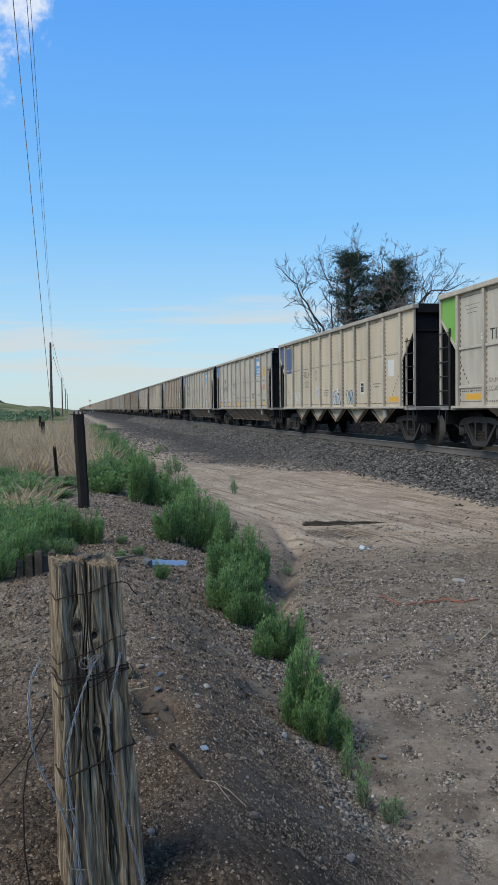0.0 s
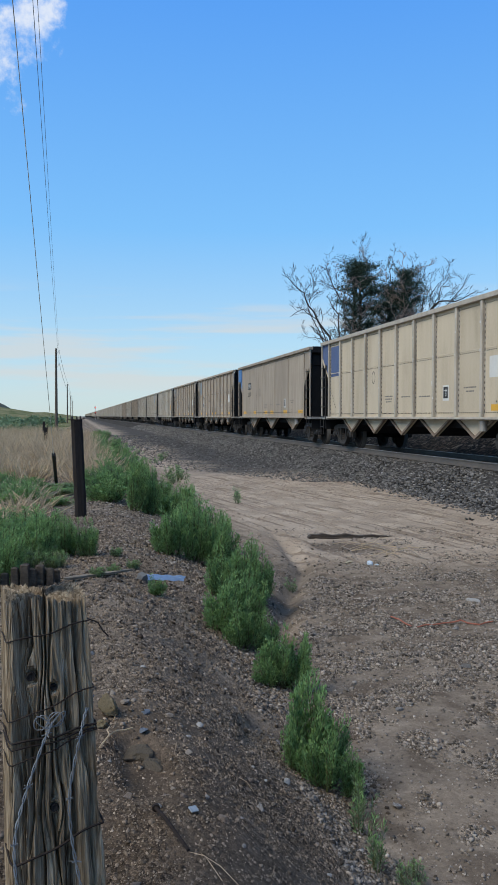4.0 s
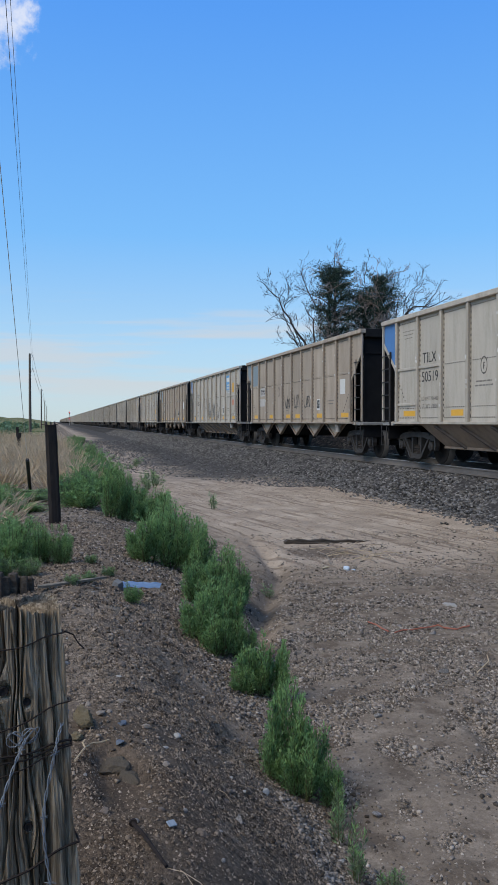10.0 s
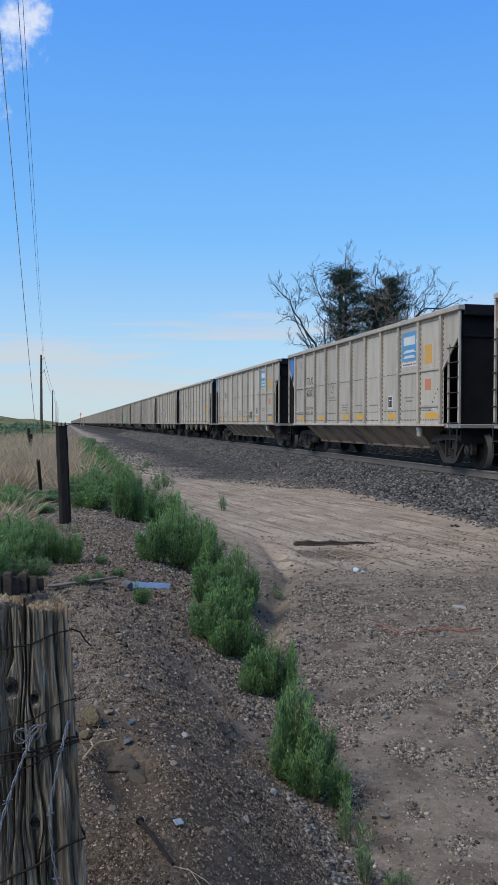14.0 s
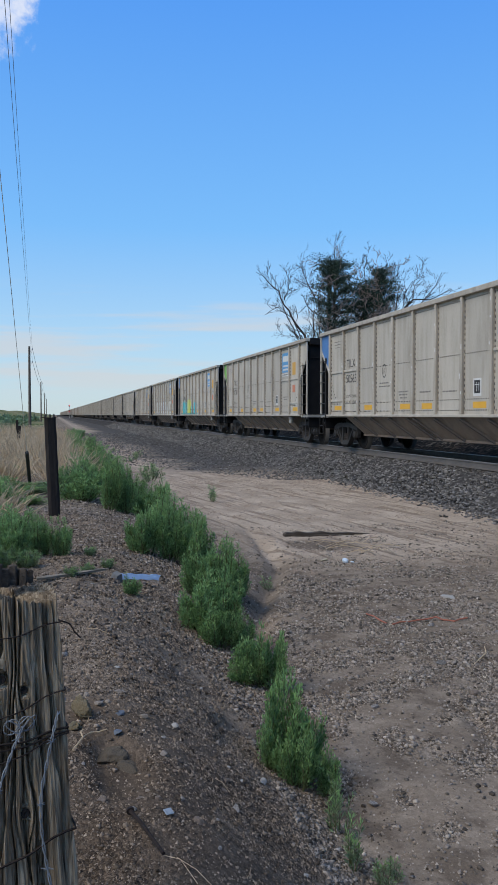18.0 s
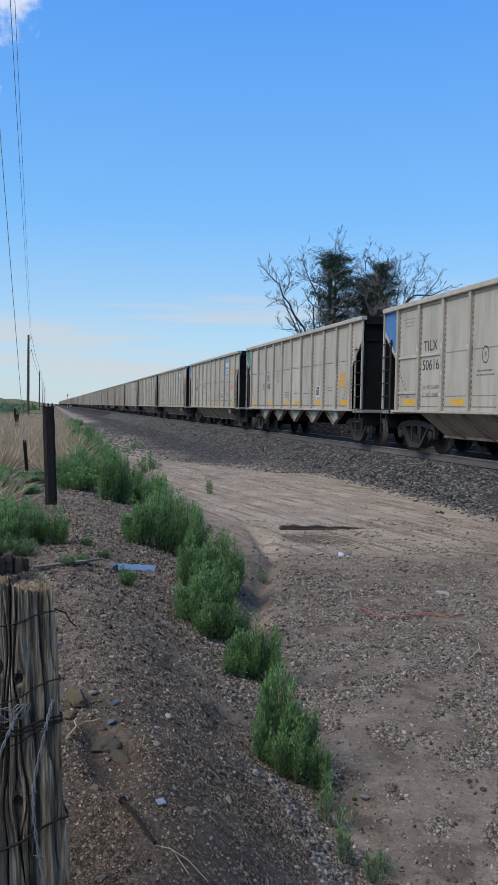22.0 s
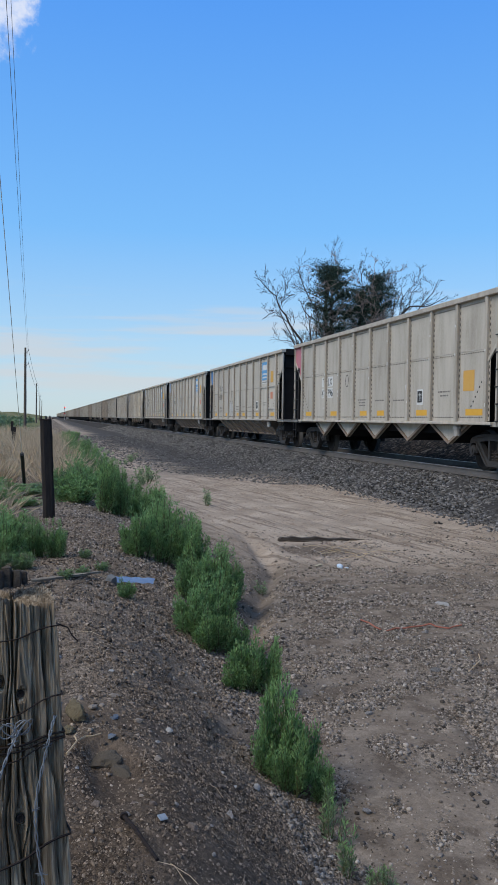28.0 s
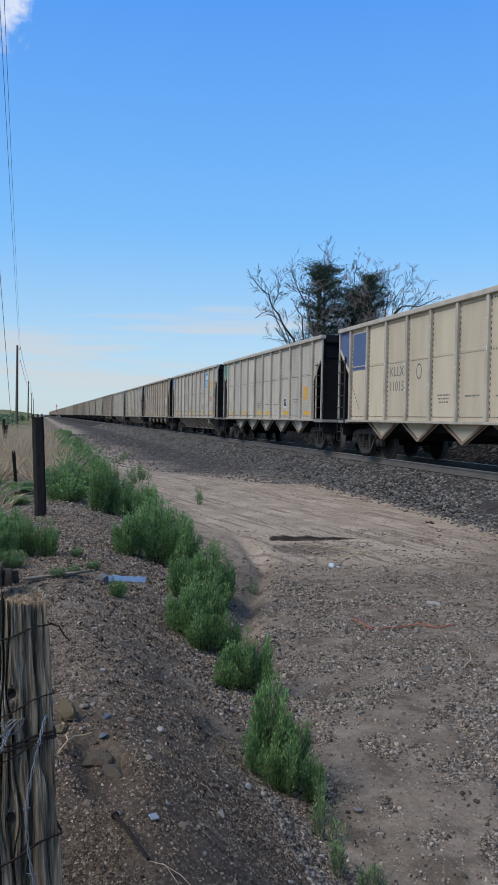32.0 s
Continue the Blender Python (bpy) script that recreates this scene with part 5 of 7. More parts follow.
        lettering(mark, 0.34, WHITE, car, bay(2), 2.55, x=SIDE - 0.0165), lettering(digits, 0.34, INK, car, bay(2), 2.12)
    elif style.endswith("split") and mark:
        r, d = RIBS[2], 0.34
        if style.startswith("white"):
            for z in (2.16, 1.80):
                patch("white_patch", car, r + 0.10, r + 0.46, z, z + 0.32, WHITE, "white painted patch")
                patch("white_patch", car, r - 0.10, r - 0.62, z, z + 0.32, WHITE, "white painted patch")
        lettering("T", d, INK, car, r + 0.24, 2.20, x=SIDE - 0.0165), lettering("LX", d, INK, car, r - 0.36, 2.20, x=SIDE - 0.0165)
        if digits:
            lettering(digits[:2], d, INK, car, r + 0.28, 1.84, x=SIDE - 0.0165), lettering(digits[2:], d, INK, car, r - 0.38, 1.84, x=SIDE - 0.0165)
    # spray paint
    if n == 0:
        scribble(car, bay(4), bay(4) - 0.5, 1.35, 1.9, WHITE, 1, 4), scribble(car, bay(2) + 0.5, bay(2) - 0.4, 1.3, 1.75, WHITE, 2, 5)
        for k, s in ((6, 3), (7, 4)):
            scribble(car, bay(k) + 0.45, bay(k) - 0.45, 1.15, 1.75, WHITE, s, 2, 0.07, "white looping graffiti"), scribble(car, bay(k) + 0.4, bay(k) - 0.4, 1.12, 1.6, SIGN_BLUE, s + 8, 2, 0.04, "faint blue graffiti")
    if n == 1:
        scribble(car, bay(2) + 0.55, bay(2) - 0.55, 1.38, 1.72, WHITE, 5, 6)
    if n == 6:
        scribble(car, bay(5) + 0.25, bay(5) - 0.35, 1.3, 1.65, FADED, 6, 3, 0.025), scribble(car, bay(6) + 0.4, bay(6) - 0.4, 1.3, 1.68, FADED, 7, 4, 0.025)
    if n == 7:
        scribble(car, bay(8) + 0.4, bay(8) - 0.5, 1.55, 2.0, FADED, 8, 5), scribble(car, bay(5) + 0.4, bay(5) - 0.5, 1.3, 1.8, FADED, 9, 4)
    if n == 8:
        scribble(car, bay(2) + 0.5, bay(2) - 0.5, 1.45, 2.0, WHITE, 10, 6), scribble(car, bay(3) + 0.3, bay(3) - 0.6, 1.55, 1.85, WHITE, 11, 6)
    if n == 11:
        for k, s in ((5, 20), (6, 21), (7, 22)):
            scribble(car, bay(k) + 0.4, bay(k) - 0.3, 1.55, 2.1, INK, s, 2, 0.04)
    if n == 12:
        scribble(car, bay(5) + 0.55, bay(7) - 0.3, 1.15, 2.15, INK, 23, 9, 0.05, "large black spray-painted outline letters")
    if n == 13:
        scribble(car, bay(7) + 0.25, bay(7) - 0.35, 1.4, 2.2, INK, 24, 4, 0.05)
    if n == 14:
        scribble(car, bay(8) + 0.5, bay(8) - 0.5, 1.2, 1.75, WHITE, 25, 5, 0.05)
    if n == 16:
        scribble(car, bay(7) + 0.3, bay(7) - 0.2, 1.2, 1.7, INK, 26, 3)
    if n == 21:
        for k, (a, b, h) in enumerate(((0.9, -0.9, 0.95), (-2.3, -2.9, 0.6), (-3.5, -4.6, 0.9))):
            block_spray(car, bay(2) + a, bay(2) + b, 1.10, 1.20 + h, CYAN, 30 + k, "turquoise spray-painted lettering")
        block_spray(car, bay(2) - 1.0, bay(2) - 2.5, 1.14, 2.2, LIME, 35, "yellow-green spray-painted lettering")
        block_spray(car, bay(1) + 0.3, bay(6), 1.09, 1.2, CYAN, 37, "turquoise spray-painted lettering")
    if n == 22:
        for i, c in enumerate("DFGLEAD"):
            y = bay(3) + 0.05 - BAY * i
            lettering(c, 1.45, FADED, car, y, 1.10, "graffiti", 0.10, SIDE - 0.0165)
            lettering(c, 1.40, WHITE, car, y, 1.12, "graffiti", 0.06, SIDE - 0.0190, "tall white block graffiti letter")
    if n == 29:
        for k in range(5):
            scribble(car, bay(3 + k) + 0.6, bay(3 + k) - 0.55, 1.15, 2.1, MAGENTA, 40 + k, 4, 0.17, "large crimson spray-painted lettering")
    if n in (31, 32, 33):
        k = 4 if n < 33 else 6
        scribble(car, bay(k) + 0.35, bay(k) - 0.4, 1.2, 1.95 if n != 32 else 1.6, WHITE, 50 + n, 7, 0.022)


def make_train():
    made, train = {}, {}
    for n, row in CARS.items():
        key = row[:2]
        if key not in made:
            made[key] = build_car(row[0], PAINTS[row[1]], WORDS[key])
            train[n] = made[key]
        else:
            train[n] = copy_thing(made[key], pose(TRACK_X, 0, RAIL_Z))
    for n, row in CARS.items():
        decorate(train[n], n, *row)
    far = {}
    rng = random.Random(2)
    for n in range(41, 88):
        tone = rng.choice(("alu", "alu", "tan", "beige"))
        if tone not in far:
            far[tone] = far_car(PAINTS[tone], "far-off ribbed coal hopper car in the train")
            train[n] = far[tone]
        else:
            train[n] = copy_thing(far[tone], pose(TRACK_X, 0, RAIL_Z))
    return train


TRAIN = make_train()


def motions():
    """The train rolls towards the camera's end of the track at a steady pace, and its wheels turn."""
    for n, car in TRAIN.items():
        at = START + PITCH * n - HALF
        walk(car, [(t, pose(TRACK_X, at - SPEED * t, RAIL_Z)) for t in (0.0, 4.0, 8.0, 12.0, 16.0, 20.0, 24.0, 28.0, 32.0)])
    lead = {}
    for car in TRAIN.values():
        for truck in car.children:
            for ob in truck.children:
                if not ob.name.startswith("wheelset"):
                    continue
                side = round(ob.location.y, 2)
                if side not in lead:
                    turn = SPEED / 0.457 / FPS
                    walk(ob, [(k / FPS, Matrix.Translation((0, side, 0.457)) @ Matrix.Rotation(turn * k, 4, "X")) for k in range(961)])
                    lead[side] = ob.animation_data
                else:
                    ob.rotation_mode = "QUATERNION"
                    ob.animation_data_create()
                    ob.animation_data.action = lead[side].action
                    ob.animation_data.action_slot = lead[side].action_slot


# ---- plants ----
LEAF = surface("weed_leaf", [(0.088, 0.163, 0.062), (0.163, 0.276, 0.105), (0.262, 0.391, 0.166)], 0.6, 0, 3, 20, 0, vary="island", spread=0.35, through_light=0.3, spec=0.25)
LEAF_GREY = surface("grey_green_leaf", [(0.098, 0.152, 0.079), (0.177, 0.248, 0.133), (0.262, 0.337, 0.193)], 0.7, 0, 3, 20, 0, vary="island", spread=0.35, through_light=0.25, spec=0.2)
LEAF_TIP = surface("young_leaf", [(0.128, 0.235, 0.081), (0.214, 0.353, 0.131), (0.305, 0.460, 0.203)], 0.6, 0, 3, 20, 0, vary="island", spread=0.25, through_light=0.35, spec=0.25)
STEM = surface("weed_stem", [(0.06, 0.075, 0.03), (0.11, 0.115, 0.05)], 0.8, 0, 6, 30, 0.1)
STRAW = surface("dry_grass", [(0.36, 0.265, 0.165), (0.55, 0.42, 0.275), (0.70, 0.57, 0.405)], 0.8, 0, 0.5, 20, 0, vary="island", spread=0.3, through_light=0.25, spec=0.15)
BARK = surface("grey_bark", [(0.03, 0.025, 0.022), (0.065, 0.054, 0.047), (0.11, 0.094, 0.083)], 0.9, 0, 5, 40, 0.4, stretch=(3, 3, 0.5))
NEEDLE = surface("juniper_green", [(0.022, 0.037, 0.031), (0.048, 0.071, 0.055), (0.088, 0.119, 0.088)], 0.8, 0, 1.5, 12, 0, vary="island", spread=0.5, through_light=0.15, spec=0.1)
RUSSET = surface("dead_needles", [(0.132, 0.102, 0.089), (0.246, 0.194, 0.168), (0.360, 0.294, 0.258)], 0.9, 0, 1.5, 12, 0, vary="island", spread=0.4, spec=0.1)


def leaf_quads(centres, ways, lengths, widths, rng):
    """Pointed leaves: a kite of four corners from each centre along its way, folded a little."""
    n = len(centres)
    side = np.cross(ways, rng.normal(0, 1, (n, 3)))
    side /= np.maximum(np.linalg.norm(side, axis=1, keepdims=True), 1e-6)
    up = np.cross(side, ways)
    l, w = lengths[:, None], widths[:, None]
    v = np.stack([centres, centres + ways * l * 0.45 + side * w + up * w * 0.3, centres + ways * l, centres + ways * l * 0.45 - side * w + up * w * 0.3], 1)
    return v.reshape(-1, 3), np.arange(n * 4).reshape(-1, 4)


def bush_meshes(seed, leaf, plumes=7, stems=6, per=130, length=0.05, width=0.0095, tuft=1.0, spread=0.5):
    """Stem and leaf meshes of a bushy weed one metre tall and wide: upright plumes of uneven height with tapering, spiky tips."""
    rng = np.random.RandomState(seed)
    st = Mesh()
    cs, ws, young = [], [], []
    for q in range(plumes):
        turn, far = 6.283 * (q + rng.uniform(-0.3, 0.3)) / plumes * 1.618, spread * 0.74 * math.sqrt((q + 0.3) / plumes)
        mid = np.array([math.cos(turn) * far, math.sin(turn) * far])
        tall = rng.uniform(0.62, 1.0) * (1.0 - 0.35 * (far / spread) ** 2)
        for k in range(stems):
            a, out = rng.uniform(0, 6.283), 0.2 * spread * math.sqrt(rng.uniform(0, 1)) * (1.35 if k else 0.1)
            h = tall * (1.0 if k == 0 else rng.uniform(0.45, 0.9))
            tip = np.array([mid[0] + math.cos(a) * out, mid[1] + math.sin(a) * out, h])
            foot = np.array([mid[0] * 0.45, mid[1] * 0.45, -0.04])
            bend = rng.normal(0, 0.03, 3)
            path = [foot + (tip - foot) * np.array([u ** 0.7, u ** 0.7, u]) + bend * math.sin(u * 3.1) for u in np.linspace(0, 1, 6)]
            st.tube(path, [0.011, 0.010, 0.008, 0.007, 0.005, 0.003], 4)
            for j in range(per):
                t = rng.uniform(0.04, 1.0) ** 0.75
                i = min(int(t * 5), 4)
                p = path[i] + (path[i + 1] - path[i]) * (t * 5 - i)
                d = path[i + 1] - path[i]
                d = d / np.linalg.norm(d)
                r = rng.normal(0, 1, 3)
                r -= d * (r @ d)
                r /= np.linalg.norm(r)
                twig = rng.uniform(0, 0.13) * tuft * (1.12 - t) ** 0.6
                cs.append(p + r * twig + d * twig * 0.7)
                w = r * rng.uniform(0.35, 0.9) + d * rng.uniform(0.5, 1.2)
                ws.append(w / np.linalg.norm(w))
                young.append(t > 0.84)
    n, young = len(cs), np.array(young)
    v, f = leaf_quads(np.array(cs), np.array(ws), length * rng.uniform(0.6, 1.25, n), width * rng.uniform(0.7, 1.3, n), rng)
    old, new_v = v.reshape(-1, 4, 3)[~young].reshape(-1, 3), v.reshape(-1, 4, 3)[young].reshape(-1, 3)
    return (st.data("stems", STEM), soup("leaves", old, np.arange(len(old)).reshape(-1, 4), leaf),
            soup("young_leaves", new_v, np.arange(len(new_v)).reshape(-1, 4), LEAF_TIP))


# small weeds show larger leaves for their size than tall ones
SMALL = [bush_meshes(1, LEAF, 5, 6, 88, 0.072, 0.0125), bush_meshes(2, LEAF, 6, 5, 92, 0.066, 0.012)]
BUSHES = [bush_meshes(3, LEAF), bush_meshes(4, LEAF, 9, 6, 120), bush_meshes(5, LEAF, 6, 7, 125), bush_meshes(9, LEAF_GREY, 8, 5, 120, 0.05, 0.009, 1.1)]
SPARSE = bush_meshes(6, LEAF_GREY, 4, 2, 34, 0.15, 0.014, 0.6)
COARSE = [bush_meshes(7, LEAF, 7, 4, 44, 0.10, 0.02), bush_meshes(8, LEAF_GREY, 8, 4, 40, 0.10, 0.02)]


def bush(x, y, h, w, pick, rng, group, label, name="weed_bush", sink=0.0):
    z = float(ground_z(x, y)) - sink
    ob = thing(name, pose(x, y, z, rng.uniform(-6, 6), rng.uniform(-6, 6), rng.uniform(0, 360)), label, "bush", group)
    k = w / 1.0
    for part_name, me in zip(("stalk", "foliage", "shoot_tip"), pick):
        o = part(part_name, me, None, ob, "", False, "stuff")
        o.scale = (k, k, h)
    return ob


def make_bushes():
    rng = random.Random(17)
    row = "green weeds along the foot of the bank"
    near = [(1.01, 3.58, 0.40, 0.24, 0), (1.11, 3.50, 0.35, 0.22, 1), (1.04, 3.40, 0.26, 0.22, 1), (1.18, 3.38, 0.19, 0.15, 0), (0.94, 3.50, 0.22, 0.15, 1),
            (1.20, 4.84, 0.37, 0.27, 1), (1.30, 4.78, 0.32, 0.22, 0), (1.08, 4.76, 0.18, 0.18, 1),
            (0.98, 5.62, 0.38, 0.36, 3), (1.18, 5.68, 0.46, 0.38, 4), (1.08, 5.48, 0.32, 0.34, 2), (1.30, 5.58, 0.27, 0.22, 2),
            (1.36, 6.95, 0.48, 0.42, 4), (1.54, 7.15, 0.44, 0.36, 2), (1.20, 6.85, 0.40, 0.34, 3), (1.66, 7.3, 0.28, 0.22, 2),
            (0.86, 8.05, 0.46, 0.42, 3), (1.10, 8.1, 0.56, 0.48, 4), (1.34, 8.0, 0.52, 0.40, 2), (1.45, 8.7, 0.48, 0.42, 3), (1.20, 9.0, 0.60, 0.5, 2),
            (1.62, 9.6, 0.40, 0.40, 4), (1.50, 11.3, 0.46, 0.50, 2), (1.62, 13.5, 0.52, 0.6, 3), (1.35, 12.9, 0.42, 0.5, 2),
            (0.80, 12.5, 0.74, 0.46, 4), (1.04, 12.6, 0.66, 0.44, 2), (1.15, 14.2, 0.66, 0.5, 3), (0.22, 14.0, 0.56, 0.42, 5)]
    for x, y, h, w, k in near:
        bush(x, y, h * 1.28, w * 1.12, (SMALL + BUSHES)[k], rng, row, "leafy green weed with spiky tips at the bank's foot")
    # the row goes on into the distance
    for i in range(46):
        y = 14 + 62 * (i / 46) ** 1.5 + rng.uniform(-0.6, 0.6)
        x = 0.75 + rng.uniform(-0.6, 0.5) + 0.014 * y
        bush(x, y, rng.uniform(0.42, 0.72), rng.uniform(0.55, 0.9), (BUSHES + COARSE)[rng.randrange(6)] if y < 19 else COARSE[rng.randrange(2)], rng, row,
             "leafy green weed in the row beside the road")
    field = "green weeds in the field behind the fence"
    spots = [(0.06, 7.25, 0.40, 0.28, 0), (-0.12, 7.35, 0.42, 0.32, 2), (-0.36, 7.1, 0.50, 0.42, 1), (-0.55, 7.2, 0.46, 0.40, 0), (-0.62, 6.6, 0.42, 0.45, 2), (-0.70, 5.75, 0.42, 0.42, 0), (-0.58, 6.15, 0.50, 0.42, 1), (-0.92, 6.1, 0.52, 0.5, 2), (-0.95, 5.5, 0.44, 0.45, 3), (-0.85, 6.9, 0.55, 0.5, 1), (-1.15, 6.6, 0.5, 0.5, 0), (-0.20, 6.66, 0.17, 0.28, 3), (-0.40, 6.6, 0.24, 0.3, 3), (-0.75, 7.6, 0.6, 0.7, 2), (-0.45, 8.3, 0.5, 0.7, 1),
             (-1.0, 8.4, 0.55, 0.8, 0), (-0.75, 9.4, 0.45, 0.8, 3), (0.15, 15.6, 0.5, 0.55, 3)]
    for x, y, h, w, k in spots:
        bush(x, y, h, w, BUSHES[k], rng, field, "bushy green weed behind the fence line")
    for i in range(40):
        y = rng.uniform(9.5, 17)
        x = -0.35 - (y - 5) * 0.28 * rng.uniform(0, 1)
        if abs(x + 0.0276 * y) < 0.5:
            continue
        bush(x, y, rng.uniform(0.3, 0.55), rng.uniform(0.5, 0.9), BUSHES[3] if rng.random() < 0.7 else BUSHES[1], rng, field, "low grey-green weed behind the fence line")
    for i in range(95):
        y = rng.uniform(12.5, 21)
        x = -0.15 - (y - 3) * 0.3 * rng.uniform(0, 1)
        close = abs(x + 0.0276 * y) < 0.35
        if rng.random() < 0.2 * (y - 12) / 9:
            continue
        bush(x, y, rng.uniform(0.08, 0.16) if close else rng.uniform(0.22, 0.42), rng.uniform(0.5, 0.85), COARSE[1] if rng.random() < 0.75 else COARSE[0], rng, field, "low grey-green weed in front of the dry grass")
    bush(3.0, 15.58, 0.36, 0.42, SPARSE, rng, "", "sparse grey-green plant standing alone in the road", "road_plant")
    for x, y, h, w in ((1.15, 3.22, 0.20, 0.16), (1.10, 3.03, 0.21, 0.16), (1.06, 2.78, 0.20, 0.18), (1.14, 2.66, 0.13, 0.14), (1.20, 2.72, 0.10, 0.12)):
        bush(x, y, h, w, SPARSE, rng, "", "sparse leafy plant at the bank's foot", "road_plant")
    for x, y, h, w in ((2.47, 21.2, 0.45, 0.6), (2.3, 20.6, 0.3, 0.5), (2.7, 21.9, 0.34, 0.6), (3.3, 33, 0.3, 0.8), (1.9, 11.0, 0.4, 0.25)):
        bush(x, y, h, w, SPARSE, rng, "", "sparse dark weed at the edge of the road", "road_plant")
    bush(2.1, 8.05, 0.14, 0.25, SPARSE, rng, "", "tiny plant beside the washed-out channel", "road_plant")
    bush(0.53, 5.87, 0.17, 0.17, SMALL[1], rng, "", "small grey-green tuft beside the blue plastic", "weed_tuft")
    for x, y in ((0.24, 6.2), (0.3, 7.2), (0.11, 5.98), (0.42, 6.75)):
        bush(x, y, 0.10, 0.16, BUSHES[3], rng, "", "small grey-green tuft on the gravel bank", "weed_tuft")
    for x, y in ((2.6, 24.5), (2.95, 25.6), (2.6, 29.5), (3.0, 31), (2.6, 38), (2.45, 22.5)):
        bush(x, y, 0.24, 0.45, SPARSE, rng, "", "low grey-green weed beside the road", "weed_tuft")


make_bushes()


def make_grass():
    """Dry grass in the field: arching blades in clumps, many with a feathery head."""
    rng = np.random.RandomState(23)
    clumps = 1250
    cy = 18.5 + 58 * rng.uniform(0, 1, clumps) ** 1.3
    cx = 0.55 - rng.uniform(0, 1, clumps) ** 0.85 * (1.2 + cy * 0.34)
    near = 34
    cx = np.concatenate([cx, rng.uniform(-1.3, -0.1, near)])
    cy = np.concatenate([cy, rng.uniform(11.2, 14.5, near)])
    keep = ~((cy < 20) & (np.abs(cx + 0.0276 * cy) < 0.4))
    cx, cy = cx[keep], cy[keep]
    n, k = 84, len(cx)
    a = rng.uniform(0, 6.283, (k, n))
    r = rng.uniform(0, 0.5, (k, n)) * (0.7 + cy[:, None] * 0.02)
    x, y = cx[:, None] + np.cos(a) * r, cy[:, None] + np.sin(a) * r
    tall = np.where(cy < 15, 0.42, 0.78 + 0.30 * np.sin(cx * 1.7 + cy * 0.6))
    h = rng.uniform(0.3, 0.85, (k, n)) * rng.uniform(0.75, 1.15, (k, 1)) * tall[:, None]
    lean = rng.normal(0, 0.19, (k, n, 2)) + np.stack([np.cos(a), np.sin(a)], -1) * 0.06
    w = 0.0014 + 0.00010 * np.broadcast_to(cy[:, None], x.shape)
    z = ground_z(x, y)
    s = rng.uniform(0, 6.283, x.shape)
    p0 = np.stack([x - np.cos(s) * w, y - np.sin(s) * w, z - 0.02], -1)
    p1 = np.stack([x + np.cos(s) * w, y + np.sin(s) * w, z - 0.02], -1)
    p2 = np.stack([x + lean[..., 0] * 0.62 + np.cos(s) * w, y + lean[..., 1] * 0.62 + np.sin(s) * w, z + h * 0.67], -1)
    p3 = np.stack([x + lean[..., 0], y + lean[..., 1], z + h], -1)
    v = np.stack([p0, p1, p2, p3], 2).reshape(-1, 3)
    # feathery heads near the tips
    tips = p3[:, :24].reshape(-1, 3)
    tips = np.repeat(tips, 3, axis=0) + rng.normal(0, 0.035, (len(tips) * 3, 3)) * (1 + np.repeat(np.repeat(cy, 24), 3) * 0.02)[:, None]
    ways = rng.normal(0, 1, tips.shape) + np.array([0, 0, 0.8])
    ways /= np.linalg.norm(ways, axis=1, keepdims=True)
    far = np.repeat(np.repeat(cy, 24), 3)
    hv, hf = leaf_quads(tips, ways, 0.04 + 0.0012 * far, 0.002 + 0.00012 * far, rng)
    v = np.concatenate([v, hv])
    me = soup("dry_grass", v, np.arange(len(v)).reshape(-1, 4), STRAW)
    tagged(new("dry_grass", me), "tall dry straw-coloured grass in the field", "grass", "", "stuff")


make_grass()


def make_far_scrub():
    """Dark green scrub across the field, as many ragged leaf clumps."""
    rng = np.random.RandomState(31)
    k = 420
    y = 85 + 170 * rng.uniform(0, 1, k) ** 1.3
    x = -4 - rng.uniform(0, 1, k) * y * 0.45
    size = rng.uniform(0.5, 1.2, k) * (0.6 + y / 260)
    n = 90
    u = rng.normal(0, 1, (k, n, 3))
    u /= np.linalg.norm(u, axis=2, keepdims=True)
    u *= rng.uniform(0.4, 1, (k, n, 1))
    c = np.stack([x, y, ground_z(x, y)], -1)[:, None] + u * size[:, None, None] * np.array([1.2, 1.2, 0.62]) + np.array([0, 0, 0.5]) * size[:, None, None]
    c = c.reshape(-1, 3)
    ways = rng.normal(0, 1, c.shape)
    ways /= np.linalg.norm(ways, axis=1, keepdims=True)
    big = np.repeat(size, n)
    v, f = leaf_quads(c, ways, 0.45 * big * rng.uniform(0.6, 1.2, len(c)), 0.16 * big, rng)
    me = soup("far_scrub", v, f, LEAF_GREY)
    tagged(new("far_scrub", me), "dark green scrub across the far field", "shrubs", "", "stuff")


make_far_scrub()


# ---- trees beyond the track ----
VIEW_R = Vector((math.cos(radians(13.53)), -math.sin(radians(13.53)), 0))
VIEW_F = Vector((math.sin(radians(13.53)), math.cos(radians(13.53)), 0))
GROVE = VIEW_F * 56 + VIEW_R * 5.75


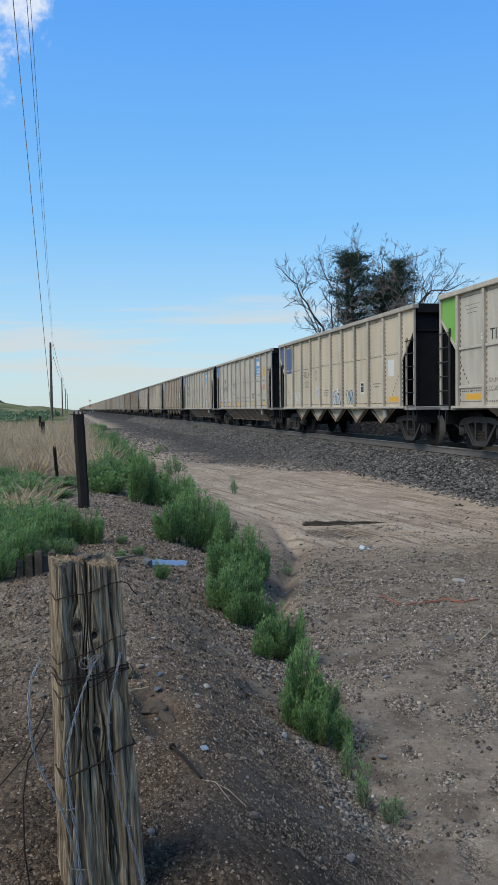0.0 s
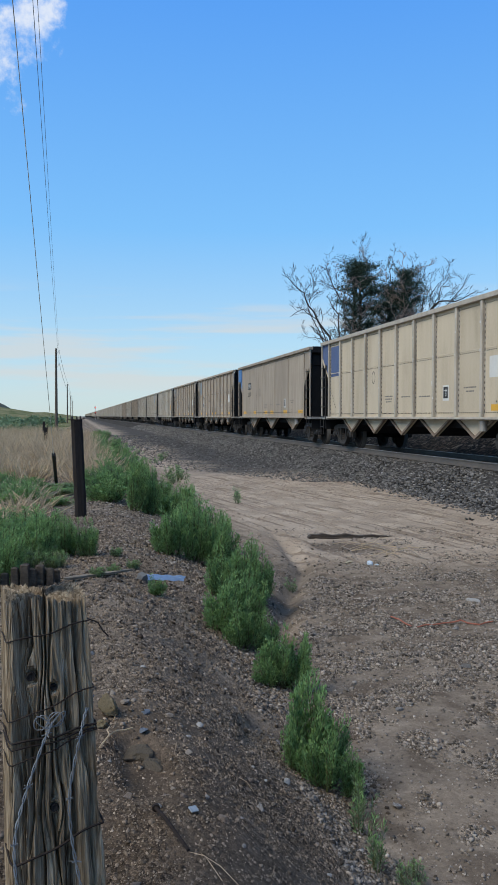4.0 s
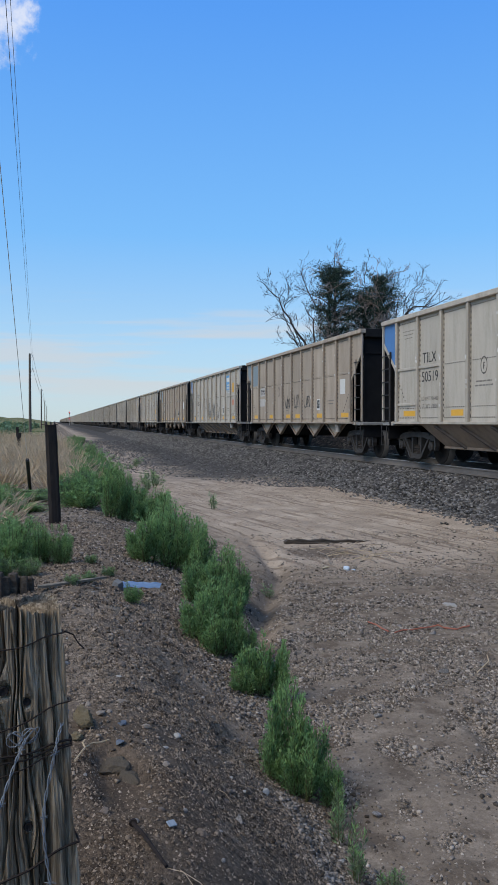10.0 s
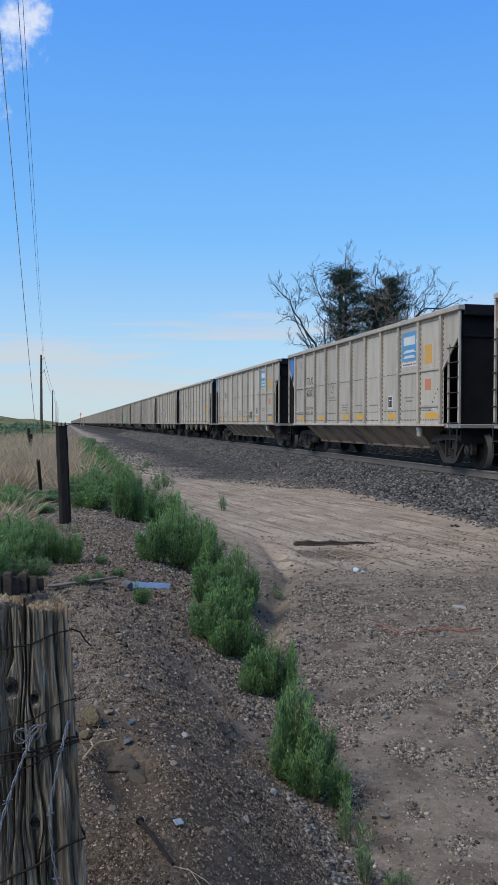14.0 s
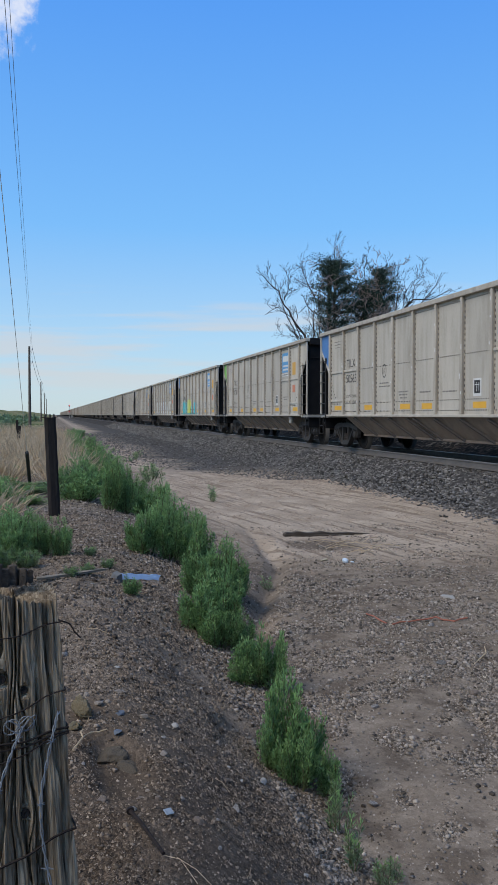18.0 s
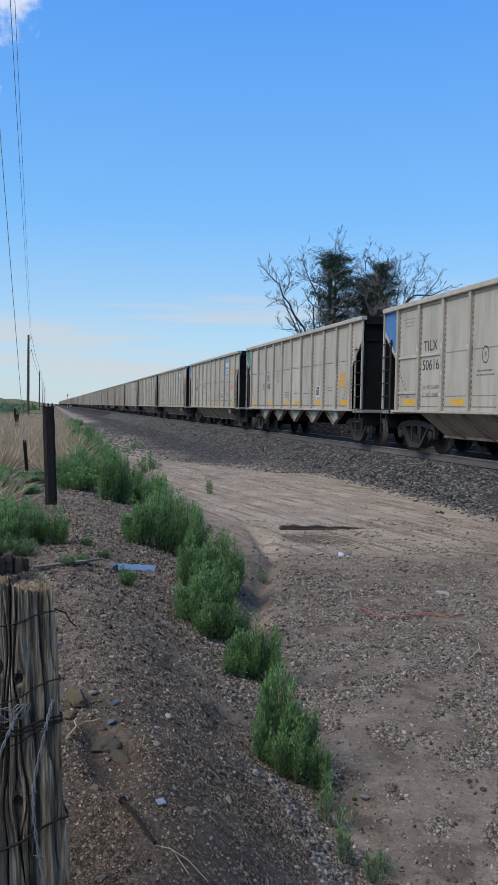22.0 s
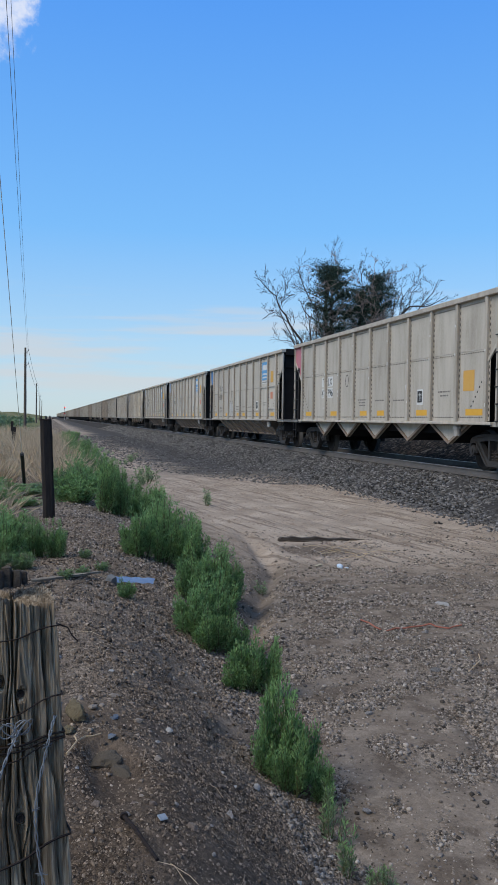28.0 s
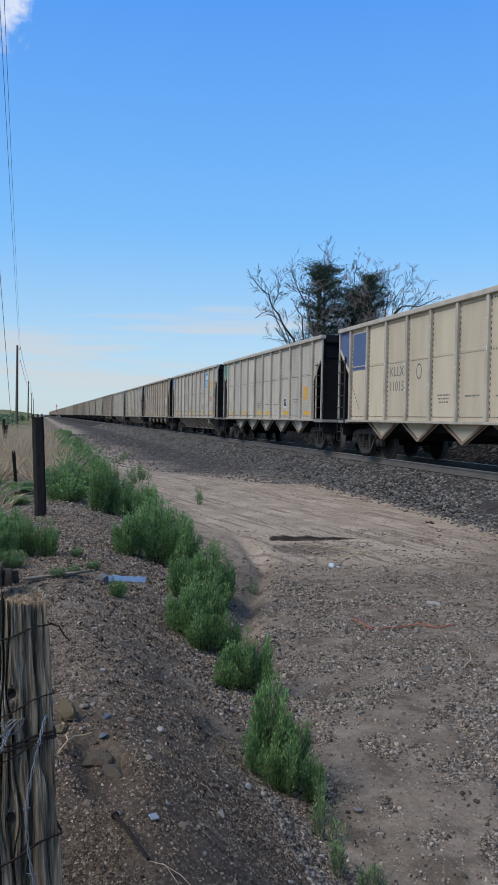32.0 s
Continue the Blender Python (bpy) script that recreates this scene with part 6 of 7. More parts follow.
def bough(m, pts, r0, r1, depth, rng, twig=0.0075, lift=0.25):
    """A limb along pts that throws off thinner and thinner branches."""
    fine = []
    for a, b in zip(pts, pts[1:]):
        gap = (b - a).length
        k = max(2, int(gap / 0.45))
        fine += [a.lerp(b, i / k) + Vector((rng.gauss(0, 1), rng.gauss(0, 1), rng.gauss(0, 1))) * 0.045 * min(1, gap) for i in range(k)]
    fine.append(pts[-1])
    n = len(fine) - 1
    radii = [max(twig * 0.8, r0 + (r1 - r0) * i / n) for i in range(n + 1)]
    m.tube(fine, radii, 6 if depth > 2 else 4 if depth > 0 else 3)
    if depth == 0:
        return
    whole = sum((b - a).length for a, b in zip(fine, fine[1:]))
    for k in range(int(whole * (2.6, 2.4, 1.25)[depth - 1]) + 2):
        u = rng.uniform(0.22, 1.0)
        i = min(n - 1, int(u * n))
        p = fine[i].lerp(fine[i + 1], u * n - i)
        d = (fine[i + 1] - fine[i]).normalized()
        side = d.cross(Vector((rng.gauss(0, 1), rng.gauss(0, 1), rng.gauss(0, 1)))).normalized()
        nd = (d + side * rng.uniform(0.55, 1.15) + Vector((0, 0, lift))).normalized()
        length = (0.36, 0.75, 1.35)[depth - 1] * rng.uniform(0.55, 1.25) * (1.15 - 0.5 * u)
        bend = (nd + Vector((rng.gauss(0, 0.28), rng.gauss(0, 0.28), rng.gauss(0.12, 0.25)))).normalized()
        r = max(twig, radii[i] * 0.42)
        bough(m, [p, p + nd * length * 0.5, p + (nd + bend) * length * 0.5], r, twig, depth - 1, rng, twig, lift)


def dead_tree(at, trunk, limbs, seed, label, girth=0.2, depth=3, behind=0.0):
    """A bare tree. Each limb: where it leaves the trunk and its bends, as steps sideways and up."""
    rng = random.Random(seed)
    base = GROVE + VIEW_R * at + VIEW_F * behind
    ground = float(ground_z(base.x, base.y)) - 0.1
    ob = thing("dead_tree", pose(base.x, base.y, ground), label, "tree", "trees beyond the track")
    tr = Mesh().tube([(0, 0, -0.2), (0.05, 0, trunk * 0.5), (0, 0, trunk)], [girth * 1.3, girth, girth * 0.75], 10)
    part("trunk", tr, BARK, ob)
    for side, up, bends, r in limbs:
        lm = Mesh()
        p = Vector((0, 0, min(up, trunk) - 0.3 - ground))
        pts = [p, VIEW_R * side + Vector((0, 0, up - ground))]
        for ds, dz in bends:
            pts.append(pts[-1] + VIEW_R * ds + VIEW_F * rng.uniform(-0.5, 0.5) * abs(ds) + Vector((0, 0, dz)))
        bough(lm, pts, r * 0.8, 0.014, depth, rng)
        part("limb", lm, BARK, ob, "bare grey limb with fine twigs")
    return ob


def evergreen(at, depth, low, high, width, lumps, seed, dead, label):
    """A ragged juniper: drooping sprays of needles in uneven clumps, with dead twigs through them."""
    rng = np.random.RandomState(seed)
    r2 = random.Random(seed)
    base = GROVE + VIEW_R * at + VIEW_F * depth
    ground = float(ground_z(base.x, base.y)) - 0.1
    ob = thing("evergreen_tree", pose(base.x, base.y, ground), label, "tree", "trees beyond the track")
    top = high - ground
    tr = Mesh().tube([(0, 0, -0.2), (0.1, 0, top * 0.4), (0, 0.1, top * 0.75), (0.05, 0.1, top)], [0.24, 0.16, 0.08, 0.02], 8)
    part("trunk", tr, BARK, ob)
    centres, tall = [], high - low
    for i in range(lumps):
        u = rng.uniform(0, 1) ** 0.85
        a = rng.uniform(0, 6.28)
        prof = (0.72 + 0.28 * math.sin(min(1, u * 1.9) * 1.57)) * math.sqrt(max(0.05, 1 - max(0, u - 0.4) ** 2 / 0.38))
        reach = width * prof * rng.uniform(0.15, 1.0) ** 0.6 * (0.82 + 0.22 * math.sin(a * 3 + u * 9))
        centres.append(Vector((math.cos(a) * reach, math.sin(a) * reach, low - ground + tall * u)))
    for i in range(0, lumps, 4):
        br = Mesh()
        c = centres[i]
        root = Vector((0, 0, c.z - 0.25 - 0.35 * math.hypot(c.x, c.y)))
        br.tube([root, root.lerp(c, 0.55) + Vector((0, 0, 0.08)), c], [0.05, 0.032, 0.012], 4)
        part("branch", br, BARK, ob)
    lots, ways = [], []
    for c in centres:
        k = rng.randint(90, 200)
        out = np.array([c.x, c.y, 0.0]) / max(0.2, math.hypot(c.x, c.y))
        along = (out + np.array([0, 0, rng.uniform(0.05, 0.9)])) * rng.uniform(0.25, 0.5)
        spray = rng.normal(0, 1, (k, 3)) * np.array([0.15, 0.15, 0.09]) * rng.uniform(0.6, 1.3) + rng.normal(0, 1, (k, 1)) * along
        lots.append(np.array(tuple(c)) + spray)
        ways.append(rng.normal(0, 0.7, (k, 3)) + out * 0.8 + np.array([0, 0, 0.35]))
    lot, way = np.concatenate(lots), np.concatenate(ways)
    way /= np.linalg.norm(way, axis=1, keepdims=True)
    v, f = leaf_quads(lot, way, rng.uniform(0.06, 0.17, len(lot)), rng.uniform(0.016, 0.036, len(lot)), rng)
    part("crown", soup("crown", v, f, NEEDLE), None, ob, "dark green needle foliage", False, "stuff")
    for k in range(dead):
        tw = Mesh()
        c = min((centres[r2.randrange(len(centres))] for _ in range(2)), key=lambda q: q.z)
        p = Vector((c.x * 1.0, c.y * 1.0, c.z)) - VIEW_F * r2.uniform(0.0, 0.7)
        q = p + Vector((r2.gauss(0, 0.45), r2.gauss(0, 0.45), r2.gauss(0.25, 0.5)))
        bough(tw, [p, q, q + (q - p) * 0.7], 0.02, 0.009, 2, r2, 0.009, 0.05)
        part("dead_branch", tw, RUSSET, ob, "grey-brown dead twigs", False)
    return ob


def make_trees():
    evergreen(0.05, 0.6, 6.3, 12.2, 1.68, 170, 5, 60, "dark juniper with dead brown twigs through its crown")
    evergreen(2.1, 1.4, 6.2, 10.7, 1.2, 88, 6, 14, "dark green juniper beyond the train")
    evergreen(3.0, 0.2, 6.3, 11.7, 1.42, 108, 9, 60, "dark juniper with many dead brown twigs")
    dead_tree(-1.75, 5.3, [(-0.3, 7.1, [(-1.45, 2.1), (-0.35, 0.9), (-1.5, 1.3)], 0.13), (-1.1, 8.3, [(-1.1, 0.7), (-0.8, -0.6)], 0.075), (0.3, 7.2, [(-0.1, 1.5), (-0.7, 1.3)], 0.10),
                           (-1.8, 9.2, [(0.3, 1.0), (0.1, 0.9)], 0.06), (0.7, 7.0, [(0.1, 1.4), (-0.2, 1.3)], 0.08), (-0.5, 7.0, [(-0.8, 0.1), (-0.6, 0.0)], 0.06)], 12, "bare dead tree with spreading grey limbs")
    dead_tree(-0.3, 10.2, [(0.25, 11.2, [(0.0, 1.0), (0.12, 1.0)], 0.075), (0.4, 11.8, [(0.4, 0.5), (0.3, 0.6)], 0.04), (-0.9, 9.6, [(-0.6, 1.4), (-0.5, 1.2)], 0.085), (-0.8, 10.4, [(-0.9, 0.3), (-0.7, 0.5)], 0.05)], 14, "bare dead tree standing among junipers", 0.13, behind=1.2)
    dead_tree(2.2, 9.8, [(0.0, 10.9, [(0.0, 0.9), (0.1, 0.9)], 0.06), (1.2, 10.0, [(0.15, 1.1), (0.2, 1.1)], 0.085), (1.4, 10.3, [(0.5, 0.7), (0.5, 0.6)], 0.055), (1.5, 9.5, [(0.8, 0.3), (0.5, 0.9)], 0.06)], 15, "bare dead tree standing among junipers", 0.13, behind=1.2)
    dead_tree(4.2, 7.4, [(0.25, 8.7, [(0.75, 0.8), (1.25, 0.0), (1.2, 0.6)], 0.12), (0.9, 9.5, [(0.4, 1.0), (0.6, 0.9)], 0.06), (-0.1, 8.6, [(0.2, 1.3), (0.2, 1.0)], 0.08), (2.0, 9.6, [(0.7, 0.9), (0.4, 0.9)], 0.055), (0.5, 9.0, [(0.1, 1.0), (0.4, 0.7)], 0.05)], 18, "bare dead tree with limbs reaching to one side")


make_trees()


# ---- fence, poles and wires ----
OLD_WOOD = surface("weathered_post_wood", [(0.040, 0.028, 0.017), (0.270, 0.204, 0.138), (0.60, 0.49, 0.355)], 0.95, 0, 15, 44, 0.6, stretch=(7, 7, 0.3), spec=0.03, contrast=0.34)
DARK_WOOD = surface("dark_creosote_wood", [(0.018, 0.015, 0.014), (0.05, 0.042, 0.038)], 0.95, 0, 9, 60, 0.6, stretch=(4, 4, 0.3), spec=0.1)
POLE_WOOD = surface("pole_wood", [(0.085, 0.065, 0.05), (0.15, 0.12, 0.095)], 0.9, 0, 5, 40, 0.3, stretch=(4, 4, 0.2))
WIRE = surface("galvanised_wire", [(0.19, 0.20, 0.21), (0.33, 0.34, 0.35)], 0.5, 0.3, 30, 80, 0)
RUST_WIRE = surface("rusty_wire", [(0.02, 0.015, 0.013), (0.05, 0.035, 0.028)], 0.8, 0.3, 30, 80, 0)
CABLE = surface("black_cable", [(0.012, 0.012, 0.014), (0.022, 0.022, 0.025)], 0.6, 0, 10, 40, 0)
CONDUCTOR = surface("grey_conductor", [(0.20, 0.21, 0.23), (0.28, 0.29, 0.31)], 0.6, 0.2, 10, 40, 0)


def old_post():
    """The split, weathered fence post, with deep cracks along its grain."""
    rng = random.Random(3)
    ob = thing("fence_post", pose(-0.053, 1.77, 0.40, 0, -2.0, 11), "weathered grey split wooden fence post with wire wraps", "fence post")
    m = Mesh()
    n, levels, top = 320, 150, 0.922
    cracks = [(rng.uniform(0, 6.283), rng.uniform(0.004, 0.024), rng.uniform(0.012, 0.036), rng.uniform(-0.15, 0.9), rng.uniform(0.15, 0.75), rng.uniform(-0.3, 0.3)) for k in range(74)]
    cracks += [(rng.uniform(0, 6.283), rng.uniform(0.010, 0.026), rng.uniform(0.026, 0.05), rng.uniform(-0.2, 0.6), rng.uniform(0.3, 0.9), rng.uniform(-0.25, 0.25)) for k in range(26)]
    knots = ((4.22, 0.834, 0.010, 0.020), (4.75, 0.803, 0.008, 0.012), (4.64, 0.53, 0.009, 0.014))
    aa, tt = np.meshgrid(np.arange(n) * 6.283 / n, np.linspace(0, 1, levels))
    sq = 0.83 / np.maximum(np.maximum(np.abs(np.cos(aa)), np.abs(np.sin(aa))), 0.72)
    rr = (0.121 - 0.027 * tt) * sq + 0.003 * np.sin(5 * aa + 3 * tt)
    # the grain runs round the knots
    round_hull = rr.copy()
    flow = aa.copy()
    for ka, kt, wide, depth in knots:
        off = aa - ka
        flow -= 0.11 * np.tanh(off / 0.07) * np.exp(-(off / 0.32) ** 2 - ((tt - kt) / 0.055) ** 2)
    for waves, high, sway in ((23, 0.0014, 2.0), (37, 0.0014, 3.0), (61, 0.0012, 4.0), (88, 0.0009, 5.0)):
        rr += high * np.sin(waves * flow + sway * np.sin((5 + waves * 0.05) * tt + waves) + 0.6 * np.sin(17 * tt + waves))
    for ca, depth, wide, z0, ln, slant in cracks:
        d = (flow - ca - slant * (tt - z0) - 0.05 * np.sin(11 * tt + 40 * ca) - 0.02 * np.sin(29 * tt + 9 * ca) + 3.1416) % 6.283 - 3.1416
        rr -= depth * np.exp(-(d / wide) ** 2) * np.clip(np.minimum((tt - z0 + 0.05) * 9, (z0 + ln - tt) * 9), 0, 1)
    for ka, kt, wide, depth in knots:
        far = np.hypot((aa - ka) * 0.098, (tt - kt) * top * 0.8) / wide
        rr = np.where(far < 1.5, round_hull - 0.002, rr) - depth * np.clip(1.5 - far, 0, 1) ** 0.5 * (far < 1.5)
    zz = tt * top
    zz[-1] += 0.010 * np.sin(3 * aa[-1] + 1) + 0.006 * np.sin(37 * aa[-1]) * np.sin(11 * aa[-1]) + np.array([rng.uniform(-0.003, 0.003) for i in range(n)])
    m.v = [tuple(q) for q in np.stack([rr * np.cos(aa), rr * np.sin(aa), zz], -1).reshape(-1, 3).tolist()]
    for j in range(levels - 1):
        for i in range(n):
            k = (i + 1) % n
            m.f.append((j * n + i, j * n + k, (j + 1) * n + k, (j + 1) * n + i))
    # splintered end grain
    c0 = len(m.v)
    for q in (0.72, 0.38):
        for i in range(n):
            x, y, z = m.v[(levels - 1) * n + i]
            m.v.append((x * q, y * q, top + rng.uniform(-0.02, 0.006)))
    m.v.append((0, 0, top - 0.01))
    for i in range(n):
        k = (i + 1) % n
        m.f.append(((levels - 1) * n + i, (levels - 1) * n + k, c0 + k, c0 + i))
        m.f.append((c0 + i, c0 + k, c0 + n + k, c0 + n + i))
        m.f.append((c0 + n + i, c0 + n + k, c0 + 2 * n))
    part("post", m, OLD_WOOD, ob)
    for ka, kt, wide, depth in knots:
        r = (0.121 - 0.027 * kt) * 0.83 / max(abs(math.cos(ka)), abs(math.sin(ka)), 0.72) - 0.004
        part("knot", Mesh().lathe([(0.001, 0.003), (wide * 0.55, 0.001), (wide * 0.85, 0.0), (wide * 1.05, 0.006)], "y", 11, (r * math.cos(ka), r * math.sin(ka), kt * top)), DARK_WOOD, ob, "dark knot in the wood")

    def wrap(z0, tilt, r, mat, name="wire_wrap"):
        pts = []
        for i in range(41):
            a = 6.283 * i / 40
            sq = 1 / max(abs(math.cos(a)), abs(math.sin(a)), 0.72) * 0.83
            rad = (0.121 - 0.027 * z0 / 0.922) * sq + 0.004
            pts.append((rad * math.cos(a), rad * math.sin(a), z0 + tilt * math.cos(a + 0.4) + 0.004 * math.sin(5 * a)))
        part(name, Mesh().tube(pts, r, 5), mat, ob, "rusty wire wrapped round the post")
    for z0, tilt, r in ((0.852, 0.018, 0.0016), (0.640, 0.010, 0.0024), (0.628, 0.014, 0.002), (0.605, 0.035, 0.0015), (0.695, 0.035, 0.0016), (0.40, 0.040, 0.0026)):
        wrap(z0, tilt, r, RUST_WIRE)
    part("wire_end", Mesh().tube([(0.08, -0.04, 0.868), (0.105, -0.055, 0.858), (0.112, -0.065, 0.842), (0.124, -0.065, 0.828)], 0.0016, 5), RUST_WIRE, ob)

    def barbed(pts, name="barbed_wire"):
        """Two strands twisted together, with short barbs."""
        p = [Vector(q) for q in pts]
        fine = []
        for i in range(len(p) - 1):
            for k in range(14):
                fine.append(p[i].lerp(p[i + 1], k / 14))
        sm = [sum((fine[min(max(i + o, 0), len(fine) - 1)] for o in range(-6, 7)), Vector()) / 13 for i in range(len(fine))]
        m2 = Mesh()
        for s in (0, 3.1416):
            m2.tube([q + Vector((math.cos(i * 0.75 + s), 0.6 * math.sin(i * 0.75 + s), 0)) * 0.0024 for i, q in enumerate(sm)], 0.0016, 5)
        for i in range(9, len(sm), 17):
            for s in (0, 1.8):
                d = Vector((math.cos(i + s), math.sin(i * 1.3 + s) * 0.6, 0.5 * math.sin(i * 2.1 + s))) * 0.012
                m2.tube([sm[i] - d, sm[i] + d], [0.0011, 0.0008], 4)
        part(name, m2, WIRE, ob, "twisted galvanised barbed wire")
    f = -0.105
    barbed([(-0.002, f + 0.01, 0.68), (-0.027, f, 0.64), (-0.067, f, 0.54), (-0.097, f - 0.02, 0.46), (-0.094, f - 0.03, 0.36), (-0.082, f - 0.04, 0.24), (-0.077, f - 0.04, 0.10)])
    barbed([(0.090, f + 0.05, 0.705), (0.066, f + 0.02, 0.685), (0.046, f, 0.63), (0.018, f, 0.52), (0.023, f, 0.41), (0.040, f - 0.01, 0.30), (0.063, f - 0.02, 0.18), (0.088, f - 0.03, 0.06)])
    barbed([(-0.127, f + 0.06, 0.70), (-0.172, f + 0.03, 0.64), (-0.177, f, 0.52), (-0.162, f, 0.44), (-0.122, f - 0.01, 0.35), (-0.092, f - 0.02, 0.25), (-0.082, f - 0.03, 0.08)])
    coil = Mesh()
    for k in range(5):
        coil.tube([(0.002 + 0.016 * math.cos(i * 0.6 + k) + 0.01 * k * math.cos(k), f + 0.015 - 0.002 * k, 0.677 + 0.015 * math.sin(i * 0.6 + k * 2)) for i in range(12)], 0.0013, 4)
    part("wire_knot", coil, WIRE, ob, "tangled knot of galvanised wire")
    part("loose_wire", Mesh().tube([(-0.12, -0.02, 0.50), (-0.18, -0.06, 0.44), (-0.20, -0.08, 0.36), (-0.205, -0.08, 0.22), (-0.195, -0.07, 0.1)], 0.0022, 5), RUST_WIRE, ob)
    part("loose_wire", Mesh().tube([(-0.12, -0.03, 0.56), (-0.19, -0.06, 0.45), (-0.26, -0.09, 0.40), (-0.34, -0.1, 0.42), (-0.42, -0.1, 0.36)], 0.0022, 5), RUST_WIRE, ob)


def dark_post():
    ob = thing("fence_post", pose(0.005, 11.05, 0.33, 0, -2.2, 8), "dark creosoted square fence post with bolts on top", "fence post")
    m = Mesh()
    rng = random.Random(9)
    for j in range(12):
        z = 1.33 * j / 11
        for i in range(12):
            a = 6.283 * i / 12
            r = 0.072 / max(abs(math.cos(a)), abs(math.sin(a)), 0.75) + rng.uniform(-0.004, 0.004)
            m.v.append((r * math.cos(a), r * math.sin(a), z))
    for j in range(11):
        for i in range(12):
            k = (i + 1) % 12
            m.f.append((j * 12 + i, j * 12 + k, (j + 1) * 12 + k, (j + 1) * 12 + i))
    m.f.append(tuple(range(132, 144)))
    part("post", m, DARK_WOOD, ob)
    for x in (-0.06, 0.0, 0.05):
        part("bolt", Mesh().lathe([(0.012, 1.31), (0.012, 1.37), (0.004, 1.375)], "z", 8, (x, -0.02, 0)), STEEL, ob)
    part("cap_wire", Mesh().tube([(-0.12, -0.03, 1.34), (0.0, -0.09, 1.325), (0.11, -0.02, 1.34)], 0.006, 5), RUST_WIRE, ob)
    for x, y, h in ((-2.6, 62, 1.3), (-1.6, 40, 1.15)):
        o = thing("fence_post", pose(x, y, float(ground_z(x, y)) - 0.05, 0, 1), "dark wooden fence post in dry grass", "fence post")
        part("post", Mesh().bevel_box(-0.09, 0.09, -0.09, 0.09, 0, h, 0.015), DARK_WOOD, o)


def utility_pole(x, y, h, label="slim wooden utility pole beside the track"):
    ob = thing("utility_pole", pose(x, y, float(ground_z(x, y)) - 0.2), label, "utility pole", "utility poles along the track")
    part("pole", Mesh().lathe([(0.17, 0), (0.155, h * 0.4), (0.13, h * 0.8), (0.11, h + 0.2)], "z", 14), POLE_WOOD, ob)
    for z in (h - 0.15, h - 1.65):
        br = Mesh().tube([(0.1, 0, z - 0.25), (0.34, 0, z)], 0.02, 6)
        br.lathe([(0.02, 0), (0.05, 0.02), (0.035, 0.06), (0.055, 0.09), (0.03, 0.14)], "z", 10, (0.34, 0, z))
        part("insulator", br, CONDUCTOR, ob)
    return ob


POLES = [(-0.75, -4.0, 11.0), (-2.67, 98.7, 9.6), (-2.9, 205.0, 9.6), (-3.2, 315.0, 9.6), (-3.4, 430.0, 9.6)]


def span(a, b, z_a, z_b, sag, r, mat, label):
    pts = []
    for i in range(41):
        t = i / 40
        pts.append((a[0] + 0.34 + (b[0] - a[0]) * t, a[1] + (b[1] - a[1]) * t, z_a + (z_b - z_a) * t - sag * 4 * t * (1 - t)))
    ob = new("overhead_wire", Mesh().tube(pts, r, 5).data("overhead_wire", mat))
    tagged(ob, label, "wire", "overhead wires")


def make_poles():
    for p in POLES:
        utility_pole(*p)
    for a, b in zip(POLES[:-1], POLES[1:]):
        for drop in (0.0, 1.5):
            span(a, b, a[2] - 0.2 - drop + float(ground_z(a[0], a[1])), b[2] - 0.2 - drop + float(ground_z(b[0], b[1])), 0.7, 0.006 if b[1] < 120 else 0.02, CONDUCTOR, "thin grey overhead wire between poles")
    guy = thing("guy_wire", pose(0, 0, 0), "bright steel guy wire with a black plastic guard near the ground", "guy wire")
    foot, top = Vector((-0.49, 17.75, 0.22)), Vector((-0.6, -3.9, 10.5))
    way = (top - foot).normalized()
    part("cable", Mesh().tube([foot, foot.lerp(top, 0.3), foot.lerp(top, 0.7), top], 0.0042, 6), SCUFF, guy)
    part("guard", Mesh().tube([foot, foot + way * 1.75], 0.036, 10), CABLE, guy, "black plastic guy guard")


old_post()
dark_post()
make_poles()


# ---- railway signal and the far distance ----
def make_signal():
    ob = thing("railway_signal", pose(7.4, 400, 0.0), "distant railway signal mast showing two red lights", "signal")
    part("mast", Mesh().lathe([(0.12, 0), (0.09, 6.4)], "z", 10), GRIP, ob)
    red = glow("red_signal_light", (1.0, 0.04, 0.05), 6.0)
    for z in (5.9, 3.3):
        head = part("signal_head", Mesh().bevel_box(-0.3, 0.3, -0.12, 0.12, z - 0.38, z + 0.38, 0.05), BLACK, ob)
        part("lamp", Mesh().lathe([(0.02, -0.22), (0.12, -0.2), (0.12, -0.12)], "y", 14, (0, 0, z)), red, head, "glowing red lamp")
    part("cabinet", Mesh().bevel_box(0.8, 1.9, -0.5, 0.5, 0, 1.4, 0.04), GRIP, ob)


MESA = surface("distant_mesa", [(0.10, 0.105, 0.085), (0.15, 0.15, 0.12)], 1.0, 0, 0.01, 0.1, 0, spec=0)


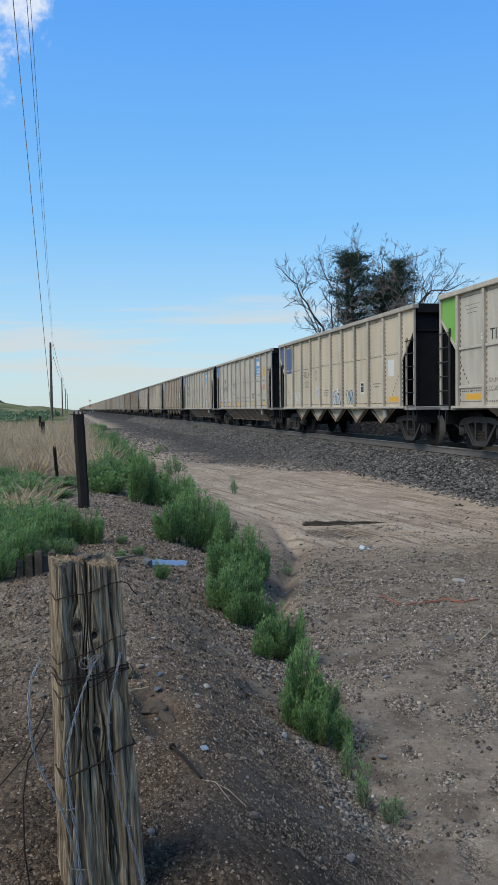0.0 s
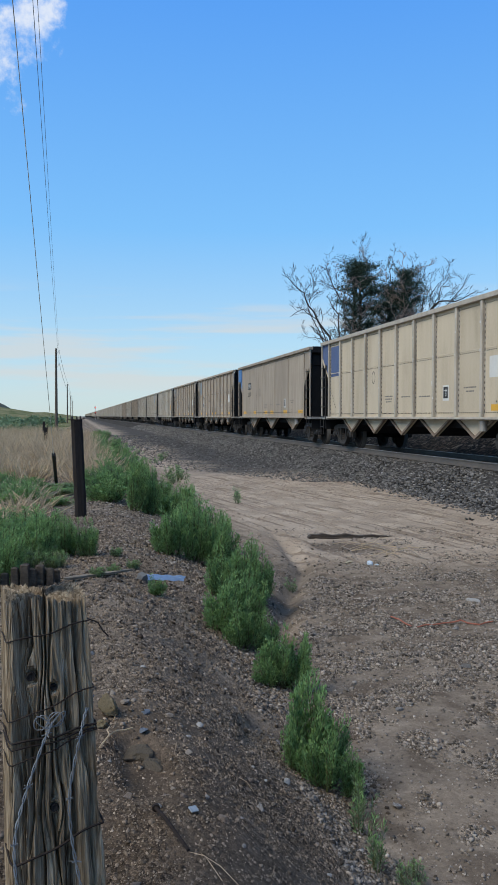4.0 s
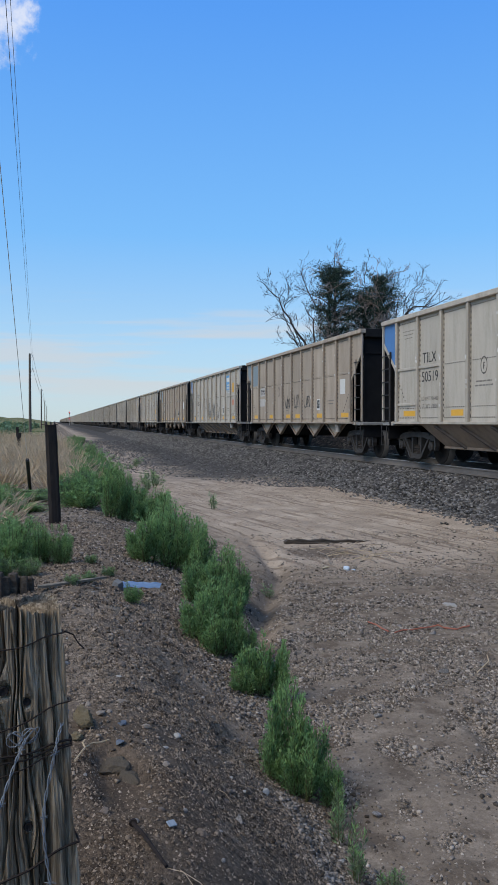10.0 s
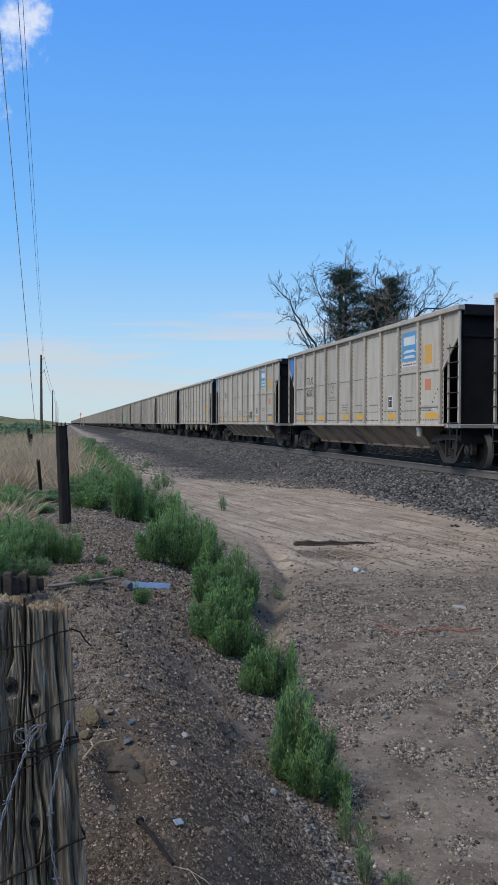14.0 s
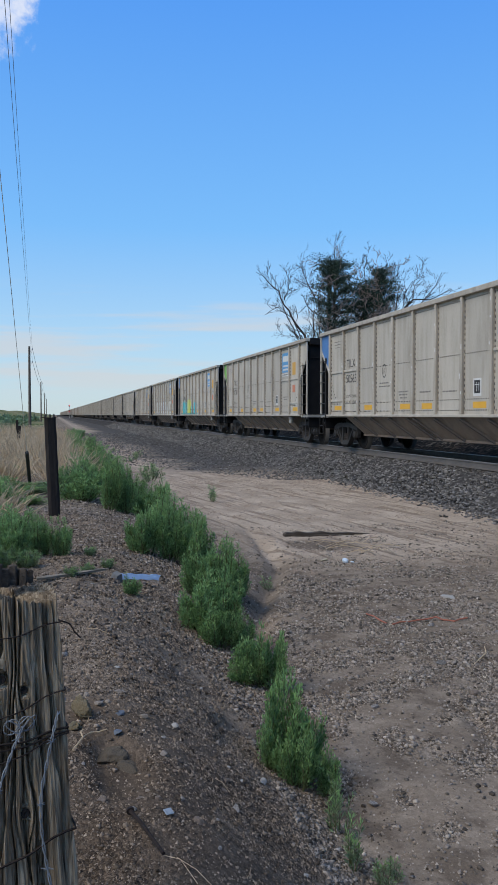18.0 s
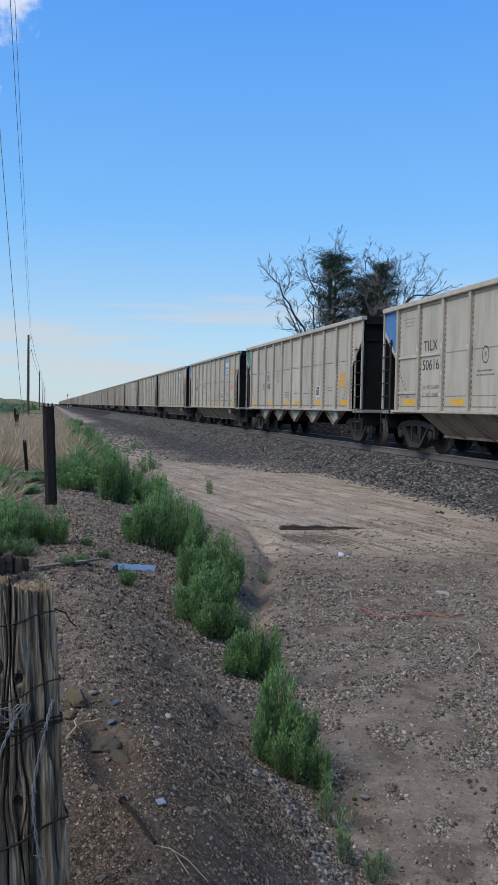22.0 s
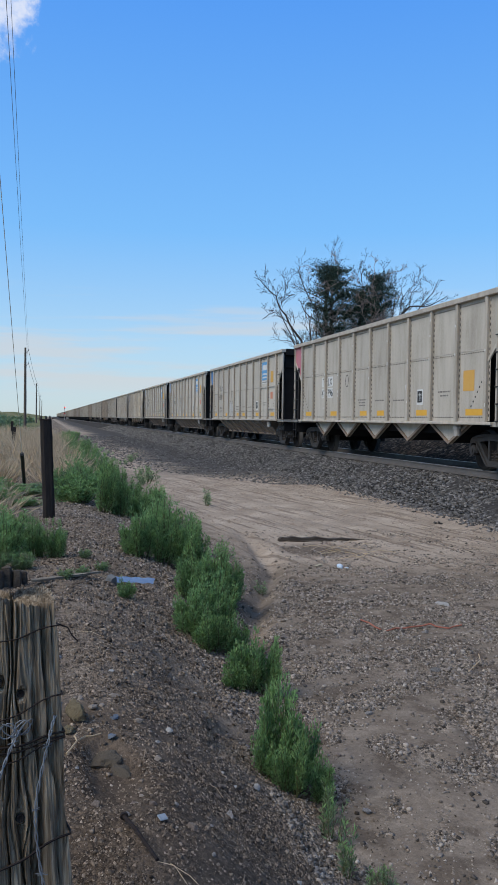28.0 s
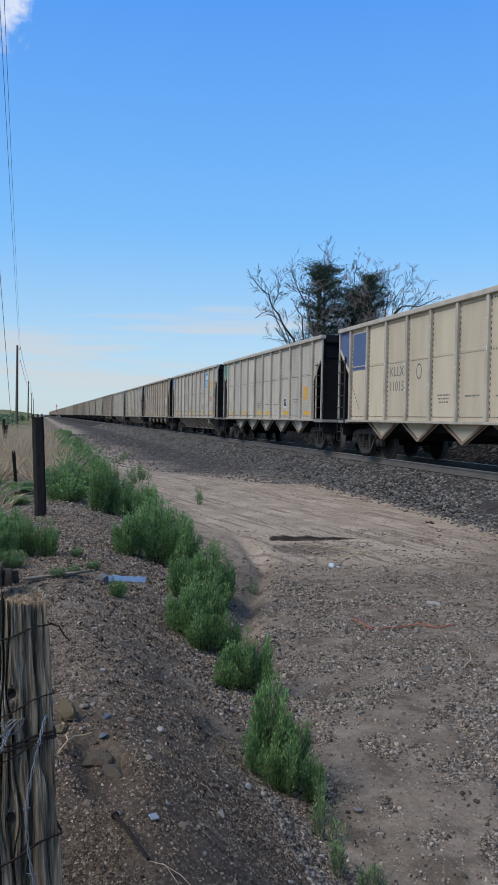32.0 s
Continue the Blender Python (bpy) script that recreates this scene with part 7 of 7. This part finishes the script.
def make_mesa():
    rng = np.random.RandomState(5)
    m = Mesh()
    xs = np.linspace(-900, -60, 60)
    for x in xs:
        h = 34 * np.clip((-210 - x) / 60, 0, 1) + 16 * np.clip((-95 - x) / 90, 0, 1) + rng.uniform(-0.8, 0.8)
        m.v += [(x, 2350, -5), (x, 2420, h), (x, 2900, h)]
    for i in range(59):
        a = 3 * i
        m.f += [(a, a + 3, a + 4, a + 1), (a + 1, a + 4, a + 5, a + 2)]
    tagged(new("backdrop", m.data("backdrop", MESA)), "low flat-topped hills on the horizon", "hills", "", "structure")
    shed = thing("farm_building", pose(-188, 1240, float(ground_z(-188, 1240))), "far-off low white farm building", "building")
    part("wall", Mesh().box(-14, 14, -5, 5, 0, 5), WHITE, shed)
    part("roof", Mesh().prism([(-5.5, 5), (5.5, 5), (0, 7.5)], "x", -14.5, 14.5), CONDUCTOR, shed)


make_signal()
make_mesa()


# ---- small things on the ground ----
def rock(name, x, y, size, material, label, seed, flat=0.6, category="stone", lift=0.3):
    rng = random.Random(seed)
    bm = bmesh.new()
    bmesh.ops.create_icosphere(bm, subdivisions=4 if "clod" in name else 3 if size > 0.03 else 2, radius=1)
    cuts = [(Vector((rng.gauss(0, 1), rng.gauss(0, 1), rng.gauss(0, 0.7))).normalized(), rng.uniform(0.45, 0.85)) for _ in range(7)]
    for v in bm.verts:
        v.co *= 1 + 0.3 * noise.noise(v.co * 1.2 + Vector((seed * 3.1, 0, 0))) + 0.16 * noise.noise(v.co * 3.1 + Vector((0, seed, 0)))
        for way, far in cuts:
            over = v.co.dot(way) - far
            if over > 0:
                v.co -= way * over * 0.9
        if "clod" in name:
            v.co *= 1 + 0.22 * noise.noise(v.co * 5.3 + Vector((seed, seed, 0)))
        v.co.z = max(v.co.z, -0.55)
    me = bpy.data.meshes.new(name)
    bm.to_mesh(me)
    bm.free()
    me.materials.append(material)
    me.polygons.foreach_set("use_smooth", ["clod" in name] * len(me.polygons))
    ob = new(name, me)
    ob.matrix_basis = pose(x, y, float(ground_z(x, y)) + size * flat * lift, rng.uniform(-15, 15), rng.uniform(-15, 15), rng.uniform(0, 360)) @ Matrix.Diagonal((size * 1.25, size, size * flat, 1))
    return tagged(ob, label, category)


PALE_STONE = surface("pale_stone", [(0.28, 0.265, 0.24), (0.45, 0.43, 0.395)], 0.9, 0, 8, 50, 0.4)
BROWN_STONE = surface("brown_stone", [(0.10, 0.075, 0.058), (0.19, 0.148, 0.118), (0.29, 0.235, 0.19)], 0.9, 0, 8, 50, 0.5)
BOARD = surface("grey_board_wood", [(0.11, 0.088, 0.062), (0.22, 0.183, 0.138), (0.36, 0.305, 0.235)], 0.95, 0, 8, 40, 0.6, stretch=(0.4, 6, 6))
PLANK = surface("sunk_plank_wood", [(0.035, 0.027, 0.02), (0.085, 0.066, 0.05), (0.17, 0.135, 0.10)], 0.95, 0, 6, 40, 0.8, stretch=(0.6, 5, 5))
TAN_CLOD = surface("tan_clod", [(0.26, 0.20, 0.115), (0.50, 0.40, 0.25)], 0.95, 0, 14, 60, 0.9)
DAMP_CLOD = surface("dried_mud", [(0.085, 0.068, 0.05), (0.15, 0.122, 0.09)], 0.9, 0, 14, 70, 0.5, spec=0.15)
BUFF_STONE = surface("buff_stone", [(0.19, 0.155, 0.125), (0.33, 0.28, 0.23)], 0.9, 0, 14, 60, 0.4)
YELLOW_STONE = surface("yellowish_stone", [(0.34, 0.29, 0.19), (0.46, 0.40, 0.28)], 0.9, 0, 12, 60, 0.3)
BLUE_SLATE = surface("blue_grey_slate", [(0.085, 0.10, 0.125), (0.16, 0.18, 0.21)], 0.7, 0, 14, 60, 0.3)
TWIG = surface("dry_twig_bark", [(0.20, 0.165, 0.13), (0.36, 0.30, 0.24)], 0.9, 0, 10, 40, 0.2)
PALE_BAG = surface("pale_plastic_bag", [(0.40, 0.47, 0.53), (0.62, 0.68, 0.73)], 0.45, 0, 12, 50, 0.2)
BLOCK_GREY = surface("dull_grey_block", [(0.085, 0.088, 0.09), (0.155, 0.158, 0.16)], 0.85, 0, 14, 70, 0.5)
CHIP_GREY = surface("pale_grey_plastic", [(0.22, 0.26, 0.30), (0.34, 0.38, 0.42)], 0.6, 0, 30, 90, 0.2)
BLUE_PLASTIC = surface("pale_blue_plastic", [(0.30, 0.44, 0.66), (0.58, 0.69, 0.82)], 0.4, 0, 6, 30, 0.1)
STICK = surface("dark_rusty_bar", [(0.014, 0.010, 0.009), (0.036, 0.025, 0.021)], 0.85, 0.2, 15, 60, 0.4)
RED_STRAW = surface("reddish_straw", [(0.26, 0.085, 0.055), (0.42, 0.16, 0.105)], 0.8, 0, 10, 40, 0.1)


def strand(name, pts, r, mat, label, category="twig"):
    path = [(x, y, float(ground_z(x, y)) + h) for x, y, h in pts]
    return tagged(new(name, Mesh().tube(path, r, 5).data(name, mat)), label, category)


def make_litter():
    rock("plastic_bag", 3.273, 8.91, 0.056, PALE_BAG, "crumpled pale blue-white plastic bag lying on the road", 1, 0.5, "litter")
    rock("plastic_bag", 3.35, 8.86, 0.030, PALE_BAG, "torn scrap of pale plastic beside the bag", 12, 0.4, "litter")
    rock("stone", 3.084, 9.10, 0.045, YELLOW_STONE, "flat yellowish stone lying on the road", 2, 0.3)
    rock("card_scrap", 3.563, 6.914, 0.058, PALE_STONE, "thin pale scrap of card lying on the gravel", 3, 0.22, "litter")
    rock("stone", 3.05, 4.35, 0.047, BROWN_STONE, "flat brown stone on the gravel", 4, 0.4)
    rock("stone", 3.3, 3.98, 0.055, BROWN_STONE, "grey-brown stone on the gravel", 5, 0.45)
    rock("stone", 2.95, 3.7, 0.050, BROWN_STONE, "grey-brown stone on the gravel", 6, 0.4)
    rock("dirt_clod", 0.094, 3.10, 0.040, TAN_CLOD, "tan clod of dry earth on the bank", 7, 1.15, lift=0.75)
    rock("dirt_clod", 0.068, 3.00, 0.025, TAN_CLOD, "small tan clod of dry earth beside a larger one", 17, 0.8)
    rock("mud_slab", 0.175, 2.87, 0.066, DAMP_CLOD, "smooth dark slab of dried mud on the bank", 21, 0.5, "clod", -0.15)
    rock("mud_slab", 0.235, 2.775, 0.046, DAMP_CLOD, "smooth dark slab of dried mud on the bank", 24, 0.5, "clod", -0.15)
    rock("stone_flake", 0.242, 3.133, 0.017, BLUE_SLATE, "thin blue-grey flake of stone on the bank", 31, 0.35, "stone")
    rock("stone_flake", 0.217, 2.950, 0.021, BLUE_SLATE, "thin blue-grey flake of stone on the bank", 32, 0.35, "stone")
    for k, (x, y, size) in enumerate(((0.261, 3.371, 0.022), (0.163, 3.201, 0.019), (0.332, 3.141, 0.017), (0.366, 2.821, 0.016), (0.28, 2.541, 0.010), (0.20, 3.23, 0.013), (0.12, 3.30, 0.016))):
        rock("stone", x, y, size, BUFF_STONE, "pale buff stone lying on the bank", 60 + k, 0.6)
    rock("stone", 0.60, 2.68, 0.018, BALLAST, "dark grey stone on the bank", 9, 0.8)
    rng = random.Random(40)
    for k in range(60):
        y = 1.9 + 5.5 * rng.random() ** 1.3
        x = rng.uniform(-0.05, 0.85)
        rock("stone", x, y, 0.007 + 0.014 * rng.random() ** 2, rng.choice((BROWN_STONE, BROWN_STONE, BALLAST, PALE_STONE)), "small stone lying on the gravel bank", 100 + k, 0.65)
    for k in range(46):
        y = 2.9 + 6 * rng.random() ** 1.2
        x = 1.3 + rng.uniform(0.0, 0.55) * y
        rock("stone", x, y, rng.uniform(0.012, 0.034), rng.choice((BROWN_STONE, BROWN_STONE, BALLAST)), "stone lying on the dirt road", 200 + k, 0.55)
    for k in range(26):
        x, y = -0.7 + rng.uniform(0, 0.55), rng.uniform(2.9, 5.0)
        rock("stone", x, y, rng.uniform(0.010, 0.026), BROWN_STONE, "brown stone on the bank behind the post", 300 + k, 0.6)
    # a ridged strip of blue plastic with a grey block under its end
    sheet = Mesh()
    for i in range(25):
        for j in range(7):
            u, w = i / 24, j / 6
            x, y = 0.46 + 0.36 * u + 0.02 * (w - 0.5), 6.36 + 0.14 * u + (0.034 - 0.012 * u) * (w - 0.5)
            z = 0.10 - 0.055 * u + 0.008 * (j % 2) + 0.004 * math.sin(u * 23 + j * 1.3) + 0.036 * (w - 0.5) - 0.034
            sheet.v.append((x, y, float(ground_z(0.6, 6.4)) + z))
    for i in range(24):
        for j in range(6):
            a = i * 7 + j
            sheet.f.append((a, a + 7, a + 8, a + 1))
    ob = tagged(new("plastic_strip", sheet.data("plastic_strip", BLUE_PLASTIC)), "ridged strip of pale blue plastic on the bank", "plastic litter")
    sol = ob.modifiers.new("thickness", "SOLIDIFY")
    sol.thickness = 0.004
    block = new("grey_block", Mesh().prism([(-0.03, -0.06), (0.034, -0.06), (0.028, 0.022), (0.012, 0.05), (-0.018, 0.028)], "y", -0.045, 0.04).data("grey_block", BLOCK_GREY))
    block.matrix_basis = pose(0.46, 6.33, float(ground_z(0.46, 6.33)) + 0.01, 8, 14, 25)
    tagged(block, "grey angular block under the blue plastic strip", "block")
    board = new("board", Mesh().prism([(-0.36, -0.018), (-0.30, -0.032), (-0.1, -0.026), (0.12, -0.034), (0.25, -0.016), (0.37, -0.012), (0.34, 0.012), (0.2, 0.022), (0.05, 0.036), (-0.12, 0.026), (-0.25, 0.03), (-0.34, 0.008)], "z", 0, 0.015).data("board", BOARD))
    board.matrix_basis = pose(0.12, 6.0, float(ground_z(0.12, 6.0)) + 0.012, 0, 4, 46)
    tagged(board, "weathered grey board lying on the bank", "board")
    stump = thing("log_stump", pose(-0.30, 5.75, float(ground_z(-0.3, 5.75)) - 0.04, 0, 0, 20), "dark split wooden stump lying behind the post", "stump")
    for k, (x, y, r, h) in enumerate(((-0.15, 0, 0.032, 0.19), (-0.09, -0.02, 0.038, 0.21), (-0.03, 0.0, 0.034, 0.17), (0.03, 0.03, 0.04, 0.185), (0.095, 0.0, 0.032, 0.16), (0.15, 0.04, 0.03, 0.14),
                                 (-0.21, 0.04, 0.033, 0.15), (-0.06, 0.05, 0.035, 0.20), (0.08, 0.06, 0.03, 0.15))):
        part("splinter", Mesh().lathe([(r * 1.15, 0), (r, h * 0.6), (r * 0.85, h * 0.95), (r * 0.2, h)], "z", 5, (x, y, 0)), PLANK, stump)
    bar = Mesh().tube([(0, 0, 0.016), (0.025, -0.06, 0.016), (0.07, -0.195, 0.012)], [0.006, 0.0056, 0.005], 7)
    bar.lathe([(0.003, -0.005), (0.012, -0.004), (0.012, 0.004), (0.003, 0.005)], "y", 9, (0, 0.003, 0.015))
    o = new("rusty_spike", bar.data("rusty_spike", STICK))
    o.matrix_basis = pose(0.207, 2.315, float(ground_z(0.207, 2.315)) + 0.010, 8)
    tagged(o, "dark rusty spike lying on the bank", "spike")
    chip = new("plastic_chip", Mesh().bevel_box(-0.014, 0.014, -0.011, 0.011, 0, 0.004, 0.001).data("plastic_chip", CHIP_GREY))
    chip.matrix_basis = pose(0.318, 2.325, float(ground_z(0.318, 2.325)) + 0.010, 25, 8, 30)
    tagged(chip, "small pale grey plastic chip on the bank", "litter")
    strand("dry_root", [(0.056, 2.782, 0.012), (0.075, 2.81, 0.018), (0.092, 2.84, 0.024), (0.122, 2.92, 0.022), (0.15, 2.93, 0.034), (0.180, 2.946, 0.030)], 0.0032, STRAW, "pale dry forked root lying on the bank", "root")
    strand("dry_root", [(0.092, 2.84, 0.024), (0.086, 2.87, 0.03), (0.094, 2.90, 0.028)], 0.0026, STRAW, "short pale dry root on the bank", "root")
    strand("reddish_strap", [(2.571, 6.46, 0.012), (2.581, 6.30, 0.022), (2.592, 6.20, 0.012), (2.606, 6.111, 0.018)], 0.0065, RED_STRAW, "short faded red strap lying on the gravel", "strap")
    strand("reddish_strap", [(2.632, 6.069, 0.008), (2.74, 6.13, 0.014), (2.824, 6.148, 0.01), (2.91, 6.15, 0.02), (2.988, 6.159, 0.016), (3.06, 6.15, 0.028), (3.10, 6.121, 0.012), (3.171, 6.043, 0.012), (3.24, 6.08, 0.02), (3.313, 6.093, 0.022)], 0.0065, RED_STRAW, "long faded red strap lying on the gravel", "strap")
    for line in (((3.867, 10.485, 0.02), (3.84, 10.2, 0.05), (3.818, 9.852, 0.03), (3.741, 9.135, 0.02)), ((4.12, 10.3, 0.03), (4.0, 9.9, 0.08), (3.869, 9.504, 0.02)),
                 ((3.938, 9.673, 0.03), (3.986, 9.337, 0.05), (3.99, 9.15, 0.03), (3.971, 8.967, 0.02)), ((3.368, 10.238, 0.02), (3.307, 9.694, 0.05), (3.197, 9.247, 0.015)),
                 ((3.62, 10.4, 0.02), (3.70, 10.0, 0.06), (3.80, 9.5, 0.03)), ((4.866, 8.864, 0.015), (5.008, 8.696, 0.03), (5.3, 8.45, 0.02))):
        strand("dry_twig", line, 0.0065, TWIG, "bare dry grey twig lying on the road")
    strand("dry_twig", [(2.75, 4.95, 0.015), (2.95, 5.15, 0.03), (3.05, 5.35, 0.015)], 0.004, STRAW, "thin dry twig on the gravel")
    plank = Mesh().prism([(-0.64, -0.03), (0.66, -0.03), (0.66, 0.010), (0.50, 0.016), (0.32, 0.032), (0.10, 0.026), (0.02, 0.034), (-0.08, 0.052), (-0.28, 0.034), (-0.44, 0.058), (-0.52, 0.042), (-0.60, 0.050), (-0.64, 0.022)], "y", -0.05, 0.03)
    plank.prism([(-0.50, -0.075), (-0.1, -0.11), (0.3, -0.06), (0.12, -0.03), (-0.56, -0.03)], "z", -0.03, 0.012)
    o = new("broken_plank", plank.data("broken_plank", PLANK))
    o.matrix_basis = pose(3.75, 10.95, float(ground_z(3.75, 10.95)) + 0.005, 0, 1, 1)
    tagged(o, "dark broken plank half sunk in the road", "plank")
    rng = random.Random(77)
    for k in range(14):
        x, y = 3.3 + rng.uniform(0, 0.7), 9.3 + rng.uniform(0, 1.2)
        a, l = rng.uniform(-0.5, 1.2), rng.uniform(0.2, 0.5)
        strand("dry_twig", [(x, y, 0.01), (x + l * 0.5 * math.cos(a), y + l * 0.5 * math.sin(a), 0.05), (x + l * math.cos(a), y + l * math.sin(a), 0.02)], 0.004, STRAW, "thin dry straw on the road")
    for k in range(5):
        x, y = 0.1 + rng.uniform(0, 0.6), 1.9 + rng.uniform(0, 2.5)
        a, l = rng.uniform(0, 6.28), rng.uniform(0.05, 0.14)
        strand("dry_twig", [(x, y, 0.008), (x + l * 0.5 * math.cos(a), y + l * 0.5 * math.sin(a), 0.02), (x + l * math.cos(a), y + l * math.sin(a), 0.008)], 0.0009, STRAW, "thin dry straw on the bank")


make_litter()


motions()
